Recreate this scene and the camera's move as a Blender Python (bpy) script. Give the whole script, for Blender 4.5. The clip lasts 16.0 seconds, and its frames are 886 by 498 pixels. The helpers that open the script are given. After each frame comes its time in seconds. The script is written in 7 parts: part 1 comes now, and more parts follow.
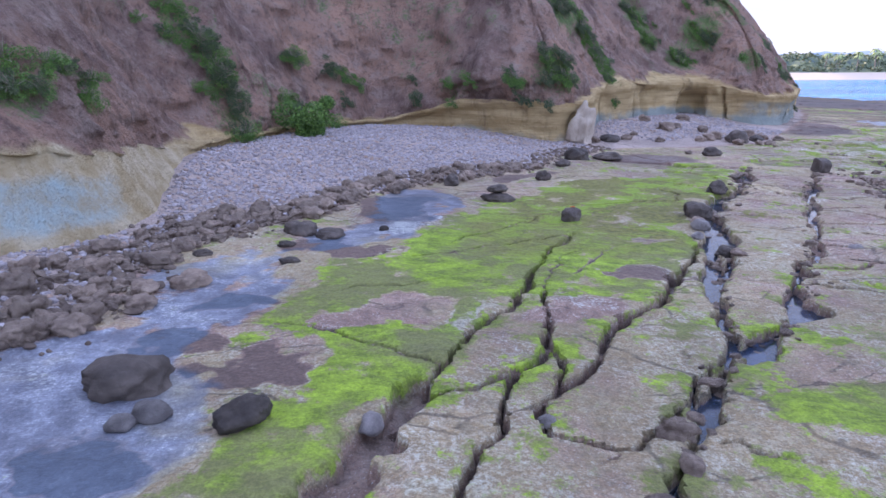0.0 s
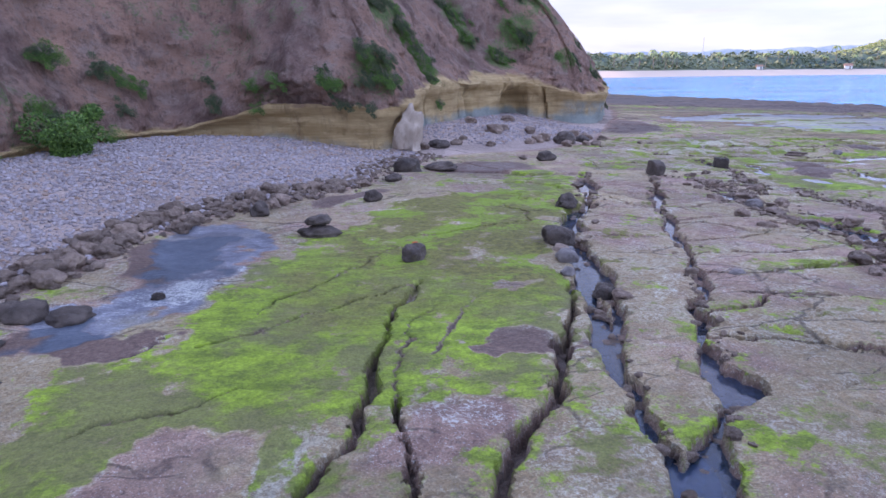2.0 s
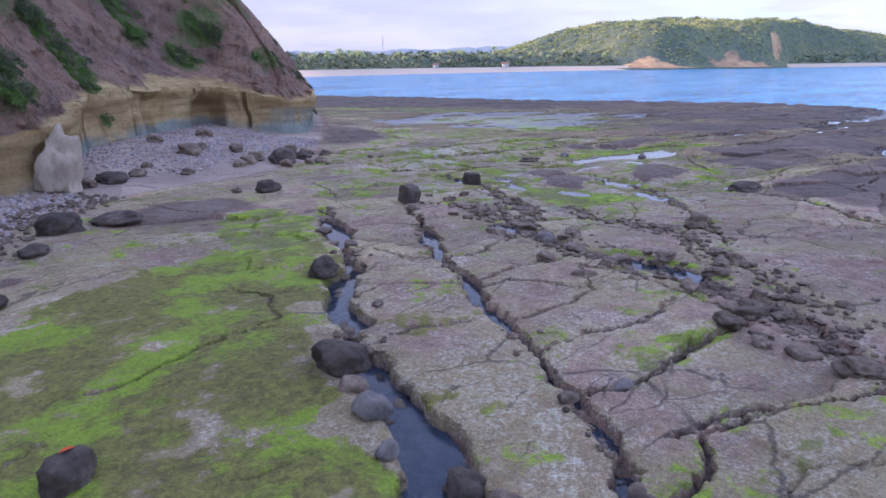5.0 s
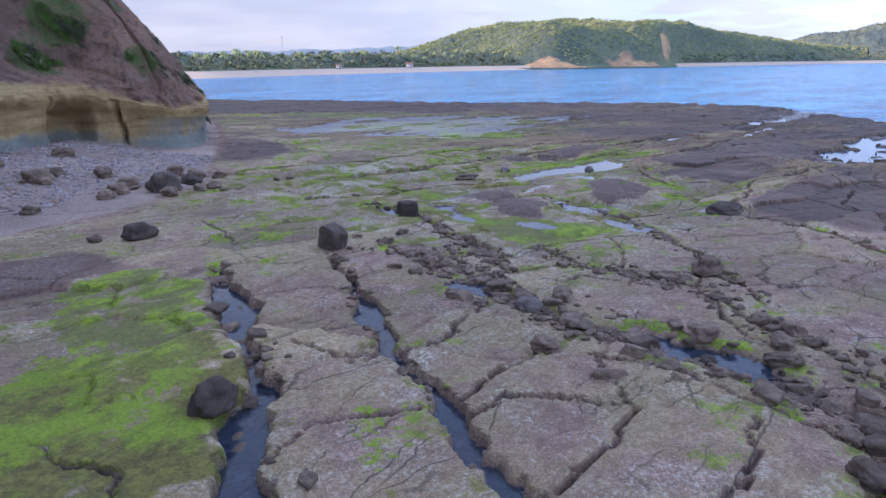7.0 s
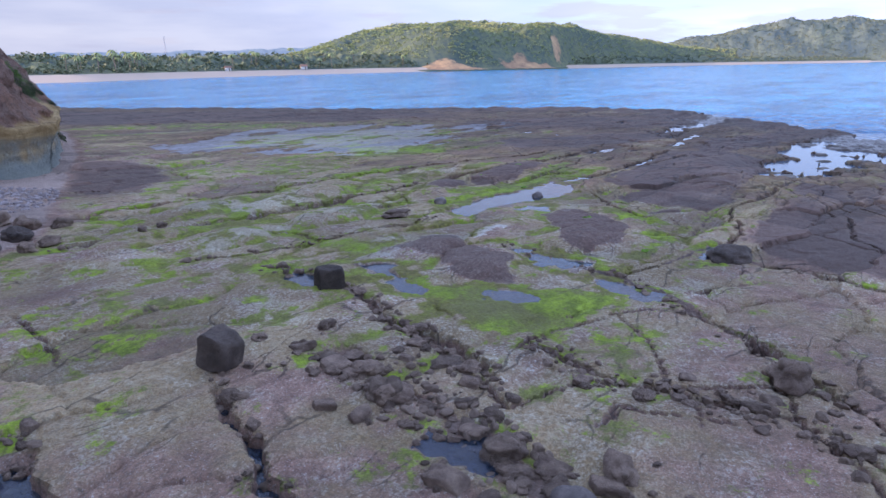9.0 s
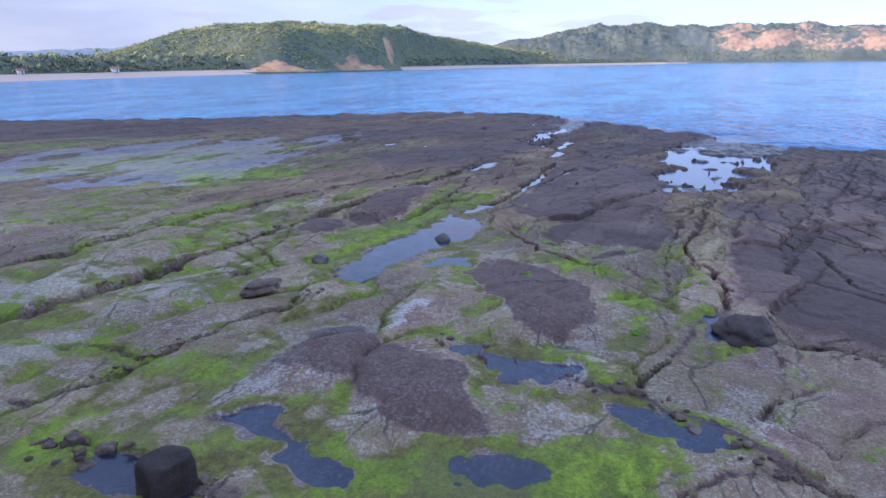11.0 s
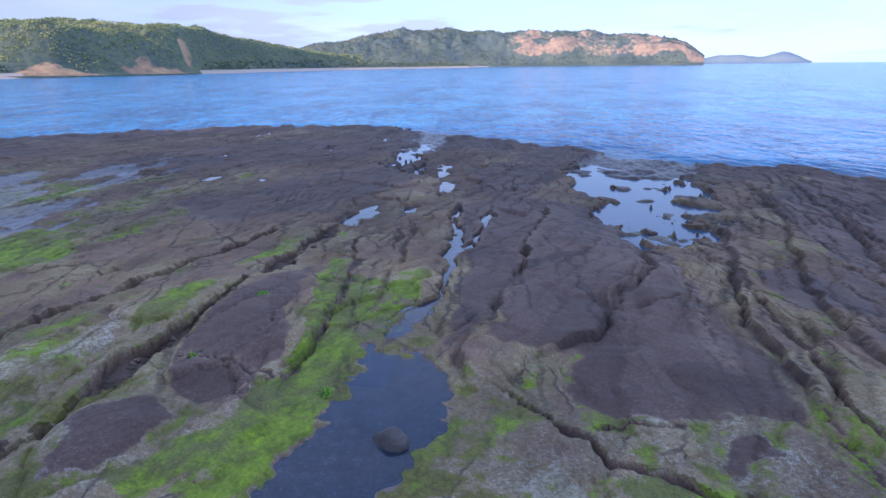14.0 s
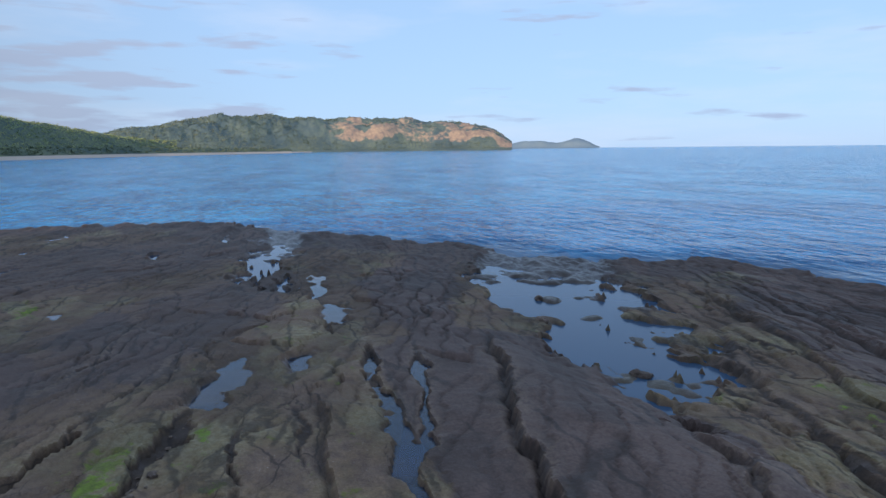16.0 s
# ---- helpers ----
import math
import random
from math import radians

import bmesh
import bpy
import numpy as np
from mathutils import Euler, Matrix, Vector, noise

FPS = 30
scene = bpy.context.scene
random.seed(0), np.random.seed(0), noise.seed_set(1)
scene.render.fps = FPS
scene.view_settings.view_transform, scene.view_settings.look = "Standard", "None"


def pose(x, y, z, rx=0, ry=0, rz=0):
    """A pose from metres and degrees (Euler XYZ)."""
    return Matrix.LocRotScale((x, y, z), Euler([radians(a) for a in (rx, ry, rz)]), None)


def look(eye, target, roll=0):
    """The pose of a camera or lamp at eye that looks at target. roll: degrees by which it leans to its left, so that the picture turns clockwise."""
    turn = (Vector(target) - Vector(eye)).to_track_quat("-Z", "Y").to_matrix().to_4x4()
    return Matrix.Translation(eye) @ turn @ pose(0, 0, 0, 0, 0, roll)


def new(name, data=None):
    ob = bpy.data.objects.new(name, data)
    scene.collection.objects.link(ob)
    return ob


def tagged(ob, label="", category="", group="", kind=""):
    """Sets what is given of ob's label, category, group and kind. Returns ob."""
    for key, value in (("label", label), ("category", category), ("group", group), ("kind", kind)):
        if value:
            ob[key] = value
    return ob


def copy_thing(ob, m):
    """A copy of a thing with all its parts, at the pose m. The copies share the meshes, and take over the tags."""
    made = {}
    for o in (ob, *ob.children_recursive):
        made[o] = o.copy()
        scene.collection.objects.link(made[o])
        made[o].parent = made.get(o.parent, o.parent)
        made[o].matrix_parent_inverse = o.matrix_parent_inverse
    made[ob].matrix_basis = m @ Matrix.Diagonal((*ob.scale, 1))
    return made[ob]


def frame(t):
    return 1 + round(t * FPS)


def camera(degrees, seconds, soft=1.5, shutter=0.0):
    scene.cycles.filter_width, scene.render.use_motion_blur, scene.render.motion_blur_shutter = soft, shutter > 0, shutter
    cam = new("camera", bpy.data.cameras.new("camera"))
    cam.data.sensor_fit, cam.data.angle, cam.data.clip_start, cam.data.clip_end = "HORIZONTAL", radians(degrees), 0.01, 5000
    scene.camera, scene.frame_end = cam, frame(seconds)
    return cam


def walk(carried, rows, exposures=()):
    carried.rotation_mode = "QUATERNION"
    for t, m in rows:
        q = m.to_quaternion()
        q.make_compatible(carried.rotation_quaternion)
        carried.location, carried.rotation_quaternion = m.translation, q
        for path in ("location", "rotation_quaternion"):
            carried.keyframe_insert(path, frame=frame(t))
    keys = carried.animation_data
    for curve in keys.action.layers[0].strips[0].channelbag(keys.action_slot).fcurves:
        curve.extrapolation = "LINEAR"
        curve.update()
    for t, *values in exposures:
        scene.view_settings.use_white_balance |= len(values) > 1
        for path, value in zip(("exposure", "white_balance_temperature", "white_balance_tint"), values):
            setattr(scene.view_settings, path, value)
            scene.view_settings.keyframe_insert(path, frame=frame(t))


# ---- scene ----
cam = camera(69.0, 16.0)
METRES, EYE, TILT, LEAN, TURN = 62.5, 6.0, 0.0, 0.6, 0.0
ROWS = [
    (0.0, 0.0, 0.0, 0.0, 0.12, -15.7, -0.43),
    (0.5, 0.0031, 0.0195, 0.0, -3.08, -15.67, -0.37),
    (1.0, 0.0058, 0.0416, 0.0001, -6.32, -15.68, -0.35),
    (1.5, 0.0079, 0.0651, 0.0002, -10.51, -15.64, -0.29),
    (2.0, 0.0101, 0.0885, 0.0004, -15.58, -15.65, -0.29),
    (2.5, 0.0132, 0.112, 0.0007, -19.43, -15.63, -0.26),
    (3.0, 0.018, 0.1357, 0.0004, -23.55, -15.63, -0.2),
    (3.5, 0.0245, 0.1588, 0.0006, -27.76, -15.65, -0.16),
    (4.0, 0.0331, 0.1809, 0.0009, -32.73, -15.67, -0.09),
    (4.5, 0.0433, 0.2024, 0.0024, -37.26, -15.69, -0.06),
    (5.0, 0.0546, 0.2236, 0.004, -41.91, -15.68, 0.0),
    (7.5, 0.1353, 0.3341, 0.0068, -51.75, -15.67, 0.23),
    (8.0, 0.1558, 0.3564, 0.008, -53.92, -15.65, 0.26),
    (10.5, 0.2766, 0.4673, 0.0143, -69.42, -15.53, 0.42),
    (11.0, 0.3049, 0.488, 0.0146, -73.47, -15.54, 0.46),
    (11.5, 0.3329, 0.5071, 0.0147, -77.16, -15.51, 0.45),
    (12.0, 0.3651, 0.5263, 0.0151, -80.91, -15.49, 0.43),
    (12.5, 0.3991, 0.5443, 0.0158, -83.71, -15.48, 0.4),
    (13.0, 0.4355, 0.5597, 0.0157, -85.45, -15.45, 0.41),
    (13.5, 0.4743, 0.573, 0.016, -87.04, -15.4, 0.4),
    (14.0, 0.5138, 0.5856, 0.0176, -89.9, -15.39, 0.45),
    (14.5, 0.5546, 0.5973, 0.0188, -92.7, -15.35, 0.44),
    (15.0, 0.596, 0.6079, 0.0208, -95.39, -14.28, 0.46),
    (15.5, 0.637, 0.6174, 0.0213, -100.46, -11.34, 0.57),
    (16.0, 0.6777, 0.6259, 0.0212, -105.3, -8.33, 0.7),
]
walk(cam, [(t, pose(0, 0, EYE, TILT, LEAN, TURN) @ pose(METRES * x, METRES * y, METRES * z, 90 + pitch, roll, yaw)) for t, x, y, z, yaw, pitch, roll in ROWS],
     exposures=[(0.0, 1.87, 6350, 29), (2.0, 1.66, 6320, 32), (3.5, 1.50, 6300, 34), (5.0, 1.33, 6330, 31), (7.5, 1.18, 6330, 25), (11.0, 1.04, 5980, 27), (13.5, 0.92, 5740, 25), (15.0, 0.73, 5930, 19), (15.5, 0.54, 6060, 13), (16.0, 0.24, 6200, 8)])

# ---------------------------------------------------------------- light
SUN_AZ, SUN_EL = radians(-42), radians(14)          # the sun stands low behind the headland
world = bpy.data.worlds.new("sky")
scene.world = world
world.use_nodes = True
wn, wl = world.node_tree.nodes, world.node_tree.links
wn.clear()
w_out = wn.new("ShaderNodeOutputWorld")
w_bg = wn.new("ShaderNodeBackground")
w_bg.inputs[1].default_value = 0.12
w_sky = wn.new("ShaderNodeTexSky")
w_sky.sky_type, w_sky.sun_disc = "NISHITA", False
w_sky.sun_elevation, w_sky.sun_rotation = SUN_EL, SUN_AZ
w_sky.air_density, w_sky.dust_density, w_sky.ozone_density = 1.0, 0.25, 3.0
w_co = wn.new("ShaderNodeTexCoord")
w_map = wn.new("ShaderNodeMapping")
w_map.inputs["Scale"].default_value = (1.6, 1.6, 9.0)
w_noise = wn.new("ShaderNodeTexNoise")
w_noise.inputs["Scale"].default_value = 1.7
w_noise.inputs["Detail"].default_value = 7
w_noise.inputs["Roughness"].default_value = 0.55
w_ramp = wn.new("ShaderNodeValToRGB")
w_ramp.color_ramp.elements[0].position, w_ramp.color_ramp.elements[1].position = 0.47, 0.68
w_mix = wn.new("ShaderNodeMixRGB")
w_mix.inputs[2].default_value = (5.4, 5.8, 6.9, 1)
w_sep = wn.new("ShaderNodeSeparateXYZ")
w_low = wn.new("ShaderNodeValToRGB")                 # haze over the horizon
w_low.color_ramp.elements[0].color, w_low.color_ramp.elements[1].color = (0.85, 0.85, 0.85, 1), (0.66, 0.66, 0.66, 1)
w_low.color_ramp.elements[0].position, w_low.color_ramp.elements[1].position = 0.0, 0.42
w_haze = wn.new("ShaderNodeMixRGB")
w_haze.inputs[2].default_value = (3.45, 4.85, 7.15, 1)
w_thin = wn.new("ShaderNodeMath")
w_thin.operation = "MULTIPLY"
w_thin.inputs[1].default_value = 0.36
wl.new(w_co.outputs["Generated"], w_sep.inputs[0])
wl.new(w_sep.outputs[2], w_low.inputs[0])
wl.new(w_low.outputs[0], w_haze.inputs[0])
wl.new(w_sky.outputs[0], w_haze.inputs[1])
wl.new(w_co.outputs["Generated"], w_map.inputs["Vector"])
wl.new(w_map.outputs[0], w_noise.inputs["Vector"])
wl.new(w_noise.outputs[0], w_ramp.inputs[0])
wl.new(w_ramp.outputs[0], w_thin.inputs[0])
wl.new(w_thin.outputs[0], w_mix.inputs[0])
wl.new(w_haze.outputs[0], w_mix.inputs[1])
w_map2 = wn.new("ShaderNodeMapping")                  # thin lavender streaks of cloud
w_map2.inputs["Scale"].default_value = (2.2, 2.2, 16.0)
w_map2.inputs["Location"].default_value = (0.9, 2.3, 0.4)
w_noise2 = wn.new("ShaderNodeTexNoise")
w_noise2.inputs["Scale"].default_value, w_noise2.inputs["Detail"].default_value = 3.1, 6
w_ramp2 = wn.new("ShaderNodeValToRGB")
w_ramp2.color_ramp.elements[0].position, w_ramp2.color_ramp.elements[1].position = 0.62, 0.72
w_mix2 = wn.new("ShaderNodeMixRGB")
w_mix2.inputs[2].default_value = (3.2, 3.85, 5.3, 1)
w_dot2 = wn.new("ShaderNodeVectorMath")               # most of them low over the far hills
w_dot2.operation = "DOT_PRODUCT"
w_dot2.inputs[1].default_value = (0.973, 0.207, 0.105)
w_near = wn.new("ShaderNodeMapRange")
w_near.interpolation_type = "SMOOTHSTEP"
w_near.inputs[1].default_value, w_near.inputs[2].default_value, w_near.inputs[4].default_value = 0.965, 0.993, 0.11
w_more = wn.new("ShaderNodeMath")
wl.new(w_co.outputs["Generated"], w_dot2.inputs[0])
wl.new(w_dot2.outputs["Value"], w_near.inputs[0])
wl.new(w_near.outputs[0], w_more.inputs[1])
wl.new(w_co.outputs["Generated"], w_map2.inputs["Vector"])
wl.new(w_map2.outputs[0], w_noise2.inputs["Vector"])
wl.new(w_noise2.outputs[0], w_more.inputs[0])
wl.new(w_more.outputs[0], w_ramp2.inputs[0])
wl.new(w_ramp2.outputs[0], w_mix2.inputs[0])
w_dot = wn.new("ShaderNodeVectorMath")                # a bank of soft grey cloud low in the north
w_dot.operation = "DOT_PRODUCT"
w_dot.inputs[1].default_value = (0.30, 0.95, -0.9)
w_side = wn.new("ShaderNodeMapRange")
w_side.interpolation_type = "SMOOTHSTEP"
w_side.inputs[1].default_value, w_side.inputs[2].default_value, w_side.inputs[4].default_value = 0.15, 1.0, 0.9
w_noise3 = wn.new("ShaderNodeTexNoise")
w_noise3.inputs["Scale"].default_value, w_noise3.inputs["Detail"].default_value = 2.6, 7
w_bank = wn.new("ShaderNodeValToRGB")
w_bank.color_ramp.elements[0].position, w_bank.color_ramp.elements[1].position = 0.38, 0.62
w_bank.color_ramp.elements[0].color, w_bank.color_ramp.elements[1].color = (1.85, 2.05, 2.45, 1), (2.45, 2.62, 2.82, 1)
w_mix3 = wn.new("ShaderNodeMixRGB")
wl.new(w_co.outputs["Generated"], w_dot.inputs[0])
wl.new(w_dot.outputs["Value"], w_side.inputs[0])
wl.new(w_map.outputs[0], w_noise3.inputs["Vector"])
wl.new(w_noise3.outputs[0], w_bank.inputs[0])
wl.new(w_side.outputs[0], w_mix3.inputs[0])
wl.new(w_mix2.outputs[0], w_mix3.inputs[1])
wl.new(w_bank.outputs[0], w_mix3.inputs[2])
wl.new(w_mix.outputs[0], w_mix2.inputs[1])
wl.new(w_mix3.outputs[0], w_bg.inputs[0])
wl.new(w_bg.outputs[0], w_out.inputs[0])
sun = new("sun", bpy.data.lights.new("sun", "SUN"))
sun.data.energy, sun.data.angle, sun.data.color = 3.0, radians(0.8), (1.0, 0.80, 0.58)
sun.matrix_world = look((0, 0, 0), (-math.sin(SUN_AZ) * math.cos(SUN_EL), -math.cos(SUN_AZ) * math.cos(SUN_EL), -math.sin(SUN_EL)))


# ---------------------------------------------------------------- noise and distance helpers
def vnoise(x, y, seed):
    """Smooth value noise in -1..1 on arrays."""
    tab = np.random.RandomState(seed).rand(256, 256) * 2 - 1
    xi, yi = np.floor(x).astype(int), np.floor(y).astype(int)
    fx, fy = x - xi, y - yi
    fx, fy = fx * fx * fx * (fx * (fx * 6 - 15) + 10), fy * fy * fy * (fy * (fy * 6 - 15) + 10)
    a, b = tab[xi & 255, yi & 255], tab[(xi + 1) & 255, yi & 255]
    c, d = tab[xi & 255, (yi + 1) & 255], tab[(xi + 1) & 255, (yi + 1) & 255]
    return (a * (1 - fx) + b * fx) * (1 - fy) + (c * (1 - fx) + d * fx) * fy


def fbm(x, y, scale, seed, octaves=4, gain=0.5):
    """Fractal noise; scale is the size in metres of the largest features."""
    out, amp, f = 0, 1.0, 1.0 / scale
    for k in range(octaves):
        ca, sa = math.cos(0.7 * k + seed), math.sin(0.7 * k + seed)
        out = out + amp * vnoise((x * ca - y * sa) * f + 17.3 * k, (x * sa + y * ca) * f + 5.1 * k, seed + k)
        amp, f = amp * gain, f * 2.03
    return out


def smooth(a, b, v):
    t = np.clip((v - a) / (b - a), 0, 1)
    return t * t * (3 - 2 * t)


def line_dist(x, y, pts):
    """Distance to a polyline, and the side of it (positive: left of its way)."""
    best, side = np.full(x.shape, 1e9), np.zeros(x.shape)
    for (ax, ay), (bx, by) in zip(pts[:-1], pts[1:]):
        ux, uy = bx - ax, by - ay
        n = ux * ux + uy * uy
        t = np.clip(((x - ax) * ux + (y - ay) * uy) / n, 0, 1)
        dx, dy = x - ax - t * ux, y - ay - t * uy
        d = dx * dx + dy * dy
        near = d < best
        best = np.where(near, d, best)
        side = np.where(near, np.sign(ux * (y - ay) - uy * (x - ax)), side)
    return np.sqrt(best), side


def area(x, y, pts):
    """Signed distance to a closed outline: positive inside."""
    d, _ = line_dist(x, y, list(pts) + [pts[0]])
    inside = np.zeros(x.shape, bool)
    for (ax, ay), (bx, by) in zip(pts, list(pts[1:]) + [pts[0]]):
        hit = (ay > y) != (by > y)
        inside ^= hit & (x < (bx - ax) * (y - ay) / (by - ay + 1e-12) + ax)
    return np.where(inside, d, -d)


def cells(x, y, sx, sy, turn, seed):
    """Voronoi slabs: a random value for each, and the distance to the joint."""
    ca, sa = math.cos(turn), math.sin(turn)
    u, v = (x * ca + y * sa) / sx, (-x * sa + y * ca) / sy
    rng = np.random.RandomState(seed)
    jx, jy, val = rng.rand(128, 128), rng.rand(128, 128), rng.rand(128, 128)
    iu, iv = np.floor(u).astype(int), np.floor(v).astype(int)
    d1, d2, best = np.full(x.shape, 9.0), np.full(x.shape, 9.0), np.zeros(x.shape)
    for a in (-1, 0, 1):
        for b in (-1, 0, 1):
            ku, kv = (iu + a) & 127, (iv + b) & 127
            d = np.hypot(iu + a + jx[ku, kv] - u, iv + b + jy[ku, kv] - v)
            first = d < d1
            d2 = np.where(first, d1, np.minimum(d2, d))
            best = np.where(first, val[ku, kv], best)
            d1 = np.where(first, d, d1)
    return best, d2 - d1


# ---------------------------------------------------------------- plan of the place
SEA = -0.72
JOINTS = []


def joint(half, depth, *way):
    """One joint of the rock platform: half width, depth and way in plan."""
    JOINTS.append((half, depth, list(way)))


joint(0.16, 0.4, (4.5, 22.0), (4.0, 20.8), (3.0, 18.1), (2.2, 16.2), (1.6, 14.7), (1.0, 13.3), (0.4, 11.9), (-0.3, 10.4))
joint(0.62, 0.42, (-0.3, 10.2), (-0.6, 9.2), (-0.9, 8.8), (-1.2, 8.2), (-1.6, 7.3), (-2.6, 5.4))
joint(0.04, 0.07, (4.9, 20.6), (3.5, 18.0), (2.9, 16.6), (2.4, 15.4))
joint(0.12, 0.35, (2.4, 15.3), (2.2, 14.0), (2.1, 12.7), (1.8, 11.7), (1.2, 11.0), (0.6, 10.1), (-0.1, 9.6), (-0.7, 9.1))
joint(0.2, 0.4, (9.6, 22.4), (7.8, 18.9), (6.2, 16.6), (5.0, 14.6), (3.5, 12.6), (2.6, 11.0), (2.0, 10.2))
joint(0.11, 0.32, (2.1, 12.7), (2.0, 11.3), (2.0, 10.2), (1.8, 9.6), (1.7, 8.6), (2.9, 8.4), (3.4, 9.3), (4.2, 10.1), (4.6, 10.7), (5.6, 11.8))
joint(0.14, 0.34, (1.3, 11.2), (1.2, 10.0), (1.1, 8.9), (0.6, 8.1), (0.2, 7.3), (-0.6, 5.2))
joint(0.7, 0.4, (17.3, 36.9), (15.6, 33.5), (13.8, 29.5), (12.6, 28.6), (11.2, 26.2), (9.9, 23.4), (9.1, 21.2), (8.5, 19.6))
joint(0.44, 0.42, (8.5, 19.6), (8.0, 17.6), (7.0, 15.8), (6.4, 13.8), (6.1, 12.5), (5.4, 11.3), (4.6, 10.2), (4.0, 9.2), (3.6, 8.1), (3.1, 7.1), (2.2, 5.0))
joint(0.22, 0.36, (8.9, 19.3), (8.6, 18.0), (8.1, 17.0), (7.2, 15.9), (6.9, 15.3))
joint(0.36, 0.4, (20.6, 35.6), (18.8, 32.4), (17.1, 30.0), (15.8, 27.4), (14.4, 24.9), (13.3, 22.4), (12.0, 20.2), (10.8, 18.4))
joint(0.55, 0.42, (10.8, 18.4), (10.0, 17.0), (9.3, 15.7), (8.6, 14.3), (7.6, 13.4), (6.7, 12.5), (5.8, 11.6))
joint(0.09, 0.2, (10.1, 17.1), (11.2, 17.5), (12.6, 17.9), (15.7, 16.8), (20.0, 15.0))
joint(0.09, 0.2, (9.6, 16.1), (11.0, 15.6), (12.5, 14.9), (15.5, 13.0))
joint(0.13, 0.3, (11.9, 20.1), (12.9, 19.7), (14.7, 19.8), (16.2, 20.0), (17.8, 19.8), (18.8, 20.8))
joint(0.1, 0.22, (13.8, 23.4), (16.3, 23.2), (17.4, 23.5), (18.9, 24.8))
joint(0.1, 0.22, (19.1, 25.8), (17.4, 26.1), (15.5, 26.2))
joint(0.08, 0.18, (12.0, 18.2), (13.4, 18.0), (14.2, 17.6))
joint(0.08, 0.14, (8.0, 21.6), (7.3, 21.8), (6.4, 22.0), (5.4, 22.2))
joint(0.07, 0.12, (9.5, 26.6), (7.9, 26.5), (6.5, 26.1), (5.2, 26.3), (4.2, 25.5))
joint(0.62, 0.2, (22.2, 35.0), (22.5, 32.8), (21.7, 30.8), (20.7, 28.6), (20.3, 26.8), (20.2, 24.8), (20.2, 22.6), (19.4, 20.2), (18.3, 18.0), (16.5, 14.0))
joint(0.15, 0.26, (25.9, 35.9), (24.8, 33.8), (23.7, 31.6), (22.6, 29.8))
joint(0.2, 0.34, (33.3, 35.1), (32.6, 33.6), (31.9, 31.6), (31.6, 30.2), (30.3, 28.7), (29.4, 27.6), (28.8, 26.6), (28.0, 26.0), (26.4, 24.8), (24.0, 22.6))
joint(0.22, 0.3, (36.8, 28.1), (35.6, 27.4), (35.1, 25.7), (34.0, 24.2), (32.0, 20.5), (29.0, 14.0))
joint(0.17, 0.3, (55.0, 26.4), (52.0, 26.9), (46.3, 28.0), (42.9, 28.4), (40.9, 28.1), (39.3, 27.8), (37.8, 27.9), (36.8, 28.1), (35.7, 28.8), (33.6, 29.6), (32.0, 30.3))
joint(0.14, 0.26, (25.3, 42.9), (27.4, 41.9), (29.4, 41.1), (31.0, 40.8), (33.0, 40.2), (35.6, 39.3))
joint(0.48, 0.55, (24.0, 48.4), (30.2, 46.9), (34.8, 45.6), (37.9, 45.3), (42.4, 44.7), (47.8, 43.8), (55.6, 42.4), (60.8, 41.4))
joint(0.32, 0.5, (26.0, 53.0), (33.0, 51.6), (38.6, 50.4), (43.1, 49.5), (47.8, 48.4), (52.0, 46.8), (59.4, 44.2))
joint(0.22, 0.34, (26.8, 40.4), (26.5, 38.4), (26.4, 36.4), (25.2, 34.5), (24.5, 32.6), (23.6, 30.6))
joint(0.12, 0.2, (45.4, 36.1), (44.4, 35.0), (42.8, 34.1), (41.8, 33.7), (41.3, 32.6), (41.0, 31.4))
joint(0.18, 0.3, (44.1, 40.6), (46.5, 40.1), (49.3, 39.8), (52.0, 39.8), (56.5, 40.1), (60.0, 40.3))
joint(0.14, 0.22, (63.8, 31.7), (60.0, 32.4), (56.6, 33.4), (53.4, 34.0), (50.2, 34.9), (48.6, 35.5))
joint(0.36, 0.34, (45.0, 38.5), (48.3, 37.9), (50.8, 37.0), (54.6, 36.3), (57.4, 36.2), (60.5, 36.3), (66.5, 35.8))
joint(0.44, 0.4, (55.3, 36.3), (57.8, 35.5), (61.0, 34.8), (64.4, 34.3))
joint(0.04, 0.06, (54.0, 29.6), (52.0, 30.2), (50.6, 30.9), (49.2, 32.1))
joint(0.16, 0.28, (63.0, 22.4), (58.5, 24.6), (55.4, 26.0), (51.6, 27.3), (48.5, 28.4))
joint(0.035, 0.1, (-5.6, 13.4), (-4.0, 13.3), (-2.6, 12.7), (-1.4, 11.9), (0.0, 11.0))
joint(0.035, 0.1, (-3.4, 14.6), (-2.2, 15.6), (-0.6, 16.0), (0.6, 17.2))
joint(0.035, 0.1, (-1.0, 18.2), (1.0, 19.4), (2.6, 20.6), (4.2, 21.2))
joint(0.04, 0.1, (0.5, 20.4), (2.2, 22.6), (3.8, 24.2), (5.4, 25.4))
joint(0.02, 0.04, (3.6, 16.8), (4.6, 18.6), (6.0, 20.6))
joint(0.05, 0.12, (10.4, 24.2), (12.0, 24.6), (13.4, 24.2))
joint(0.05, 0.12, (11.8, 27.2), (13.2, 27.4), (14.8, 26.6))
joint(0.05, 0.14, (14.6, 31.0), (16.0, 30.6), (17.2, 30.2))
joint(0.06, 0.14, (12.4, 22.0), (14.0, 22.0), (16.0, 21.4), (18.2, 21.6))
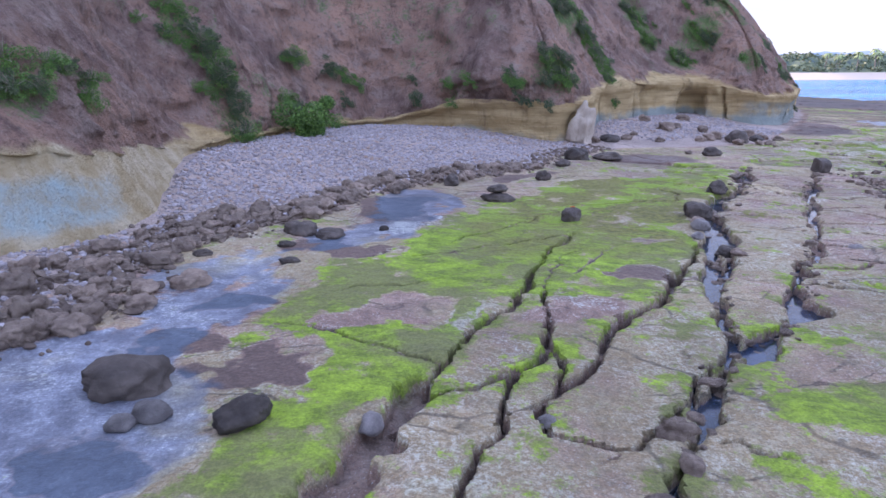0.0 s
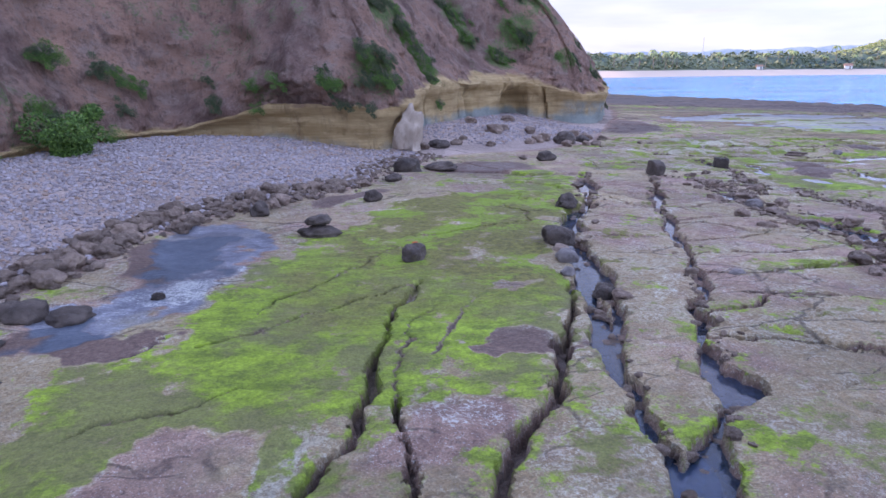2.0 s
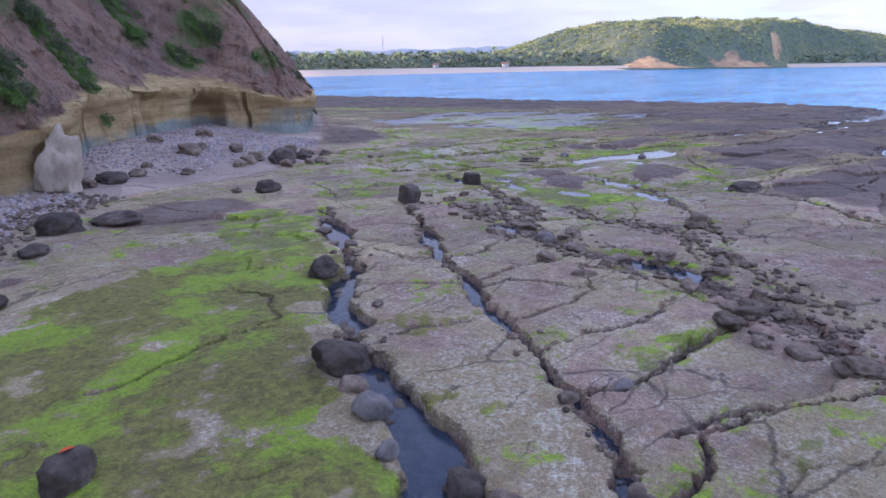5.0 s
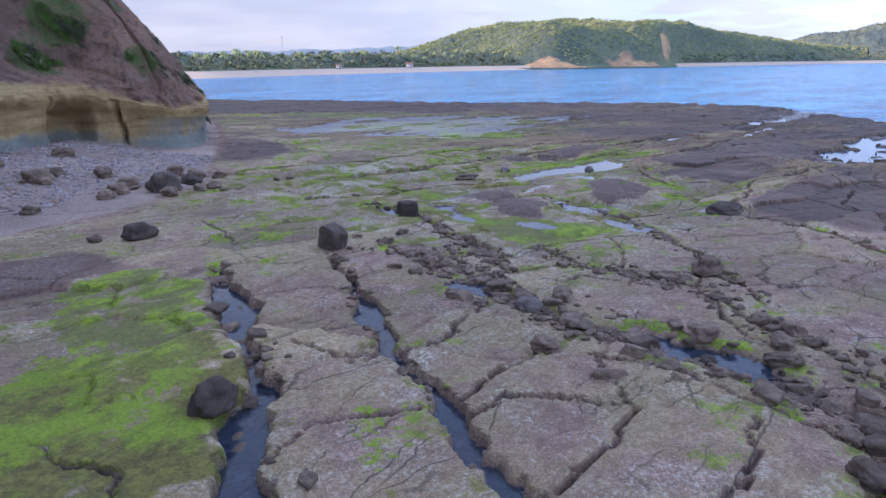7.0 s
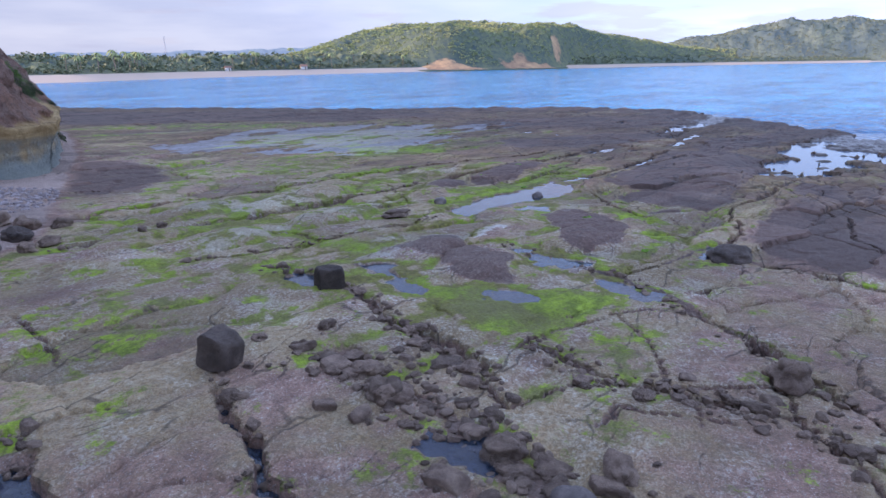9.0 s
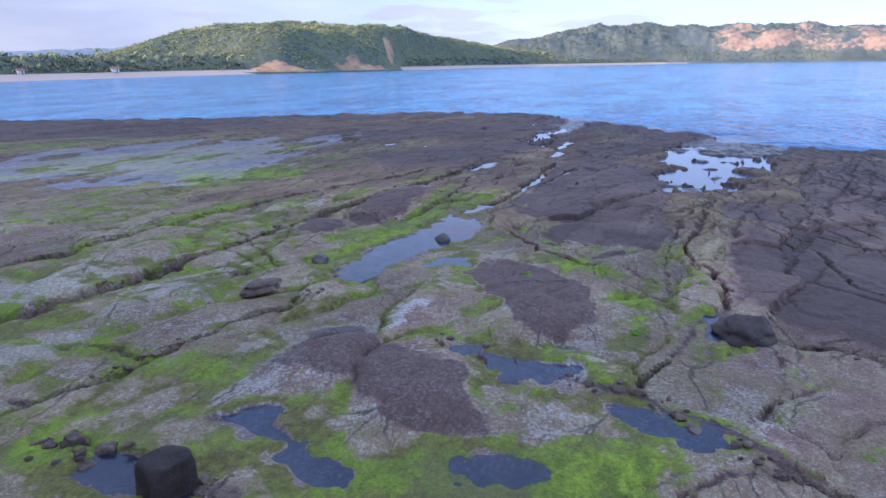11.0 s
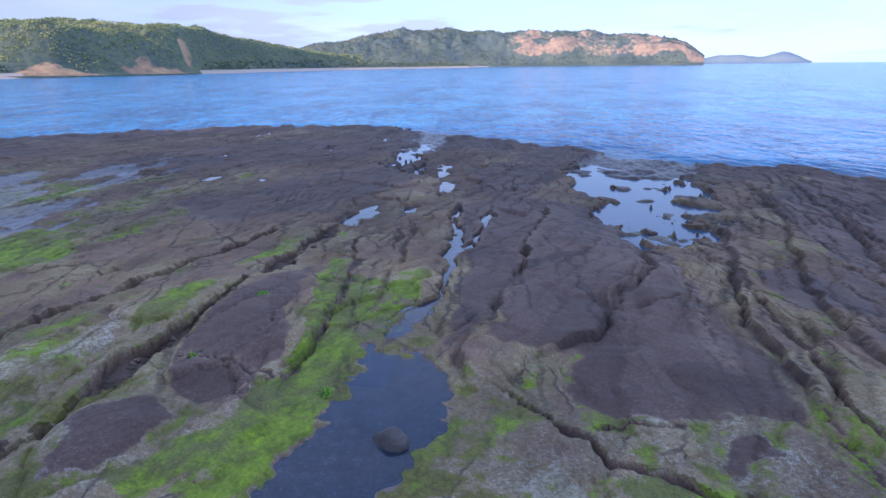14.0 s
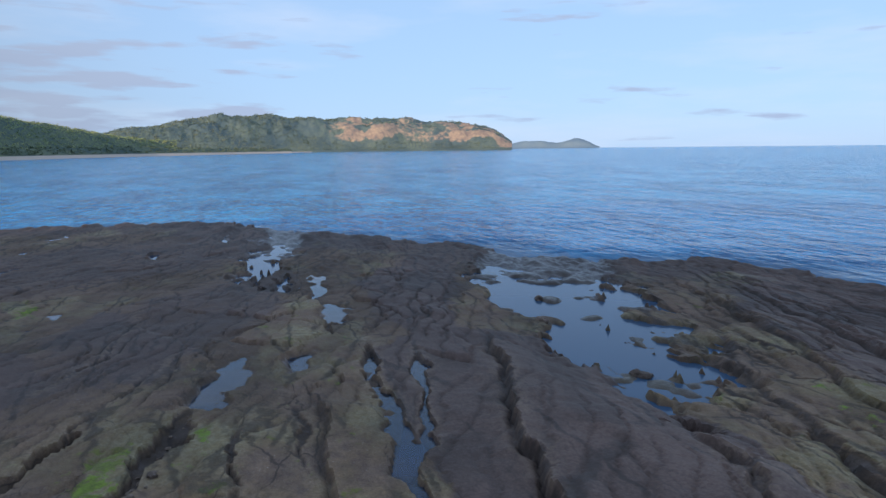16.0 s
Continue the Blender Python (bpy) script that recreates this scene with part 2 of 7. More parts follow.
joint(0.06, 0.14, (15.4, 28.6), (17.6, 28.0), (20.0, 28.6))
joint(0.07, 0.16, (22.4, 30.0), (24.2, 28.4), (25.4, 26.2), (26.0, 24.0))
joint(0.1, 0.18, (21.0, 21.5), (22.6, 23.6), (24.6, 25.0), (27.0, 25.6))
joint(0.06, 0.14, (29.3, 44.6), (30.4, 43.0), (30.0, 41.2))
joint(0.08, 0.2, (34.6, 44.6), (36.4, 43.3), (38.2, 42.2))
joint(0.05, 0.14, (38.6, 44.9), (38.2, 43.6), (37.2, 42.4), (37.0, 40.8))
joint(0.04, 0.06, (36.8, 28.2), (38.6, 29.6), (40.6, 30.4), (42.0, 31.2))
joint(0.12, 0.22, (61.5, 38.9), (58.0, 38.6), (55.4, 38.6))
joint(0.04, 0.06, (59.6, 26.4), (54.8, 27.4), (52.9, 27.0), (49.8, 27.5), (48.1, 28.0), (44.0, 27.2))
joint(0.04, 0.06, (53.8, 29.7), (51.6, 29.1), (49.2, 29.3), (47.8, 29.3), (45.6, 30.2))
joint(0.12, 0.22, (61.6, 25.6), (59.6, 25.9), (54.6, 25.6), (52.6, 24.3), (48.3, 23.4))
joint(0.09, 0.2, (51.0, 27.0), (48.3, 25.6), (46.2, 23.9), (45.2, 21.7), (43.6, 19.6))
joint(0.09, 0.18, (49.0, 26.9), (46.8, 25.0), (44.2, 24.1), (40.7, 23.7), (37.4, 22.4))
joint(0.09, 0.18, (61.8, 22.1), (57.6, 22.0), (54.1, 21.6), (50.1, 19.4), (47.0, 18.6))
joint(0.1, 0.2, (53.9, 22.7), (49.7, 22.3), (46.0, 20.6))
joint(0.07, 0.16, (42.6, 48.0), (40.4, 45.1), (38.7, 43.1), (37.5, 42.0))
joint(0.04, 0.06, (48.0, 27.7), (44.2, 28.9), (38.3, 29.5))
joint(0.1, 0.2, (25.4, 30.6), (24.5, 28.6), (24.6, 26.2), (24.3, 24.5), (22.6, 22.6), (22.0, 21.1), (19.6, 17.6))
joint(0.08, 0.18, (18.9, 25.0), (19.3, 23.5), (18.9, 22.0), (18.6, 20.8))
joint(0.06, 0.14, (15.2, 30.4), (15.4, 29.0), (16.6, 28.2))
joint(0.06, 0.14, (30.0, 27.2), (28.6, 29.2), (26.8, 30.2), (25.0, 30.8))
joint(0.05, 0.12, (22.6, 26.0), (24.2, 26.6), (26.2, 27.8), (28.4, 29.2))
joint(0.05, 0.12, (30.6, 28.2), (32.4, 27.2), (33.8, 25.8))
joint(0.05, 0.12, (56.0, 44.0), (53.4, 42.4), (52.2, 40.2))
joint(0.05, 0.12, (46.6, 44.2), (46.0, 42.4), (45.4, 40.8))
# hairline and cross joints of the slabs
joint(0.08, 0.16, (4.3, 8.7), (4.6, 8.5), (4.9, 8.2), (5.2, 8.0), (5.7, 8.0), (6.2, 7.9))
joint(0.05, 0.1, (2.6, 8.2), (2.0, 7.7), (1.7, 7.3))
joint(0.04, 0.08, (-3.3, 17.6), (-2.4, 18.0), (-1.6, 18.5))
joint(0.04, 0.08, (-0.9, 19.7), (-0.3, 19.4), (0.2, 19.8), (0.3, 20.4))
joint(0.05, 0.1, (9.9, 31.1), (10.1, 29.4), (10.6, 28.4), (9.9, 27.2), (9.0, 26.7))
joint(0.05, 0.12, (9.7, 21.9), (10.7, 22.0))
joint(0.06, 0.12, (21.4, 28.1), (23.4, 27.9), (23.8, 26.1))
joint(0.1, 0.2, (20.4, 43.2), (19.8, 40.2), (19.2, 38.0))
joint(0.08, 0.16, (15.1, 25.6), (15.9, 25.6), (16.6, 25.0), (17.2, 23.8))
joint(0.1, 0.2, (27.9, 35.7), (28.1, 34.4), (28.5, 33.3))
joint(0.12, 0.22, (27.2, 34.6), (26.4, 33.4), (25.8, 32.6), (25.5, 31.9))
joint(0.08, 0.16, (28.4, 31.6), (27.8, 30.8), (27.8, 30.4), (28.7, 30.0), (29.5, 29.9))
joint(0.22, 0.22, (34.4, 43.0), (35.7, 43.1), (36.6, 42.9))
joint(0.09, 0.16, (43.4, 33.9), (43.4, 33.2), (43.1, 32.2), (43.6, 30.9))
joint(0.1, 0.2, (63.8, 22.4), (57.9, 23.6), (57.2, 23.1), (56.2, 21.4))
joint(0.08, 0.16, (62.1, 48.5), (58.4, 45.8), (57.3, 44.5))
joint(0.1, 0.18, (64.6, 19.2), (61.3, 20.1), (57.4, 20.7))
joint(0.1, 0.2, (63.0, 46.0), (66.0, 44.9), (72.7, 44.8))
joint(0.09, 0.18, (57.4, 44.8), (59.7, 44.3), (62.2, 43.3), (65.3, 42.6))
HOLLOWS = {}


def hollow(kind, depth, level, *way):
    """A hollow that holds water: depth, level below the platform and outline in plan."""
    HOLLOWS.setdefault(kind, []).append((depth, level, list(way)))


hollow("tide_pool", 0.3, 0.06, (37.8, 40.3), (40.2, 40.0), (42.2, 39.3), (44.6, 38.8), (47.1, 38.5), (46.5, 38.0), (46.7, 37.4), (46.3, 36.8), (43.2, 36.5), (42.1, 37.1), (40.3, 37.9), (38.7, 38.4), (37.6, 38.7), (36.9, 39.1), (37.0, 39.7))
hollow("tide_pool", 0.22, 0.06, (39.4, 37.0), (40.3, 37.0), (40.6, 36.1), (39.6, 35.8))
hollow("tide_pool", 0.3, 0.09, (32.7, 34.4), (32.8, 33.3), (32.4, 32.4), (32.4, 31.6), (31.9, 31.5), (31.5, 31.6), (31.7, 32.3), (31.9, 33.3))
hollow("tide_pool", 0.32, 0.09, (31.1, 30.9), (31.3, 30.2), (30.7, 29.3), (30.4, 28.9), (29.7, 29.0), (29.6, 29.5), (29.9, 29.9), (30.4, 30.3))
hollow("tide_pool", 0.3, 0.09, (28.5, 37.8), (28.8, 36.7), (28.5, 36.2), (28.0, 35.7), (27.5, 34.9), (27.3, 35.2), (27.4, 35.9), (27.3, 36.2), (27.9, 36.3), (28.2, 37.1))
hollow("tide_pool", 0.26, 0.08, (28.2, 33.2), (28.6, 31.8), (28.2, 31.7), (27.8, 32.0), (27.8, 32.8))
hollow("tide_pool", 0.3, 0.1, (26.9, 39.2), (27.0, 37.4), (26.2, 36.6), (26.1, 38.6))
hollow("tide_pool", 0.28, 0.1, (35.3, 28.6), (36.4, 28.3), (35.8, 27.7), (34.6, 28.4))
hollow("tide_pool", 0.32, 0.1, (20.5, 30.5), (21.2, 30.2), (21.2, 28.4), (20.5, 28.4))
hollow("tide_pool", 0.36, 0.12, (20.3, 25.3), (20.8, 25.0), (20.6, 23.4), (20.7, 21.9), (20.1, 21.7), (20.1, 23.6))
hollow("tide_pool", 0.3, 0.05, (60.3, 41.9), (60.4, 40.9), (63.0, 40.2), (65.6, 39.7), (65.4, 40.4), (62.8, 41.4))
hollow("tide_pool", 0.24, 0.05, (68.6, 36.5), (69.2, 36.1), (71.4, 36.0), (73.6, 36.1), (73.0, 36.6), (70.8, 36.8))
hollow("tide_pool", 0.24, 0.05, (74.6, 37.0), (75.2, 36.4), (77.4, 36.2), (80.4, 36.2), (80.6, 36.8), (77.6, 37.2))
hollow("tide_pool", 0.16, 0.04, (63.0, 38.4), (63.4, 38.1), (64.8, 37.9), (64.4, 38.5))
hollow("tide_pool", 0.2, 0.04, (71.4, 48.9), (72.2, 48.4), (75.0, 48.2), (74.2, 48.8))
hollow("tide_pool", 0.2, 0.04, (69.6, 53.2), (70.4, 52.6), (76.0, 51.5), (75.0, 52.3))
hollow("tide_pool", 0.2, 0.04, (86.4, 56.0), (87.0, 55.2), (91.2, 54.6), (90.4, 55.5))
hollow("tide_pool", 0.18, 0.04, (90.6, 47.6), (93.4, 47.5), (92.5, 46.6), (89.7, 46.6))
hollow("tide_pool", 0.18, 0.04, (97.8, 43.1), (103.6, 43.0), (103.4, 42.5), (96.9, 42.5))
hollow("wet_hollow", 0.14, 0.05, (-3.9, 25.3), (-2.2, 29.1), (-0.1, 29.9), (0.1, 25.5), (-0.6, 23.9), (-0.1, 22.7), (-1.4, 21.1), (-2.5, 22.0), (-3.5, 23.1))
hollow("wet_hollow", 0.14, 0.05, (-6.1, 23.5), (-3.0, 20.5), (-2.2, 19.5), (-3.5, 18.5), (-4.5, 18.5))
hollow("wet_hollow", 0.14, 0.05, (-9.0, 12.1), (-7.3, 13.2), (-5.5, 12.6), (-4.7, 11.2), (-3.1, 10.1), (-3.5, 9.1), (-3.6, 8.4), (-4.0, 7.3), (-5.8, 7.1))
hollow("wet_hollow", 0.16, 0.05, (-11.0, 12.6), (-8.2, 12.6), (-6.9, 13.2), (-6.0, 12.4), (-5.9, 11.2), (-7.2, 10.4), (-8.6, 8.6), (-11.0, 7.0))
hollow("wet_hollow", 0.14, 0.05, (-7.4, 16.8), (-6.0, 19.1), (-5.0, 19.0), (-5.2, 17.2), (-6.2, 15.5))
hollow("wet_hollow", 0.14, 0.05, (-6.4, 22.0), (-5.7, 23.4), (-4.9, 23.2), (-5.4, 21.8))
hollow("wet_hollow", 0.16, 0.05, (-3.9, 23.6), (-2.6, 28.2), (-0.6, 30.2), (0.2, 28.8), (-1.4, 26.0), (-2.4, 23.2))
hollow("wet_hollow", 0.14, 0.05, (-7.6, 13.2), (-7.0, 16.5), (-5.5, 19.5), (-4.3, 19.0), (-4.5, 16.0), (-4.9, 13.8), (-5.6, 12.6))
hollow("wet_hollow", 0.14, 0.05, (-6.5, 8.6), (-5.2, 9.2), (-4.6, 7.4), (-6.0, 6.0), (-8.0, 6.2))
hollow("lagoon", 0.22, 0.03, (45.0, 70.6), (57.7, 79.5), (71.5, 73.0), (83.0, 58.5), (76.0, 55.5), (66.5, 54.5), (55.2, 55.4), (48.6, 57.6), (45.6, 63.0))
ROW = [(-20.0, 2.0), (-10.5, 9.8), (-8.0, 12.8), (-8.3, 15.8), (-8.2, 19.0), (-6.6, 21.6), (-4.6, 24.0), (-3.2, 27.6), (-0.9, 30.9), (2.2, 33.4), (5.2, 35.8), (7.2, 41.0), (11.5, 44.6), (19.0, 46.6), (25.5, 51.0), (31.0, 59.5), (40.0, 73.0), (50.0, 92.0), (56.0, 130.0)]
EDGE = [(40.0, -60.0), (52.0, -14.0), (59.0, 4.0), (63.0, 10.5), (67.0, 9.5), (73.0, 7.5), (77.5, 11.0), (79.5, 15.0), (81.0, 19.5), (84.0, 21.8), (87.6, 23.2), (90.5, 25.6), (94.0, 29.5), (99.0, 33.0), (98.0, 36.5), (103.0, 38.5), (110.0, 43.5), (114.5, 52.0), (113.0, 65.0), (105.0, 77.0), (98.0, 90.0), (92.0, 108.0), (83.0, 128.0), (74.0, 150.0), (52.0, 200.0)]
BAY = [(92.0, 20.0), (86.5, 25.2), (78.0, 27.2), (69.7, 28.3), (63.0, 28.6), (58.6, 28.5), (55.0, 27.0), (57.4, 26.1), (62.8, 24.2), (69.0, 22.0), (74.0, 20.0), (80.0, 16.5), (86.0, 14.0)]
CLEFT = [(104.0, 35.5), (105.0, 38.5), (92.0, 39.6), (80.0, 40.4), (77.0, 39.8), (84.0, 38.8), (92.0, 37.4)]
# the last three points are added out of view to shade the platform
FOOT = [(-45.0, -40.0), (-26.0, -6.0), (-15.5, 10.0), (-11.6, 17.0), (-9.6, 20.8), (-11.2, 27.4), (-12.6, 34.0), (-11.0, 41.5), (-8.0, 48.0), (-4.2, 51.0), (2.2, 48.2), (6.8, 45.8), (9.6, 46.6), (11.4, 51.0), (13.8, 56.6), (19.5, 62.8), (25.0, 67.6), (31.0, 63.6), (34.5, 66.0), (43.8, 82.0), (50.0, 101.0), (53.0, 130.0), (50.0, 175.0), (20.0, 230.0)]


# low scarps: (height, reach of the raised side, way in plan with the raised side on its left)
SCARPS = [
    (0.34, 3.0, [(65.0, 31.2), (60.0, 32.4), (56.6, 33.4), (53.4, 34.0), (50.2, 34.9), (47.6, 35.9), (45.4, 36.2)]),
    (0.18, 1.4, [(63.0, 22.4), (58.5, 24.6), (55.4, 26.0), (51.6, 27.3), (48.5, 28.4), (44.0, 29.0)]),
    (0.18, 1.3, [(68.0, 18.6), (62.0, 20.8), (57.0, 22.8), (51.0, 25.2), (45.0, 26.6)]),
    (0.16, 1.3, [(70.0, 15.6), (63.0, 18.0), (56.0, 20.4), (49.0, 22.6), (41.0, 25.6)]),
    (0.16, 1.3, [(68.0, 12.6), (60.0, 15.4), (52.0, 18.0), (45.0, 20.2), (38.0, 22.0)]),
    (0.18, 1.6, [(54.4, 29.4), (52.4, 29.9), (50.8, 30.8), (49.6, 32.0), (48.2, 32.4)]),
    (0.2, 1.6, [(46.4, 33.9), (47.7, 32.8), (49.2, 32.0), (50.8, 30.8), (52.4, 30.2)]),
    (0.16, 1.8, [(60.0, 38.0), (55.0, 38.2), (51.0, 38.6)]),
]


def find_free_ends():
    """The ends of each joint that run out in the rock, meeting no other joint."""
    out = []
    for i, (_, _, way) in enumerate(JOINTS):
        ends = []
        for ex, ey in (way[0], way[-1]):
            at = np.array([ex]), np.array([ey])
            if all(line_dist(*at, other)[0][0] > 0.7 for j, (_, _, other) in enumerate(JOINTS) if j != i):
                ends.append((ex, ey))
        out.append(ends)
    return out


FREE_ENDS = find_free_ends()


def plane(x, y):
    return 0.556 - 0.0149 * x + 0.0037 * y


def water_level(level, way):
    return min(plane(px, py) for px, py in way) - level


def ground_height(x, y):
    """Height of the rock platform, beach and seabed, and the masks for its material."""
    x, y = np.asarray(x, float), np.asarray(y, float)
    far = np.maximum(np.abs(x - 45), np.abs(y - 45)) > 140
    qx = x + 0.22 * fbm(x, y, 1.9, 11, 3) + 0.05 * fbm(x, y, 0.45, 15, 2)
    qy = y + 0.22 * fbm(x, y, 1.9, 21, 3) + 0.05 * fbm(x, y, 0.45, 25, 2)
    # joints break along small blocks, so that their edges jog
    jx = qx + 0.11 * (cells(x, y, 0.62, 0.40, 0.5, 401)[0] - 0.5) + 0.05 * (cells(x, y, 0.21, 0.21, 0.2, 403)[0] - 0.5)
    jy = qy + 0.11 * (cells(x, y, 0.40, 0.62, 0.9, 405)[0] - 0.5) + 0.05 * (cells(x, y, 0.21, 0.21, 0.7, 407)[0] - 0.5)
    sea_side = smooth(30, 60, x)
    south = smooth(33, 27, y + 0.1 * (x - 40)) * smooth(36, 48, x)
    z = plane(x, y) + 0.07 * fbm(x, y, 7.0, 3, 3) + 0.028 * fbm(x, y, 1.1, 5, 4, 0.55)
    # large slabs, each a little higher or lower than the next
    val, gap = cells(qx, qy, 4.6, 2.3, radians(-14), 4)
    here = smooth(-0.25, 0.25, fbm(x, y, 9.0, 31, 2)) * smooth(8, 13, x)
    here = here * (1 - smooth(4.0, 2.6, np.hypot(x - 36.2, (y - 33.0) * 1.3)))
    z = z + (val - 0.5) * (0.02 + 0.16 * here)
    z = z - here * (0.08 * smooth(0.030, 0.008, gap) + 0.035 * np.exp(-gap / 0.07))
    mid = smooth(20, 25, x) * smooth(50, 44, x) * smooth(26, 30, y) * smooth(56, 50, y)
    seam_low = mid * np.exp(-gap / 0.16)
    z = z - 0.12 * seam_low
    val2, gap2 = cells(qx + 0.3 * fbm(x, y, 1.4, 35, 3), qy, 4.6, 1.5, radians(-20), 9)
    broken = smooth(0.1, 0.6, fbm(x, y, 8.0, 33, 2) + 0.55 * smooth(34, 26, y) * smooth(36, 48, x) + 0.45 * smooth(66, 90, x))
    z = z + broken * (1 + 0.9 * smooth(42, 50, x)) * ((val2 - 0.5) * 0.08 - 0.05 * smooth(0.05, 0.015, gap2) - 0.012 * np.exp(-gap2 / 0.06))
    # ledges of the bedding, which strike towards the sea
    u = qx * 0.36 + qy * 0.93
    ledge = np.zeros(x.shape)
    for lam, amp, seed in ((3.9, 0.17, 41), (1.7, 0.06, 43), (0.8, 0.012, 47)):
        saw = (u + 0.8 * fbm(x, y, 6.0, seed, 3, 0.5)) / lam
        saw = saw - np.floor(saw)
        broken_off = smooth(-0.35, 0.15, fbm(x, y, 4.0, seed + 60, 2))
        k = (0.36 * sea_side + 0.14 * south + 0.38 * smooth(58, 74, x) + 0.12) * broken_off
        foot = smooth(0.16 / lam, 0.05 / lam, saw)
        z = z + amp * k * (saw - smooth(1.0 - 0.09 / lam, 1.0, saw)) - 0.10 * k * foot
        ledge = np.maximum(ledge, foot * np.clip(k, 0, 1))
    # domes of dark rock
    for cx, cy, rx, ry, h in ((36.0, 32.9, 2.9, 2.2, 0.30), (30.6, 34.4, 1.6, 1.9, 0.24), (32.0, 37.2, 1.5, 1.1, 0.16), (56.0, 31.0, 8.0, 3.0, 0.22), (49.5, 42.0, 5.0, 1.4, 0.26), (42.0, 43.2, 3.0, 1.2, 0.26), (33.5, 43.4, 2.8, 1.3, 0.32), (28.6, 44.3, 2.8, 1.3, 0.30), (27.0, 46.8, 3.0, 1.1, 0.26), (36.0, 47.6, 4.2, 1.3, 0.28), (45.5, 46.4, 4.2, 1.1, 0.26), (31.0, 49.4, 4.0, 1.2, 0.26), (24.0, 44.6, 2.4, 1.4, 0.22), (38.0, 24.5, 4.0, 3.0, 0.22)):
        r = np.hypot((qx - cx) / rx, (qy - cy) / ry) + 0.16 * fbm(x, y, 1.9, 37, 4, 0.55)
        r = np.maximum(r, 0)
        z = z + h * np.clip(1 - r * r, 0, 1) ** 0.8
    for high, reach, way in SCARPS:
        ax, ay = np.array(way).T
        near = (x > ax.min() - 9) & (x < ax.max() + 9) & (y > ay.min() - 9) & (y < ay.max() + 9)
        if not near.any():
            continue
        d, side = line_dist(qx[near] + 0.25 * fbm(x[near], y[near], 1.2, 57, 2), qy[near], way)
        sd = d * side
        ends = smooth(0.0, 2.5, np.minimum(x[near] - ax.min(), ax.max() - x[near]) + 1.5)
        z[near] += ends * high * smooth(-0.05, 0.07, sd) * np.exp(-np.maximum(sd, 0) / reach)
        foot = ends * smooth(-0.30, -0.06, sd) * smooth(0.06, -0.02, sd)
        z[near] -= 0.08 * foot
        ledge[near] = np.maximum(ledge[near], 0.9 * foot)
    joint, edge, slit = np.zeros(x.shape), np.zeros(x.shape), np.zeros(x.shape)
    for (half, depth, way), free_ends in zip(JOINTS, FREE_ENDS):
        ax, ay = np.array(way).T
        near = (x > ax.min() - 3) & (x < ax.max() + 3) & (y > ay.min() - 3) & (y < ay.max() + 3)
        if not near.any():
            continue
        d, _ = line_dist(jx[near], jy[near], way)
        fade = np.ones(d.shape)
        for ex, ey in free_ends:
            fade = fade * smooth(0.0, 2.2, np.hypot(qx[near] - ex, qy[near] - ey))
        w = np.maximum((0.40 if half < 0.21 else 0.47) * half * (1 + (0.75 if half < 0.3 else 1.05) * fbm(x[near], y[near], 1.5, 51, 3)), 0.022 if half < 0.3 else 0.06) * (0.25 + 0.75 * fade)
        cut = 0.9 * fade * smooth(w + 0.025, w * 0.85, d) * (1 + 0.4 * fbm(x[near], y[near], 0.7, 53, 3))
        lip = fade * (1 - 0.6 * smooth(38, 46, x[near])) * min(0.05, 0.012 + 0.12 * half) * np.exp(-np.maximum(d - w, 0) / min(0.14, 0.04 + 0.26 * half))
        z[near] -= np.maximum(depth * (1 - (0.35 if half > 0.3 else 0.62) * smooth(42, 50, x[near])) * cut, 0) * (1 - 0.6 * np.clip(joint[near], 0, 1)) + lip
        joint[near] = np.maximum(joint[near], np.clip(cut, 0, 1))
        # shade painted into the joint, stronger where it is narrow or deep
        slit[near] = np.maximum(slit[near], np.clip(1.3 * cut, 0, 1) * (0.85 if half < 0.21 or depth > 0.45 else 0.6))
        edge[near] = np.maximum(edge[near], np.exp(-np.maximum(d - w, 0) / 0.22))
    pool, film, shore = np.zeros(x.shape), np.zeros(x.shape), np.zeros(x.shape)
    for kind, rows in HOLLOWS.items():
        for depth, level, way in rows:
            ax, ay = np.array(way).T
            near = (x > ax.min() - 3) & (x < ax.max() + 3) & (y > ay.min() - 3) & (y < ay.max() + 3)
            if not near.any():
                continue
            d = area(qx[near], qy[near], way)
            if kind != "tide_pool":
                k = smooth(-0.7, 0.7, d + (1.1 if kind == "wet_hollow" else 3.2) * fbm(x[near], y[near] * (1.0 if kind == "wet_hollow" else 2.2), 3.0 if kind == "wet_hollow" else 7.0, 61, 5, 0.65))
                if kind == "lagoon":
                    k = k * smooth(-0.85, -0.45, fbm(x[near] * 0.6, y[near] * 2.0, 4.0, 67, 4, 0.6))
                z[near] = z[near] * (1 - 0.8 * k) + 0.8 * k * (plane(x[near], y[near]) - 0.06 + 0.02 * fbm(x[near], y[near], 2.0, 63, 3))
                film[near] = np.maximum(film[near], k * (0.74 if kind == "lagoon" else 0.85))
                continue
            top = water_level(level, way)
            d = d + 0.34 * fbm(x[near], y[near], 1.3, 65, 4, 0.65)
            k = smooth(-0.22, 0.16, d)
            floor = top - 0.6 * depth * smooth(-0.1, 0.6, d) - 0.02 + 0.03 * fbm(x[near], y[near], 0.8, 63, 3)
            ring = smooth(1.6, 0.7, -d)
            z[near] = z[near] * (1 - ring) + np.maximum(z[near], top + 0.035) * ring
            z[near] = z[near] * (1 - k) + floor * k
            pool[near] = np.maximum(pool[near], smooth(-0.1, 0.1, d))
            shore[near] = np.maximum(shore[near], smooth(-0.9, -0.15, d))
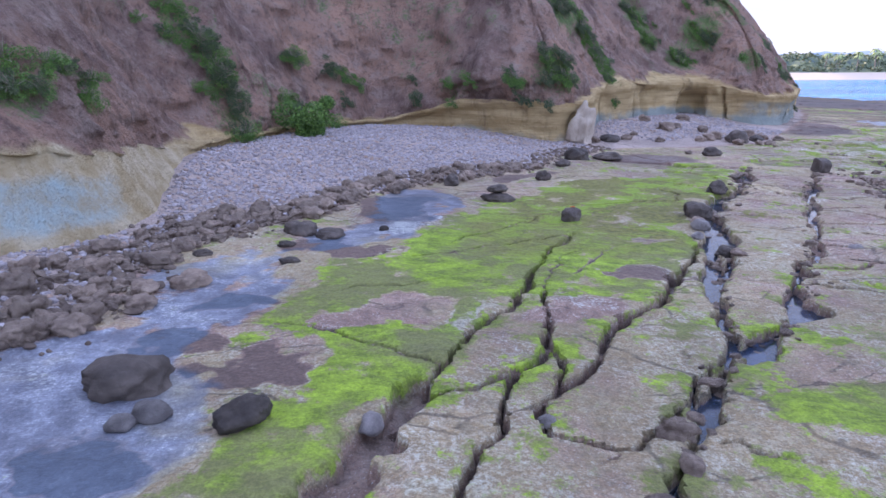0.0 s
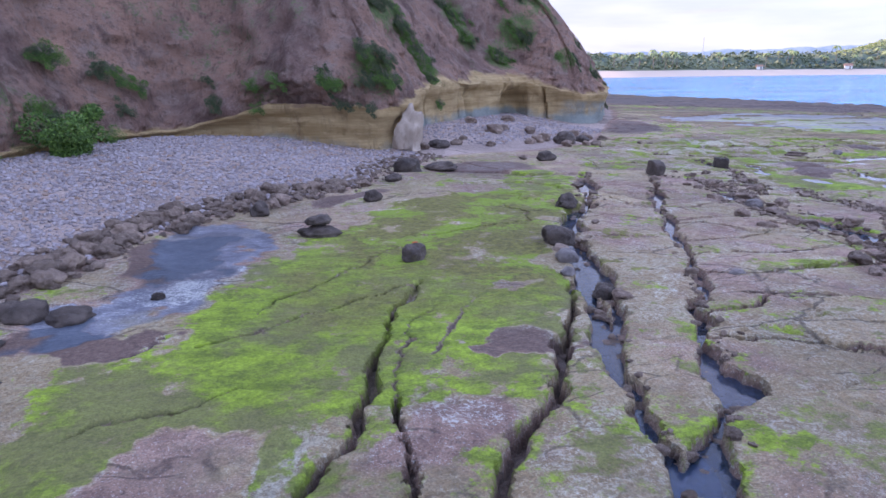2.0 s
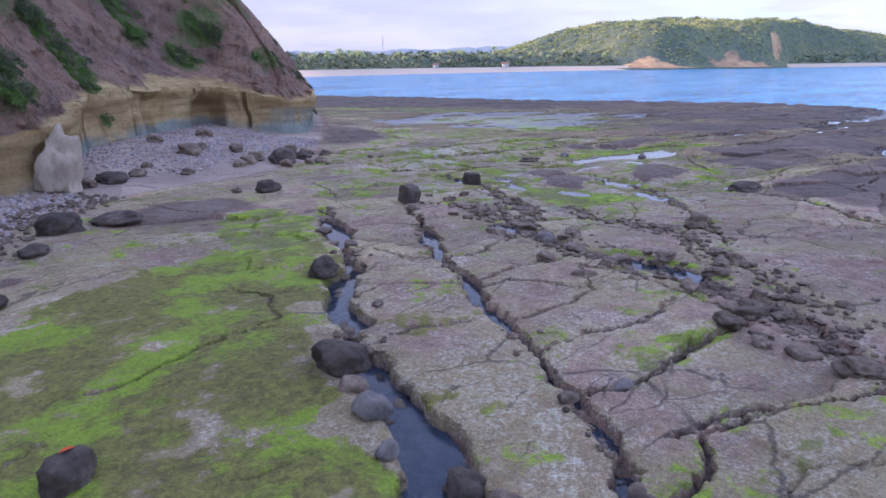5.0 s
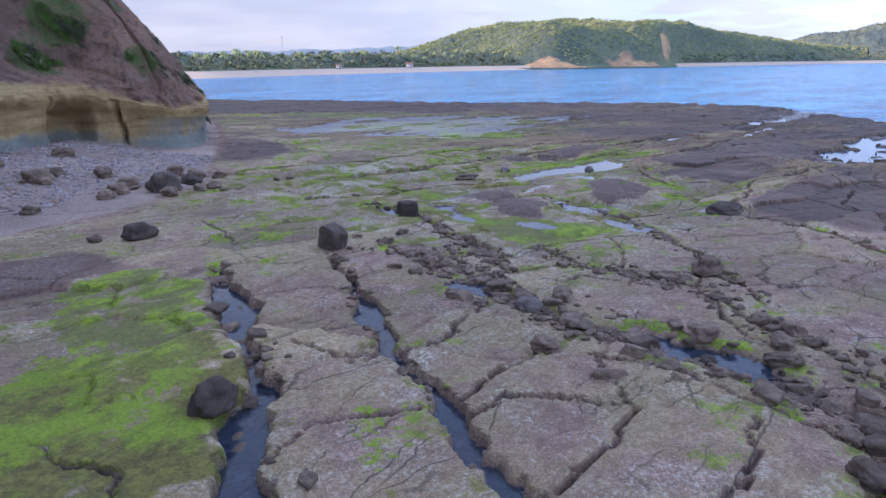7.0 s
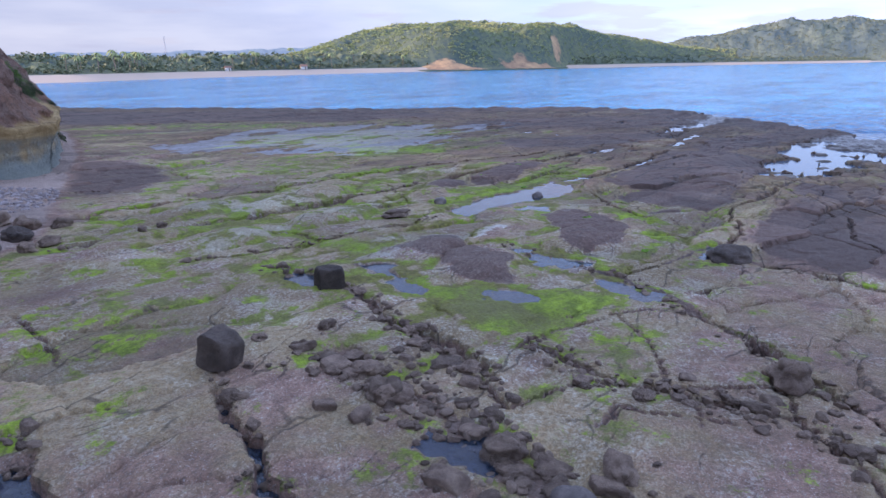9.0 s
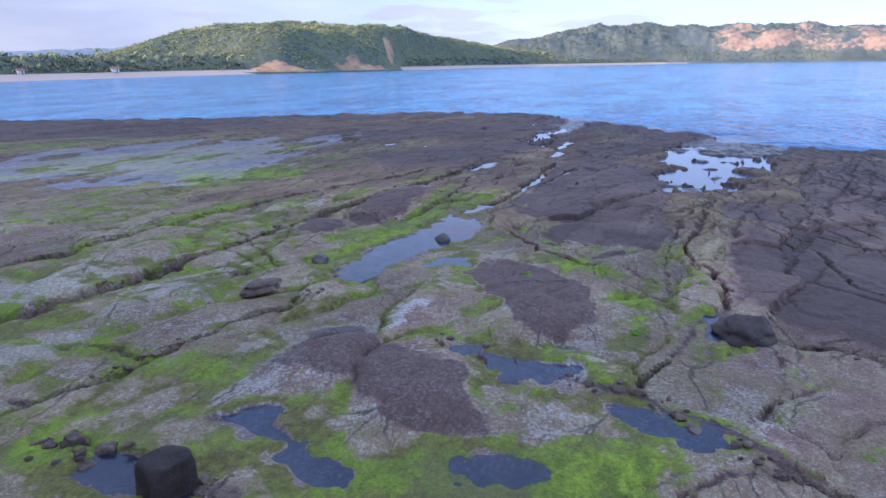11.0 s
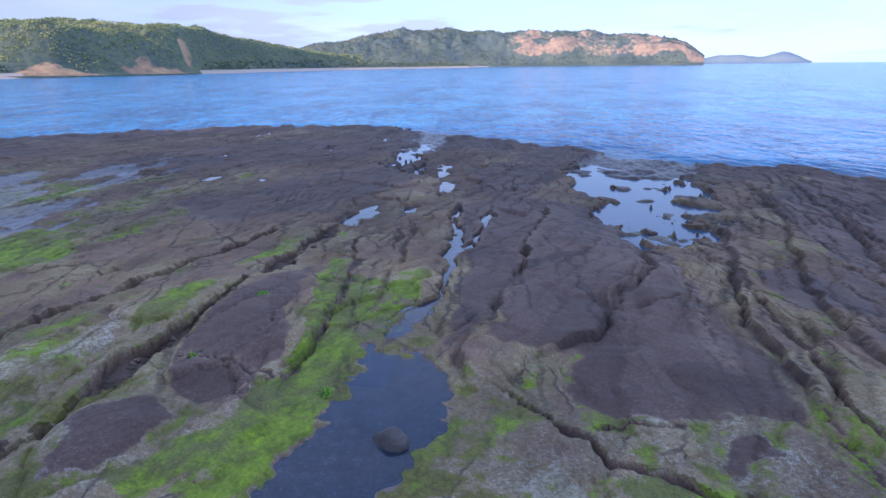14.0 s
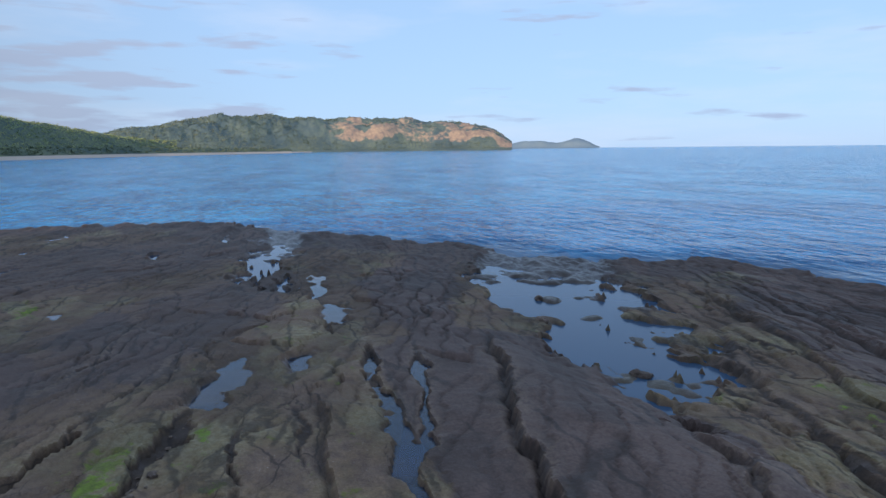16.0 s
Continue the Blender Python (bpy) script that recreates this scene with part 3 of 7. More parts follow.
    # the flooded cleft, the seaward edge and the beach
    d = np.maximum(area(qx, qy, BAY), area(qx, qy, CLEFT) + 0.2)
    low = smooth(-4.5, 0.3, d) * smooth(52, 60, x)
    z = z - low * (z - (SEA + 0.13 + 0.10 * fbm(x * 0.7, y * 1.6, 1.8, 75, 4, 0.6))) * 0.9
    d = d + 1.25 * fbm(x * 0.8, y * 1.5, 2.4, 71, 5, 0.65)
    bay = smooth(-0.5, 0.7, d)
    z = z * (1 - bay) + np.minimum(z, SEA - 0.15 + 0.30 * fbm(x, y, 1.4, 73, 3)) * bay
    d, side = line_dist(qx, qy, EDGE)
    out = d * -side + 1.3 * fbm(x, y, 5.0, 81, 4, 0.6)
    z = np.where((out < 0.3) & (bay < 0.3) & (pool < 0.2), np.maximum(z, SEA + 0.13 + 0.15 * fbm(x * 0.7, y * 1.6, 2.4, 85, 4, 0.6)), z)
    rim = smooth(-9, -1, out)
    z = z - rim * (z - (SEA + 0.33 + 0.20 * fbm(x * 0.7, y * 1.6, 2.4, 83, 5, 0.65))) * 0.8
    z = np.where(out > 0, np.minimum(z, SEA + 0.1 - 0.5 * out), z)
    z = np.maximum(z, SEA - 5.0)
    d, side = line_dist(qx, qy, ROW)
    inland = d * side
    beach = smooth(-0.6, 1.0, inland)
    rise = 0.95 * smooth(0.0, 11.0, inland) + 0.03 * fbm(x, y, 1.2, 91, 3)
    z = np.where(inland > -0.6, z * (1 - beach) + (plane(x, y) + 0.04 + rise) * beach, z)
    z = np.where(far, SEA - 5.0, z)
    return z, dict(joint=joint, pool=pool, beach=beach, rim=rim, bay=bay, val=val, film=film, ledge=ledge, edge=edge, val2=val2, slit=slit, here=here, seam_low=seam_low, shore=shore, seam=(gap < 0.035) & (here > 0.5))


GRID = {}


def height_at(x, y):
    """Height of the finished ground mesh."""
    gx, gy, gz = GRID["x"], GRID["y"], GRID["z"]
    i = min(max(int(np.searchsorted(gx, x)) - 1, 0), len(gx) - 2)
    j = min(max(int(np.searchsorted(gy, y)) - 1, 0), len(gy) - 2)
    u, v = (x - gx[i]) / (gx[i + 1] - gx[i]), (y - gy[j]) / (gy[j + 1] - gy[j])
    return float((gz[i, j] * (1 - u) + gz[i + 1, j] * u) * (1 - v) + (gz[i, j + 1] * (1 - u) + gz[i + 1, j + 1] * u) * v)


# ---------------------------------------------------------------- materials
class Mat:
    """A node material with short calls for its nodes."""

    def __init__(self, name, rough=0.8, spec=0.4):
        self.m = bpy.data.materials.new(name)
        self.m.use_nodes = True
        self.n, self.l = self.m.node_tree.nodes, self.m.node_tree.links
        self.b = self.n["Principled BSDF"]
        self.b.inputs["Roughness"].default_value = rough
        self.b.inputs["Specular IOR Level"].default_value = spec
        self.co = self.n.new("ShaderNodeTexCoord").outputs["Object"]

    def put(self, socket, value):
        if isinstance(value, (int, float)):
            socket.default_value = value
        elif isinstance(value, tuple):
            socket.default_value = (*value, 1) if len(value) == 3 and socket.type == "RGBA" else value
        else:
            self.l.new(value, socket)

    def noise(self, scale, detail=5, rough=0.6, stretch=(1, 1, 1), kind="noise"):
        mp = self.n.new("ShaderNodeMapping")
        mp.inputs["Scale"].default_value = stretch
        self.l.new(self.co, mp.inputs["Vector"])
        if kind == "noise":
            t = self.n.new("ShaderNodeTexNoise")
            t.inputs["Detail"].default_value, t.inputs["Roughness"].default_value = detail, rough
        else:
            t = self.n.new("ShaderNodeTexVoronoi")
            t.feature = "DISTANCE_TO_EDGE"
        t.inputs["Scale"].default_value = scale
        self.l.new(mp.outputs[0], t.inputs["Vector"])
        return t.outputs[0]

    def attr(self, name):
        a = self.n.new("ShaderNodeAttribute")
        a.attribute_name = name
        return a.outputs["Fac"]

    def math(self, op, a, b=0.0, clamp=False):
        k = self.n.new("ShaderNodeMath")
        k.operation, k.use_clamp = op, clamp
        self.put(k.inputs[0], a)
        self.put(k.inputs[1], b)
        return k.outputs[0]

    def step(self, v, lo, hi):
        k = self.n.new("ShaderNodeMapRange")
        k.interpolation_type = "SMOOTHSTEP"
        self.put(k.inputs[0], v)
        k.inputs[1].default_value, k.inputs[2].default_value = lo, hi
        return k.outputs[0]

    def mix(self, f, a, b, kind="MIX"):
        k = self.n.new("ShaderNodeMixRGB")
        k.blend_type = kind
        self.put(k.inputs[0], f)
        self.put(k.inputs[1], a)
        self.put(k.inputs[2], b)
        return k.outputs[0]

    def random(self):
        return self.n.new("ShaderNodeObjectInfo").outputs["Random"]

    def island(self):
        return self.n.new("ShaderNodeNewGeometry").outputs["Random Per Island"]

    def bump(self, h, strength, dist=0.05):
        k = self.n.new("ShaderNodeBump")
        k.inputs["Strength"].default_value, k.inputs["Distance"].default_value = strength, dist
        self.l.new(h, k.inputs["Height"])
        old = self.b.inputs["Normal"].links
        if old:
            self.l.new(old[0].from_socket, k.inputs["Normal"])
        self.l.new(k.outputs[0], self.b.inputs["Normal"])

    def done(self, color=None, rough=None):
        if color is not None:
            self.put(self.b.inputs["Base Color"], color)
        if rough is not None:
            self.put(self.b.inputs["Roughness"], rough)
        return self.m


def make_platform_rock():
    k = Mat("platform_rock", 0.75, 0.35)
    n1, n2, n3, n4 = k.noise(0.35, 6), k.noise(2.2, 6, 0.65), k.noise(11, 5, 0.7), k.noise(45, 3, 0.7)
    n5 = k.noise(5.0, 5, 0.7)
    col = k.mix(k.step(n2, 0.34, 0.68), (0.210, 0.124, 0.095), (0.350, 0.220, 0.165))
    col = k.mix(k.math("MULTIPLY", k.step(n1, 0.45, 0.7), 0.6), col, (0.315, 0.215, 0.155))
    col = k.mix(k.math("MULTIPLY", k.step(n5, 0.52, 0.70), 0.40), col, (0.105, 0.076, 0.060))
    col = k.mix(k.math("MULTIPLY", k.step(n3, 0.54, 0.70), 0.5), col, (0.085, 0.062, 0.048))
    col = k.mix(k.math("MULTIPLY", k.step(n3, 0.46, 0.30), 0.35), col, (0.42, 0.36, 0.32))
    fleck = k.step(k.noise(26, 3, 0.6), 0.60, 0.68)
    col = k.mix(k.math("MULTIPLY", fleck, 0.7), col, (0.50, 0.45, 0.42))
    pit = k.step(k.noise(19, 5, 0.75), 0.57, 0.64)
    col = k.mix(k.math("MULTIPLY", pit, k.math("SUBTRACT", 0.55, k.math("MULTIPLY", k.attr("warm"), 0.4))), col, (0.062, 0.045, 0.036))
    col = k.mix(k.math("MULTIPLY", k.step(k.noise(7.5, 6, 0.75), 0.57, 0.66), 0.6), col, (0.060, 0.042, 0.036))
    # hairline cracks
    bend = k.n.new("ShaderNodeMixRGB")
    bend.inputs[0].default_value = 0.30
    wob = k.n.new("ShaderNodeTexNoise")
    wob.inputs["Scale"].default_value, wob.inputs["Detail"].default_value = 1.6, 5
    k.l.new(k.co, wob.inputs["Vector"])
    k.l.new(k.co, bend.inputs[1])
    k.l.new(wob.outputs["Color"], bend.inputs[2])
    vor = k.n.new("ShaderNodeTexVoronoi")
    vor.feature = "DISTANCE_TO_EDGE"
    vor.inputs["Scale"].default_value = 0.9
    tilt = k.n.new("ShaderNodeMapping")
    tilt.inputs["Rotation"].default_value = (0, 0, 0.3)
    tilt.inputs["Scale"].default_value = (0.5, 1.5, 1.0)
    k.l.new(bend.outputs[0], tilt.inputs["Vector"])
    k.l.new(tilt.outputs[0], vor.inputs["Vector"])
    hair = k.math("MULTIPLY", k.step(vor.outputs["Distance"], 0.022, 0.006), k.step(k.noise(0.5, 4, 0.6), 0.50, 0.60))
    tilt2 = k.n.new("ShaderNodeMapping")
    tilt2.inputs["Rotation"].default_value = (0, 0, -0.5)
    tilt2.inputs["Scale"].default_value = (0.32, 0.85, 1.0)
    k.l.new(bend.outputs[0], tilt2.inputs["Vector"])
    vor2 = k.n.new("ShaderNodeTexVoronoi")
    vor2.feature = "DISTANCE_TO_EDGE"
    vor2.inputs["Scale"].default_value = 0.8
    k.l.new(tilt2.outputs[0], vor2.inputs["Vector"])
    hair = k.math("MAXIMUM", hair, k.math("MULTIPLY", k.step(vor2.outputs["Distance"], 0.020, 0.005), k.step(k.noise(0.27, 4, 0.6), 0.46, 0.56)))
    tilt3 = k.n.new("ShaderNodeMapping")
    tilt3.inputs["Rotation"].default_value = (0, 0, 0.30)
    tilt3.inputs["Scale"].default_value = (0.16, 0.95, 1.0)
    k.l.new(bend.outputs[0], tilt3.inputs["Vector"])
    vor3 = k.n.new("ShaderNodeTexVoronoi")
    vor3.feature = "DISTANCE_TO_EDGE"
    vor3.inputs["Scale"].default_value = 0.75
    k.l.new(tilt3.outputs[0], vor3.inputs["Vector"])
    strike = k.math("MULTIPLY", k.step(vor3.outputs["Distance"], 0.040, 0.008), k.math("MULTIPLY", k.attr("warm"), k.step(k.noise(0.35, 5, 0.65), 0.42, 0.56)))
    speck = k.math("ADD", k.math("MULTIPLY", n3, 0.55), k.math("MULTIPLY", n4, 0.45))
    rust = k.math("MULTIPLY", k.attr("warm"), k.step(k.math("ADD", k.math("MULTIPLY", n1, 0.6), k.math("MULTIPLY", n2, 0.4)), 0.38, 0.54))
    col = k.mix(k.math("MULTIPLY", k.attr("warm"), 0.7), col, k.mix(k.step(n2, 0.35, 0.65), (0.122, 0.078, 0.050), (0.222, 0.143, 0.093)))
    col = k.mix(k.math("MULTIPLY", rust, 0.6), col, (0.178, 0.106, 0.044))
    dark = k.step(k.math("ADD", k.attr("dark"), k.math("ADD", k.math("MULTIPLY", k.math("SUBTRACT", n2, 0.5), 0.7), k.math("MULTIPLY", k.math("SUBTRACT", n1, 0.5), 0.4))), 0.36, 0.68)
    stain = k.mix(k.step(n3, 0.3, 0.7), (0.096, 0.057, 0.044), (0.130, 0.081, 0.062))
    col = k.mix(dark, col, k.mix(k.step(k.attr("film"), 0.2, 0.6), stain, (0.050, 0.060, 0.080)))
    # highlights put into the colour along the slab edges
    edge_light = k.math("MULTIPLY", k.attr("edge_light"), k.step(n5, 0.38, 0.58))
    col = k.mix(k.math("MULTIPLY", edge_light, 0.6), col, (0.300, 0.205, 0.138))
    sand = k.step(k.math("ADD", k.attr("sand"), k.math("MULTIPLY", k.math("SUBTRACT", n2, 0.5), 0.7)), 0.35, 0.7)
    col = k.mix(sand, col, k.mix(n3, (0.27, 0.20, 0.165), (0.36, 0.275, 0.235)))
    film = k.step(k.math("ADD", k.attr("film"), k.math("ADD", k.math("MULTIPLY", k.math("SUBTRACT", k.noise(2.2, 6, 0.75, (0.5, 1.5, 1)), 0.5), 1.0), k.math("MULTIPLY", k.math("SUBTRACT", n5, 0.5), 0.5))), 0.40, 0.75)
    film = k.math("MULTIPLY", film, k.math("SUBTRACT", 1.0, k.math("MULTIPLY", dark, 0.7)))
    # the sky's pale blue reflection is put into the film's colour
    col = k.mix(k.math("MULTIPLY", film, 0.85), col, k.mix(k.step(n2, 0.35, 0.65), (0.075, 0.092, 0.125), (0.165, 0.192, 0.240)))
    crust = k.math("MULTIPLY", k.math("SUBTRACT", 1.0, k.math("MULTIPLY", dark, 0.8)), k.step(k.math("ADD", k.attr("pale"), k.math("ADD", k.math("MULTIPLY", k.math("SUBTRACT", n2, 0.5), 0.9), k.math("MULTIPLY", k.math("SUBTRACT", speck, 0.5), 3.2))), 0.42, 0.60))
    col = k.mix(k.math("MULTIPLY", crust, 0.72), col, (0.48, 0.48, 0.44))
    alg_v = k.math("ADD", k.attr("algae"), k.math("ADD", k.math("MULTIPLY", k.math("SUBTRACT", k.noise(1.0, 6, 0.62), 0.5), 2.4), k.math("ADD", k.math("MULTIPLY", k.math("SUBTRACT", n5, 0.5), 0.9), k.math("MULTIPLY", k.math("SUBTRACT", speck, 0.5), 0.8))))
    tinge = k.step(k.math("ADD", k.attr("algae"), k.math("MULTIPLY", k.math("SUBTRACT", n1, 0.5), 1.6)), 0.05, 0.45)
    col = k.mix(k.math("MULTIPLY", tinge, 0.60), col, k.mix(k.step(n5, 0.4, 0.6), (0.255, 0.195, 0.085), (0.335, 0.285, 0.165)))
    alg = k.math("MULTIPLY", k.step(alg_v, 0.46, 0.70), 0.94)
    clump = k.noise(3.4, 7, 0.72)
    tuft = k.noise(17, 4, 0.75)
    swathe = k.noise(1.3, 7, 0.62, (1.0, 1.7, 1.0))
    green = k.mix(k.step(k.math("ADD", k.math("MULTIPLY", swathe, 0.6), k.math("MULTIPLY", clump, 0.4)), 0.38, 0.60), (0.105, 0.150, 0.012), (0.250, 0.365, 0.022))
    green = k.mix(k.math("MULTIPLY", k.step(tuft, 0.50, 0.68), 0.42), green, (0.085, 0.118, 0.012))
    green = k.mix(k.math("MULTIPLY", k.step(clump, 0.56, 0.66), 0.40), green, (0.095, 0.120, 0.016))
    green = k.mix(k.math("MULTIPLY", k.step(n3, 0.58, 0.70), 0.30), green, (0.330, 0.410, 0.050))
    green = k.mix(k.math("MULTIPLY", k.step(k.noise(0.42, 7, 0.66), 0.46, 0.58), 0.78), green, (0.138, 0.122, 0.050))
    olive = k.mix(k.step(n5, 0.35, 0.65), (0.098, 0.088, 0.024), (0.178, 0.168, 0.034))
    olive = k.mix(k.math("MULTIPLY", k.step(k.noise(0.48, 7, 0.68), 0.50, 0.60), 0.8), olive, (0.185, 0.290, 0.016))
    fringe = k.math("MULTIPLY", k.math("MULTIPLY", k.step(alg_v, 0.16, 0.40), k.step(alg_v, 0.66, 0.46)), k.math("MULTIPLY", k.step(speck, 0.47, 0.56), k.step(k.noise(0.6, 5, 0.6), 0.44, 0.58)))
    fringe = k.math("MULTIPLY", fringe, k.math("SUBTRACT", 1.0, k.attr("warm")))
    col = k.mix(k.math("MULTIPLY", fringe, 0.36), col, (0.50, 0.50, 0.45))
    green = k.mix(k.step(k.math("ADD", k.attr("olive"), k.math("MULTIPLY", k.math("SUBTRACT", n1, 0.5), 1.2)), 0.35, 0.8), green, olive)
    col = k.mix(alg, col, green)
    col = k.mix(k.math("SUBTRACT", 1.0, k.math("MULTIPLY", alg, 0.8)), col, k.math("ADD", 0.60, k.math("MULTIPLY", k.attr("tone"), 0.82)), "MULTIPLY")
    grain = k.math("ADD", k.math("MULTIPLY", n3, 0.5), k.math("MULTIPLY", k.noise(24, 4, 0.7), 0.5))
    col = k.mix(k.math("SUBTRACT", 1.0, k.math("ADD", k.math("MULTIPLY", alg, 0.15), k.math("ADD", k.math("MULTIPLY", dark, 0.45), k.math("MULTIPLY", k.attr("warm"), 0.3)), True)), col, k.math("ADD", 0.74, k.math("MULTIPLY", k.step(grain, 0.39, 0.61), 0.56)), "MULTIPLY")
    # wet rock, with shade of joints and ledge feet put into its colour
    wet_shade = k.attr("wet_shade")
    col = k.mix(k.math("MULTIPLY", wet_shade, 0.8), col, (0.036, 0.027, 0.023))
    hair = k.math("MULTIPLY", hair, k.math("SUBTRACT", 1.0, k.math("ADD", k.math("MULTIPLY", k.attr("shine"), 1.7), k.math("MULTIPLY", dark, 0.6), True)))
    hair = k.math("MULTIPLY", hair, k.math("MULTIPLY", k.math("SUBTRACT", 1.0, film), k.math("SUBTRACT", 1.0, k.math("MULTIPLY", alg, 0.7))))
    hair = k.math("MAXIMUM", hair, k.math("MULTIPLY", strike, k.math("SUBTRACT", 1.0, k.attr("shine"))))
    col = k.mix(k.math("MULTIPLY", hair, 0.62), col, (0.030, 0.022, 0.018))
    k.bump(hair, -0.8, 0.06)
    flat = k.math("MULTIPLY", k.math("SUBTRACT", 1.0, k.math("MULTIPLY", film, 0.85)), k.math("SUBTRACT", 1.0, k.math("MULTIPLY", alg, 0.2)))
    flat = k.math("MULTIPLY", flat, k.math("SUBTRACT", 1.0, k.math("MULTIPLY", k.attr("warm"), 0.65)))
    k.bump(k.math("MULTIPLY", k.math("SUBTRACT", n2, 0.5), flat), 0.7, 0.13)
    flat = k.math("MULTIPLY", flat, k.math("SUBTRACT", 1.0, k.math("MULTIPLY", dark, 0.6)))
    k.bump(k.math("MULTIPLY", k.math("SUBTRACT", n5, 0.5), flat), 0.85, 0.07)
    k.bump(k.math("MULTIPLY", k.math("SUBTRACT", n3, 0.5), flat), 1.0, 0.04)
    k.bump(k.math("MULTIPLY", k.math("SUBTRACT", n4, 0.5), flat), 0.5, 0.012)
    rough = k.math("SUBTRACT", k.math("SUBTRACT", k.math("SUBTRACT", 0.85, k.math("MULTIPLY", k.attr("shine"), 0.5)), k.math("MULTIPLY", film, 0.45)), k.math("MULTIPLY", dark, 0.15))
    return k.done(col, rough)


def make_boulder_rock(name, lo, hi, rough=0.8):
    k = Mat(name, rough, 0.35)
    n1, n2, n3 = k.noise(1.6, 6, 0.6), k.noise(9, 6, 0.7), k.noise(40, 4, 0.7)
    col = k.mix(k.step(n1, 0.3, 0.72), lo, hi)
    col = k.mix(k.math("MULTIPLY", k.step(n2, 0.5, 0.75), 0.5), col, tuple(c * 0.45 for c in lo))
    tone = k.math("ADD", 0.7, k.math("MULTIPLY", k.random(), 0.6))
    col = k.mix(1.0, col, tone, "MULTIPLY")
    k.bump(n1, 0.6, 0.12)
    k.bump(n2, 1.0, 0.08)
    k.bump(n3, 0.8, 0.02)
    return k.done(col)


def make_pebbles():
    k = Mat("beach_pebbles", 0.85, 0.3)
    r = k.island()
    n = k.noise(14, 4, 0.7)
    col = k.mix(r, (0.23, 0.192, 0.192), (0.41, 0.358, 0.355))
    col = k.mix(k.step(k.math("FRACT", k.math("MULTIPLY", r, 7.3)), 0.90, 0.95), col, (0.34, 0.23, 0.17))
    col = k.mix(k.math("MULTIPLY", k.step(n, 0.45, 0.7), 0.45), col, (0.14, 0.11, 0.11))
    k.bump(n, 0.5, 0.02)
    return k.done(col)


def make_cliff():
    k = Mat("cliff_earth", 0.9, 0.2)
    n1, n2, n3 = k.noise(0.16, 6, 0.62), k.noise(0.9, 7, 0.68), k.noise(6, 6, 0.72)
    streak = k.noise(0.7, 6, 0.7, (1.0, 1.0, 0.16))
    earth = k.mix(k.step(n1, 0.34, 0.66), (0.205, 0.124, 0.100), (0.395, 0.225, 0.155))
    earth = k.mix(k.step(n2, 0.42, 0.70), earth, (0.315, 0.222, 0.180))
    earth = k.mix(k.math("MULTIPLY", k.step(streak, 0.5, 0.66), 0.6), earth, (0.080, 0.047, 0.040))
    earth = k.mix(k.math("MULTIPLY", k.step(n3, 0.52, 0.74), 0.55), earth, (0.39, 0.300, 0.250))
    earth = k.mix(k.math("MULTIPLY", k.step(k.noise(2.6, 7, 0.75), 0.50, 0.66), 0.6), earth, (0.085, 0.052, 0.044))
    bands = k.noise(1.3, 6, 0.65, (0.12, 0.12, 1.6))
    stone = k.mix(k.step(bands, 0.32, 0.68), (0.40, 0.260, 0.115), (0.64, 0.460, 0.240))
    stone = k.mix(k.math("MULTIPLY", k.step(n2, 0.48, 0.7), 0.6), stone, (0.46, 0.305, 0.140))
    stone = k.mix(k.math("MULTIPLY", k.step(streak, 0.52, 0.68), 0.5), stone, (0.14, 0.085, 0.05))
    stone = k.mix(k.attr("apron"), stone, k.mix(k.step(n2, 0.35, 0.7), (0.44, 0.32, 0.17), (0.64, 0.52, 0.35)))
    # bluish reflected light put into the sandstone's colour
    blue = k.step(k.math("ADD", k.attr("blue"), k.math("MULTIPLY", k.math("SUBTRACT", n2, 0.5), 1.2)), 0.25, 0.95)
    teal = k.mix(k.attr("apron"), k.mix(n3, (0.185, 0.245, 0.250), (0.31, 0.375, 0.370)), k.mix(n3, (0.27, 0.42, 0.47), (0.40, 0.56, 0.60)))
    stone = k.mix(k.math("MULTIPLY", blue, 0.82), stone, teal)
    band = k.step(k.math("ADD", k.attr("stone"), k.math("MULTIPLY", k.math("SUBTRACT", n2, 0.5), 0.5)), 0.4, 0.6)
    col = k.mix(band, earth, stone)
    green = k.mix(k.step(n3, 0.3, 0.7), (0.058, 0.098, 0.034), (0.140, 0.205, 0.060))
    veg = k.step(k.math("ADD", k.attr("veg"), k.math("ADD", k.math("MULTIPLY", k.math("SUBTRACT", n2, 0.5), 1.3), k.math("MULTIPLY", k.math("SUBTRACT", n3, 0.5), 1.0))), 0.5, 0.8)
    col = k.mix(k.math("MULTIPLY", veg, 0.9), col, green)
    k.bump(n2, 1.0, 0.6)
    k.bump(streak, 0.6, 0.45)
    k.bump(n3, 1.0, 0.18)
    return k.done(col)


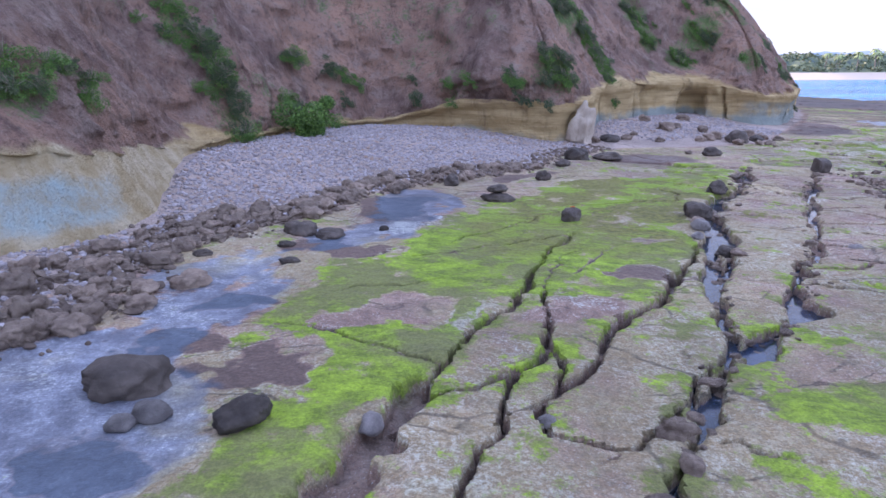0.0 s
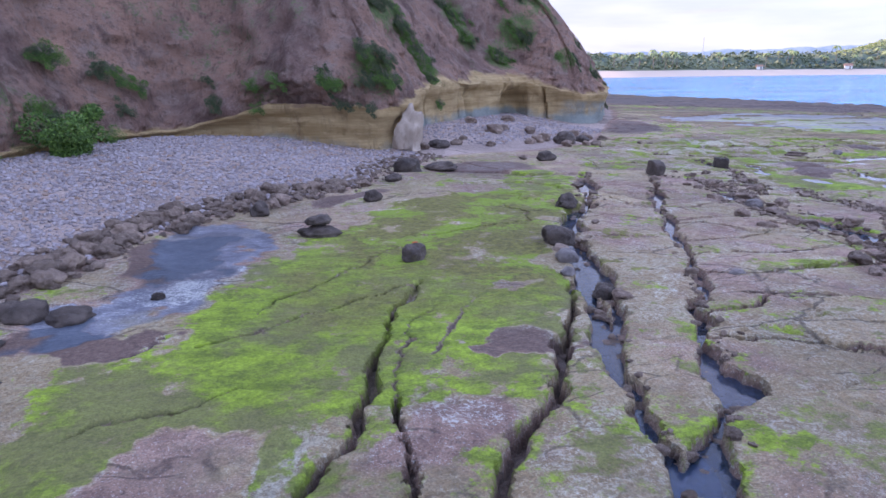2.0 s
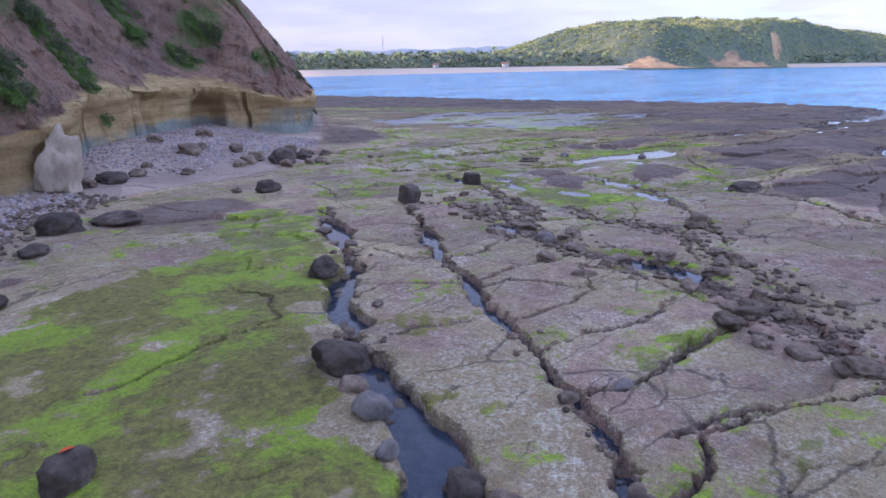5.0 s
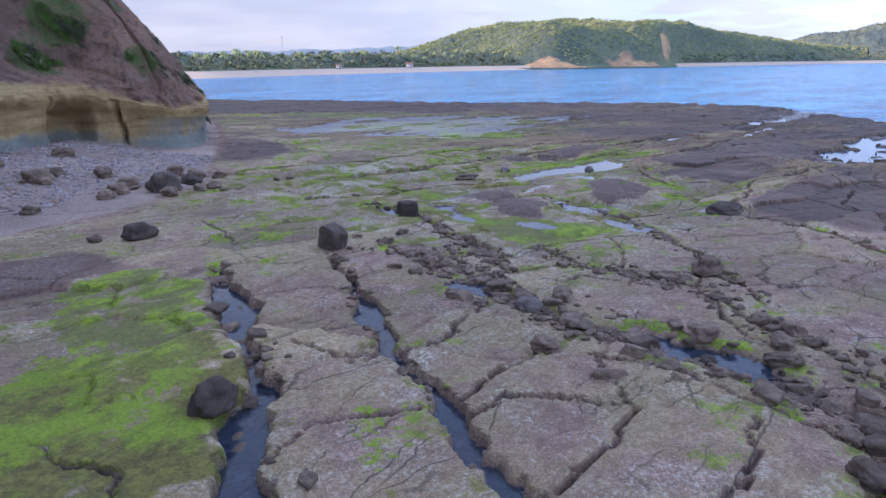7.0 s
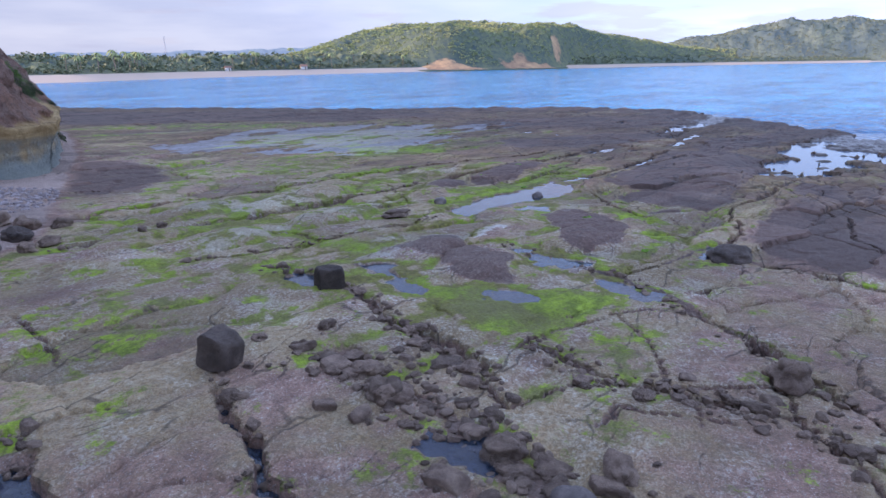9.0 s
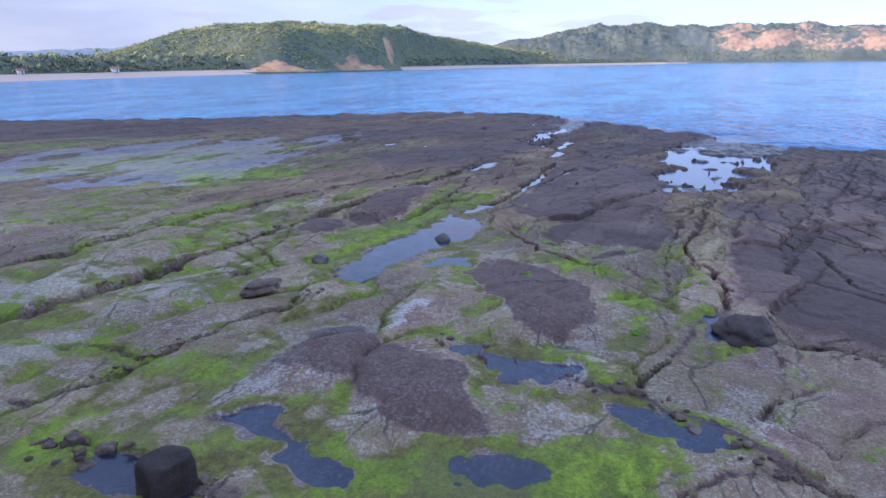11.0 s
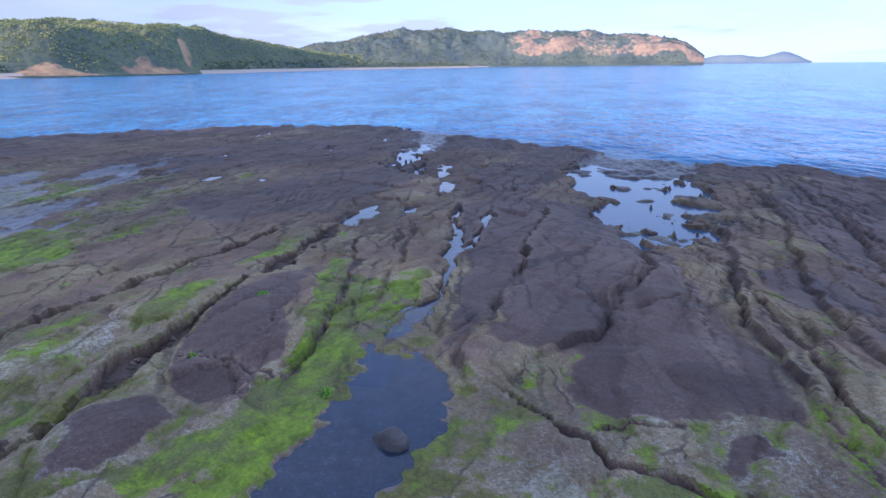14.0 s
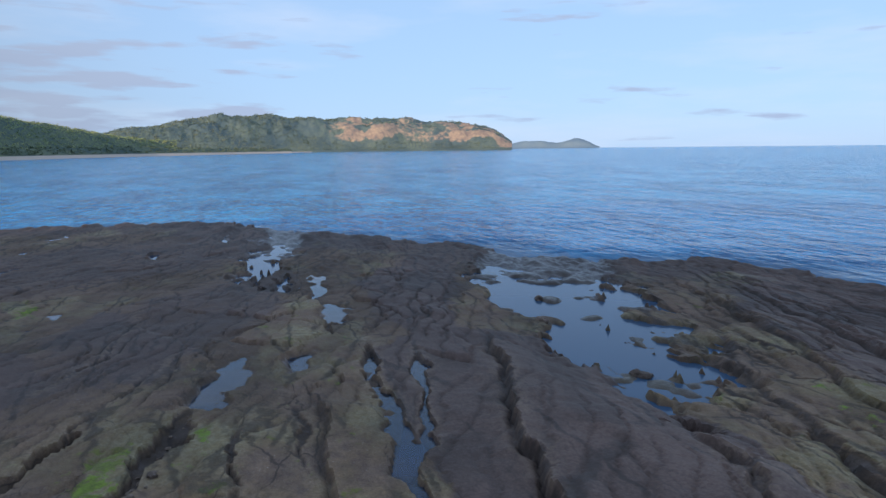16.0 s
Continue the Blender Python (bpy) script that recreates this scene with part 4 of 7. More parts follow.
def make_water(name, tint, rough, waves, clear=0.0, patches=None):
    k = Mat(name, rough, 0.5)
    calm = 1.0
    if patches:
        k.b.inputs["Specular IOR Level"].default_value = 0.32
        # light and dark of the ripples, put into the water colour
        ripple = k.math("ADD", k.math("MULTIPLY", k.noise(0.03, 7, 0.75, (1, 2.6, 1)), 0.35), k.math("ADD", k.math("MULTIPLY", k.noise(0.45, 6, 0.8, (1, 2.0, 1)), 0.35), k.math("MULTIPLY", k.noise(1.2, 5, 0.8, (1, 1.6, 1)), 0.30)))
        tint = k.mix(k.step(ripple, 0.455, 0.545), tint, patches)
        calm = k.attr("open")
        tint = k.mix(calm, (0.05, 0.09, 0.15), tint)
    k.b.inputs["IOR"].default_value = 1.33
    k.b.inputs["Transmission Weight"].default_value = clear
    for scale, stretch, strength, dist in waves:
        k.bump(k.math("MULTIPLY", k.noise(scale, 4, 0.55, stretch), calm), strength, dist)
    return k.done(tint)


def make_leaves(name, lo, hi, patches=None):
    k = Mat(name, 0.6, 0.3)
    col = k.mix(k.island(), lo, hi)
    # sunlit spots of the woods, put into the colour as yellower patches
    if patches:
        col = k.mix(k.step(k.noise(0.014, 5, 0.65), 0.48, 0.60), col, patches)
    k.b.inputs["Subsurface Weight"].default_value = 0.0
    return k.done(col)


def make_far(name, kind):
    k = Mat(name, 0.95, 0.1)
    n1, n2, n3 = k.noise(0.012, 6, 0.6), k.noise(0.06, 6, 0.7), k.noise(0.25, 4, 0.7)
    green = k.mix(k.step(n1, 0.35, 0.65), (0.055, 0.078, 0.026), (0.175, 0.180, 0.045))
    green = k.mix(k.step(n3, 0.42, 0.7), green, (0.030, 0.046, 0.026))
    rock = k.mix(k.step(n2, 0.35, 0.7), (0.30, 0.15, 0.055), (0.64, 0.37, 0.15))
    bare = k.step(k.math("ADD", k.attr("bare"), k.math("MULTIPLY", k.math("SUBTRACT", n2, 0.5), 1.1)), 0.5, 0.7)
    col = k.mix(bare, green, rock)
    sand = k.attr("sand")
    col = k.mix(k.step(sand, 0.4, 0.6), col, (0.62, 0.46, 0.335))
    # haze of the air between, painted into the colour of what is far
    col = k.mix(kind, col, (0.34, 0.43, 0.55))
    return k.done(col)


M_ROCK = make_platform_rock()
M_DARK = make_boulder_rock("dark_boulder", (0.048, 0.035, 0.029), (0.130, 0.098, 0.080), 0.75)
M_BROWN = make_boulder_rock("brown_rock", (0.140, 0.094, 0.072), (0.325, 0.238, 0.180))
M_PALE = make_boulder_rock("pale_rock", (0.48, 0.37, 0.28), (0.70, 0.57, 0.46))
M_GREY = make_boulder_rock("grey_rock", (0.13, 0.11, 0.105), (0.29, 0.25, 0.235))
M_PEBBLE = make_pebbles()
M_CLIFF = make_cliff()
M_SEA = make_water("sea_water", (0.008, 0.115, 0.295), 0.14, [(0.05, (1, 2.2, 1), 0.7, 2.4), (0.25, (1, 1.8, 1), 1.0, 1.6), (1.1, (1, 1.5, 1), 0.9, 0.35)], 0.0, (0.055, 0.350, 0.66))
M_POOL = make_water("pool_water", (0.17, 0.26, 0.44), 0.02, [(1.3, (1, 1, 1), 0.10, 0.03)], 0.9)
M_LAGOON = make_water("lagoon_water", (0.30, 0.36, 0.42), 0.22, [(0.9, (1, 2, 1), 0.5, 0.12), (4.0, (1, 2, 1), 0.4, 0.04)])
M_LEAF = make_leaves("shrub_leaves", (0.038, 0.085, 0.022), (0.150, 0.265, 0.050))
M_SCRUB = make_leaves("scrub_leaves", (0.045, 0.065, 0.032), (0.105, 0.135, 0.060))
M_DRY = make_leaves("dry_stems", (0.14, 0.11, 0.08), (0.26, 0.21, 0.16))
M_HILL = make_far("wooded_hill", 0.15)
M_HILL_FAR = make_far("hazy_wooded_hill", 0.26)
M_WOODS = make_leaves("far_tree_leaves", (0.270, 0.315, 0.140), (0.350, 0.385, 0.155), (0.460, 0.450, 0.180))
M_BELT = make_leaves("shore_tree_leaves", (0.115, 0.145, 0.085), (0.185, 0.210, 0.118))
# leaf colours with the haze of the distance mixed in
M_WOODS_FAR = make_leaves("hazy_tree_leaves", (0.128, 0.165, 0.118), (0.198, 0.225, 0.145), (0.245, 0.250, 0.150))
M_TRUNK = make_leaves("palm_trunk", (0.16, 0.13, 0.10), (0.26, 0.22, 0.18))
M_WALL = make_leaves("hut_wall", (0.60, 0.58, 0.55), (0.72, 0.70, 0.66))
M_ROOF = make_leaves("hut_roof", (0.30, 0.16, 0.11), (0.36, 0.22, 0.16))
M_STEEL = make_leaves("mast_steel", (0.40, 0.40, 0.42), (0.46, 0.46, 0.48))
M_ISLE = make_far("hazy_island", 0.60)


# ---------------------------------------------------------------- mesh helpers
def mesh_from(name, verts, faces, material, smooth_faces=True):
    me = bpy.data.meshes.new(name)
    verts, faces = np.asarray(verts, np.float32), np.asarray(faces, np.int32)
    n = faces.shape[1]
    me.vertices.add(len(verts))
    me.vertices.foreach_set("co", verts.ravel())
    me.loops.add(faces.size)
    me.loops.foreach_set("vertex_index", faces.ravel())
    me.polygons.add(len(faces))
    me.polygons.foreach_set("loop_start", np.arange(0, faces.size, n, dtype=np.int32))
    me.polygons.foreach_set("loop_total", np.full(len(faces), n, np.int32))
    me.polygons.foreach_set("use_smooth", np.full(len(faces), smooth_faces))
    me.update(calc_edges=True)
    me.materials.append(material)
    return me


def grid_faces(nu, nv):
    i = np.arange(nu * nv).reshape(nu, nv)
    return np.stack([i[:-1, :-1], i[1:, :-1], i[1:, 1:], i[:-1, 1:]], -1).reshape(-1, 4)


def set_attr(me, name, values):
    a = me.attributes.new(name, "FLOAT", "POINT")
    a.data.foreach_set("value", np.asarray(values, np.float32).ravel())


def part(name, bm, material, parent, label=""):
    me = bpy.data.meshes.new(name)
    bm.to_mesh(me)
    bm.free()
    me.materials.append(material)
    ob = new(name, me)
    ob.parent = parent
    return tagged(ob, label)


def axis(steps):
    """Grid lines from rows of (start, step); the last start ends it."""
    out = []
    for (a, s), (b, _) in zip(steps[:-1], steps[1:]):
        out += list(np.linspace(a, b, max(1, round((b - a) / s)), endpoint=False))
    return np.array(out + [steps[-1][0]])


def blot(x, y, rows):
    """Soft stains: the strongest of ellipses (x, y, radius along, radius across, turn in degrees, strength)."""
    out = np.zeros(x.shape)
    for cx, cy, ra, rb, turn, s in rows:
        ca, sa = math.cos(radians(turn)), math.sin(radians(turn))
        u, v = (x - cx) * ca + (y - cy) * sa, -(x - cx) * sa + (y - cy) * ca
        out = np.maximum(out, s * smooth(1.35, 0.5, np.hypot(u / ra, v / rb)))
    return out


# ---------------------------------------------------------------- ground
ALGAE_FIELD = [(-5.2, 5.0), (-4.1, 7.4), (-3.2, 9.5), (-2.8, 11.7), (-4.8, 12.5), (-4.8, 14.9), (-2.7, 17.9), (-0.8, 21.5), (0.3, 23.9), (2.7, 27.3), (6.0, 31.8), (9.0, 33.4), (13.0, 34.0), (14.0, 31.0), (11.0, 27.0), (9.3, 23.6), (7.6, 19.0), (6.0, 16.6), (4.4, 14.2), (2.4, 15.2), (1.0, 13.3), (-0.3, 10.4), (-1.6, 8.2), (-2.6, 6.0)]
GREEN_STAINS = [(6.6, 9.8, 1.9, 1.0, 10, 0.75), (8.6, 12.4, 2.2, 0.9, 0, 0.42), (4.9, 11.9, 0.6, 1.2, 0, 0.55), (1.5, 12.6, 0.7, 0.9, 0, 0.62), (2.6, 10.8, 0.5, 1.3, -35, 0.6), (3.6, 7.6, 0.9, 0.7, 0, 0.5), (0.3, 7.8, 0.5, 0.8, 0, 0.45), (16.0, 20.3, 2.4, 0.5, 0, 0.55), (14.5, 25.9, 1.4, 0.5, 0, 0.5), (18.0, 22.2, 2.5, 1.0, 0, 0.38), (13.5, 16.6, 2.2, 0.8, 0, 0.42), (19.0, 30.5, 1.4, 1.2, 0, 0.4), (24.0, 37.4, 0.9, 1.2, 0, 0.62), (30.0, 50.0, 6.0, 1.4, -8, 0.5)]
GREEN_STAINS += [(24.0, 44.0, 6.0, 3.0, -10, 0.42), (53.5, 54.5, 7.0, 2.6, -15, 0.66), (66.0, 53.0, 8.0, 1.6, -15, 0.55), (46.0, 56.0, 8.0, 4.0, 10, 0.5), (36.0, 60.0, 9.0, 6.0, 30, 0.5), (70.0, 76.0, 14.0, 4.0, -30, 0.55), (60.0, 90.0, 16.0, 3.0, -30, 0.5), (62.0, 65.0, 15.0, 7.0, -20, 0.7), (62.0, 64.0, 6.0, 0.8, -20, 1.1), (52.0, 68.0, 5.0, 0.7, -10, 1.1), (70.0, 58.0, 6.0, 0.8, -25, 1.1), (56.0, 60.0, 4.0, 0.6, -20, 1.1), (58.0, 72.0, 5.0, 0.7, -30, 1.1), (6.2, 24.6, 3.0, 4.4, -30, 0.5)]
GREEN_STAINS += [(21.5, 39.5, 4.0, 2.4, 20, 0.45), (62.0, 50.0, 7.0, 1.0, -20, 0.75), (70.0, 32.5, 4.0, 0.8, -16, 0.6), (47.0, 20.6, 4.0, 1.0, -20, 0.6), (84.0, 56.0, 8.0, 2.0, -20, 0.8), (66.0, 82.0, 10.0, 2.0, -25, 0.8), (78.0, 66.0, 8.0, 1.6, -30, 0.85), (54.0, 84.0, 8.0, 2.0, -20, 0.8), (80.0, 84.0, 10.0, 1.6, -50, 0.8), (72.0, 100.0, 14.0, 2.0, -55, 0.8), (24.5, 41.0, 7.0, 4.0, 0, 0.36)]
BARE = [(-1.3, 13.7, 1.9, 1.7, 20, 1.2), (5.5, 17.2, 1.0, 0.8, 0, 0.9), (6.5, 20.2, 0.9, 0.6, 0, 0.8), (3.3, 13.9, 0.9, 1.6, -35, 0.9), (8.6, 22.6, 0.9, 1.4, -35, 0.8), (1.0, 28.0, 1.0, 2.0, -30, 0.6)]
OLIVE = [(9.0, 27.0, 9.0, 6.5, 50, 1.0), (3.5, 21.0, 4.5, 4.0, 30, 0.6), (50.0, 37.6, 6.0, 2.0, -15, 0.75), (56.0, 46.0, 9.0, 4.0, -15, 0.8), (38.0, 41.0, 8.0, 3.0, 0, 0.6), (32.0, 36.0, 8.0, 9.0, 0, 0.78), (50.0, 38.0, 5.0, 1.2, -20, 0.55), (34.0, 48.0, 20.0, 8.0, 0, 0.5), (16.0, 22.0, 8.0, 8.0, 0, 0.35), (45.0, 28.0, 6.0, 4.0, 0, 0.6)]
DARK_STAINS = [(40.4, 22.6, 4.0, 1.6, -10, 1.0), (60.0, 18.0, 11.0, 3.6, -20, 1.0), (38.5, 24.0, 5.0, 3.4, 20, 0.75), (50.0, 21.0, 14.0, 5.0, -25, 0.6), (72.0, 43.0, 16.0, 5.0, -20, 0.62), (78.0, 31.0, 14.0, 3.0, -20, 0.75), (90.0, 50.0, 22.0, 12.0, -50, 0.62), (-1.3, 13.7, 1.5, 1.4, 20, 0.42), (5.5, 17.2, 0.9, 0.7, 0, 0.75), (6.5, 20.2, 0.7, 0.5, 0, 0.5), (-3.7, 10.7, 1.1, 0.9, 0, 0.95), (-5.6, 11.9, 1.0, 0.6, 0, 0.95), (-5.6, 7.6, 1.4, 0.8, 0, 0.95), (-5.1, 14.1, 1.1, 0.7, 0, 0.9)]
DARK_STAINS += [(-3.0, 19.2, 1.4, 0.7, 30, 0.85), (-1.5, 25.0, 1.6, 3.2, -25, 0.85), (4.0, 33.0, 2.2, 1.0, 40, 0.7), (12.5, 39.8, 4.5, 2.6, 20, 0.72), (24.0, 45.0, 6.0, 3.0, 30, 0.5), (35.0, 62.0, 4.0, 9.0, -30, 0.7), (16.0, 37.5, 3.0, 1.2, 20, 0.5), (80.0, 92.0, 28.0, 12.0, -60, 0.85), (64.0, 112.0, 26.0, 14.0, -70, 0.85), (56.0, 84.0, 8.0, 3.0, -20, 0.6)]
PALE = [(0.5, 12.9, 0.6, 1.7, -30, 0.75), (-0.6, 11.9, 1.1, 0.4, 10, 0.65), (0.4, 7.6, 0.9, 0.6, 0, 0.55), (3.2, 14.6, 0.9, 1.0, 0, 0.42), (5.4, 12.9, 0.8, 0.6, 0, 0.42), (9.6, 27.4, 0.7, 2.6, -32, 0.55), (-0.8, 22.4, 1.6, 1.0, 20, 0.55), (33.0, 48.0, 4.0, 1.4, -12, 0.75), (34.5, 43.4, 3.4, 1.1, -10, 0.9), (31.2, 38.2, 2.4, 0.8, -15, 0.75), (34.0, 36.6, 2.0, 0.5, -30, 0.8), (41.0, 35.2, 1.6, 0.5, 0, 0.6), (33.2, 30.6, 1.4, 0.6, -30, 0.6), (46.0, 46.4, 3.6, 0.8, -10, 0.5)]
PALE += [(30.4, 31.8, 1.8, 0.7, 20, 0.5), (23.7, 37.2, 1.6, 2.2, 0, 0.5), (33.0, 37.5, 1.8, 0.8, -20, 0.5), (31.8, 28.6, 1.4, 1.0, 0, 0.5), (16.0, 27.4, 1.2, 0.8, 0, 0.42), (11.0, 19.0, 0.9, 1.6, -30, 0.4), (28.6, 44.0, 2.8, 1.0, -10, 0.85), (40.5, 44.0, 3.0, 0.4, -8, 0.5), (12.5, 40.2, 3.0, 1.2, 20, 0.5)]


PATCHES = {}


def patch(kind, strength, *outline):
    """A slab or strip of its own look: dark bare rock or green algae, with its outline in plan."""
    PATCHES.setdefault(kind, []).append((strength, list(outline)))


patch("dark", 1, (38.5, 35.8), (40.8, 35.4), (39.9, 33.0), (37.9, 31.6), (35.8, 30.9), (34.2, 31.1), (33.4, 31.9), (33.7, 33.0), (35.7, 34.0))
patch("dark", 0.9, (30.6, 38.3), (32.3, 38.1), (33.3, 36.9), (32.9, 36.0), (31.6, 35.7), (30.7, 36.5), (30.3, 37.6))
patch("dark", 0.95, (30.3, 36.0), (31.5, 35.9), (32.3, 35.0), (31.9, 33.7), (30.6, 33.2), (29.3, 32.6), (29.0, 33.5), (28.8, 34.7))
patch("dark", 1, (44.3, 26.9), (46.1, 24.9), (43.9, 23.3), (42.6, 22.4), (35.5, 24.1), (35.9, 25.1), (36.4, 26.4), (38.2, 27.1), (40.8, 27.3))
patch("dark", 1, (64.1, 36.4), (67.1, 33.2), (65.2, 28.8), (57.4, 28.3), (47.0, 28.8), (44.8, 28.5), (43.3, 29.8), (43.7, 31.4), (44.8, 32.9), (47.0, 34.2), (47.8, 35.4), (50.8, 36.2), (56.3, 36.0))
patch("dark", 0.9, (43.2, 44.2), (44.5, 43.1), (43.5, 42.0), (41.5, 42.3), (40.7, 43.3))
patch("dark", 1, (46.1, 43.4), (48.2, 43.3), (51.0, 42.9), (52.7, 42.1), (54.8, 41.3), (52.1, 40.8), (48.6, 40.8), (46.7, 40.6), (44.9, 41.1), (43.9, 41.8), (44.4, 42.6))
patch("dark", 0.85, (43.5, 43.7), (44.2, 43.4), (44.4, 42.8), (43.5, 42.1), (42.5, 42.0), (41.8, 42.4), (42.3, 43.2))
patch("dark", 0.9, (65.8, 51.0), (69.2, 50.7), (67.3, 47.5), (62.8, 46.2), (60.4, 46.8), (62.2, 49.0))
patch("dark", 0.9, (67.3, 45.6), (71.0, 44.5), (67.2, 42.5), (62.7, 42.9), (63.4, 44.4))
patch("dark", 0.9, (78.0, 34.9), (77.9, 30.8), (70.7, 30.7), (65.4, 33.9), (68.8, 34.9))
patch("dark", 1, (48.5, 33.5), (50.9, 31.2), (50.3, 29.6), (48.1, 29.5), (46.0, 29.9), (44.3, 30.4), (43.4, 31.0), (43.2, 32.1), (43.5, 33.2), (44.4, 34.0), (45.2, 34.3), (46.0, 33.8))
patch("dark", 0.9, (52.7, 34.5), (53.3, 33.3), (50.9, 33.6), (48.6, 34.6), (47.8, 35.4), (48.6, 35.5))
patch("dark", 0.9, (53.2, 26.5), (53.9, 24.4), (51.9, 23.9), (50.3, 23.4), (47.7, 25.2), (48.9, 25.7), (49.8, 26.8))
patch("dark", 0.8, (43.4, 30.9), (43.0, 30.5), (42.2, 30.4), (41.6, 31.3), (41.7, 32.0), (42.6, 31.8))
patch("dark", 1, (63.9, 31.9), (64.7, 29.9), (62.5, 28.6), (57.8, 28.9), (54.9, 29.2), (52.4, 29.9), (50.5, 31.0), (49.0, 32.0), (47.7, 32.6), (46.4, 33.8), (46.6, 35.8), (48.2, 35.3), (50.3, 34.7), (52.8, 34.2), (54.9, 33.5), (58.9, 33.1))
patch("dark", 0.9, (50.4, 36.2), (52.9, 34.8), (50.6, 34.9), (48.4, 35.7), (46.6, 36.2), (46.7, 36.7), (49.0, 36.6))
patch("dark", 0.8, (79.8, 33.0), (81.9, 29.2), (68.5, 31.2), (64.0, 33.2), (65.2, 34.2))
patch("dark", 0.75, (49.0, 32.0), (49.8, 30.2), (48.3, 29.9), (46.5, 30.2), (46.0, 30.3), (46.3, 33.0))
patch("dark", 0.9, (70.6, 47.5), (74.5, 47.0), (72.7, 44.8), (68.8, 44.3), (66.9, 45.4), (67.9, 46.6))
patch("dark", 0.9, (66.0, 44.9), (69.5, 43.8), (66.7, 42.6), (62.5, 42.6), (62.9, 43.9))
patch("dark", 0.85, (80.7, 32.4), (81.9, 29.3), (73.1, 30.3), (67.0, 33.0), (69.3, 34.0))
patch("dark", 0.85, (67.1, 48.3), (66.7, 47.2), (64.0, 46.0), (62.1, 46.0), (61.8, 46.5))
patch("dark", 0.85, (32.4, 38.6), (33.8, 37.0), (31.7, 33.7), (29.9, 33.5), (29.6, 35.4))
patch("dark", 0.9, (4.9, 18.2), (5.7, 18.2), (6.5, 17.5), (5.8, 16.4), (4.9, 16.5), (4.5, 17.2))
patch("dark", 0.95, (-4.5, 10.1), (-3.9, 11.2), (-2.8, 11.2), (-2.9, 10.5), (-3.4, 9.9), (-4.3, 9.8))
patch("dark", 0.95, (-6.4, 8.2), (-5.6, 8.6), (-5.1, 7.9), (-5.1, 7.3), (-5.8, 7.1))
patch("dark", 0.9, (-6.3, 13.9), (-5.4, 14.9), (-4.2, 14.7), (-4.7, 13.6), (-5.8, 13.4))
patch("green", 0.7, (13.5, 39.1), (14.8, 38.5), (16.2, 37.4), (16.4, 35.8), (14.7, 32.6), (13.5, 32.2), (13.7, 30.9), (12.8, 30.2), (11.9, 30.9), (10.9, 31.5))
patch("green", 1, (27.9, 34.9), (28.6, 33.8), (29.2, 32.3), (29.9, 31.1), (29.7, 30.1), (28.8, 29.9), (27.7, 30.6), (28.1, 31.3), (27.7, 31.9), (27.6, 32.7), (27.3, 33.3), (27.5, 34.1), (26.9, 34.4))
patch("green", 0.8, (27.0, 34.1), (27.8, 33.3), (26.8, 32.5), (27.6, 31.9), (27.2, 30.7), (26.3, 30.4), (25.4, 31.7), (25.7, 32.7), (26.2, 33.5))
patch("green", 0.8, (38.3, 41.0), (40.5, 40.1), (45.0, 39.2), (54.1, 40.3), (52.5, 38.8), (47.4, 38.6), (42.0, 39.2), (38.7, 39.7))
patch("green", 0.9, (52.6, 58.2), (57.3, 57.8), (57.6, 52.4), (53.1, 53.1), (49.0, 54.5))
patch("green", 0.62, (26.9, 40.7), (28.3, 40.4), (28.9, 38.9), (28.1, 36.6), (27.4, 36.3), (27.3, 38.0), (26.5, 38.8), (26.5, 40.2))
patch("green", 0.6, (23.6, 38.1), (24.5, 37.6), (24.4, 36.5), (23.7, 36.2), (23.2, 37.6))
patch("green", 0.85, (37.9, 42.1), (39.4, 41.7), (41.7, 40.9), (44.5, 40.3), (52.7, 40.3), (50.4, 39.0), (46.4, 38.8), (43.2, 39.4), (40.1, 40.2), (38.1, 40.8))
patch("green", 0.8, (38.8, 49.0), (40.0, 48.1), (40.9, 46.2), (40.1, 45.3), (38.6, 46.6), (37.5, 47.8))
patch("green", 0.85, (40.8, 50.9), (43.7, 50.7), (47.7, 49.5), (48.4, 48.5), (44.4, 49.3), (41.0, 49.8))
patch("green", 0.85, (41.0, 45.3), (44.0, 46.0), (44.5, 45.4), (42.4, 44.8), (40.5, 44.6))
patch("green", 1, (53.8, 59.3), (56.7, 58.0), (59.1, 55.9), (56.8, 51.0), (54.1, 51.2), (51.5, 53.7), (51.1, 56.5))
patch("green", 0.8, (40.0, 37.4), (40.9, 36.6), (40.5, 35.8), (39.3, 36.0), (38.9, 36.8))
patch("green", 0.9, (37.3, 31.2), (38.2, 30.2), (37.0, 29.4), (35.6, 29.5), (34.0, 29.9), (33.1, 30.8), (32.6, 31.7), (32.7, 32.4), (33.1, 31.8), (33.8, 30.9), (35.4, 30.4), (36.2, 30.6))
patch("green", 0.6, (41.4, 35.1), (42.0, 32.9), (41.0, 30.6), (39.9, 29.2), (39.2, 28.5), (38.4, 28.7), (39.3, 30.1), (40.1, 32.2), (40.5, 34.3))
patch("green", 0.95, (44.4, 41.2), (46.1, 40.5), (49.0, 40.4), (54.8, 40.9), (54.8, 40.3), (49.0, 39.6), (46.1, 39.7), (44.4, 39.7), (42.8, 40.0), (41.6, 40.4), (41.3, 41.2), (41.0, 42.3), (42.7, 41.5))
patch("green", 0.65, (49.0, 39.0), (46.1, 38.9), (47.8, 38.2), (50.4, 37.4), (53.3, 36.8), (53.3, 38.3), (51.5, 39.3))
patch("green", 0.9, (48.2, 45.3), (50.0, 45.0), (52.1, 44.4), (51.6, 43.8), (49.1, 44.1), (47.8, 44.8))
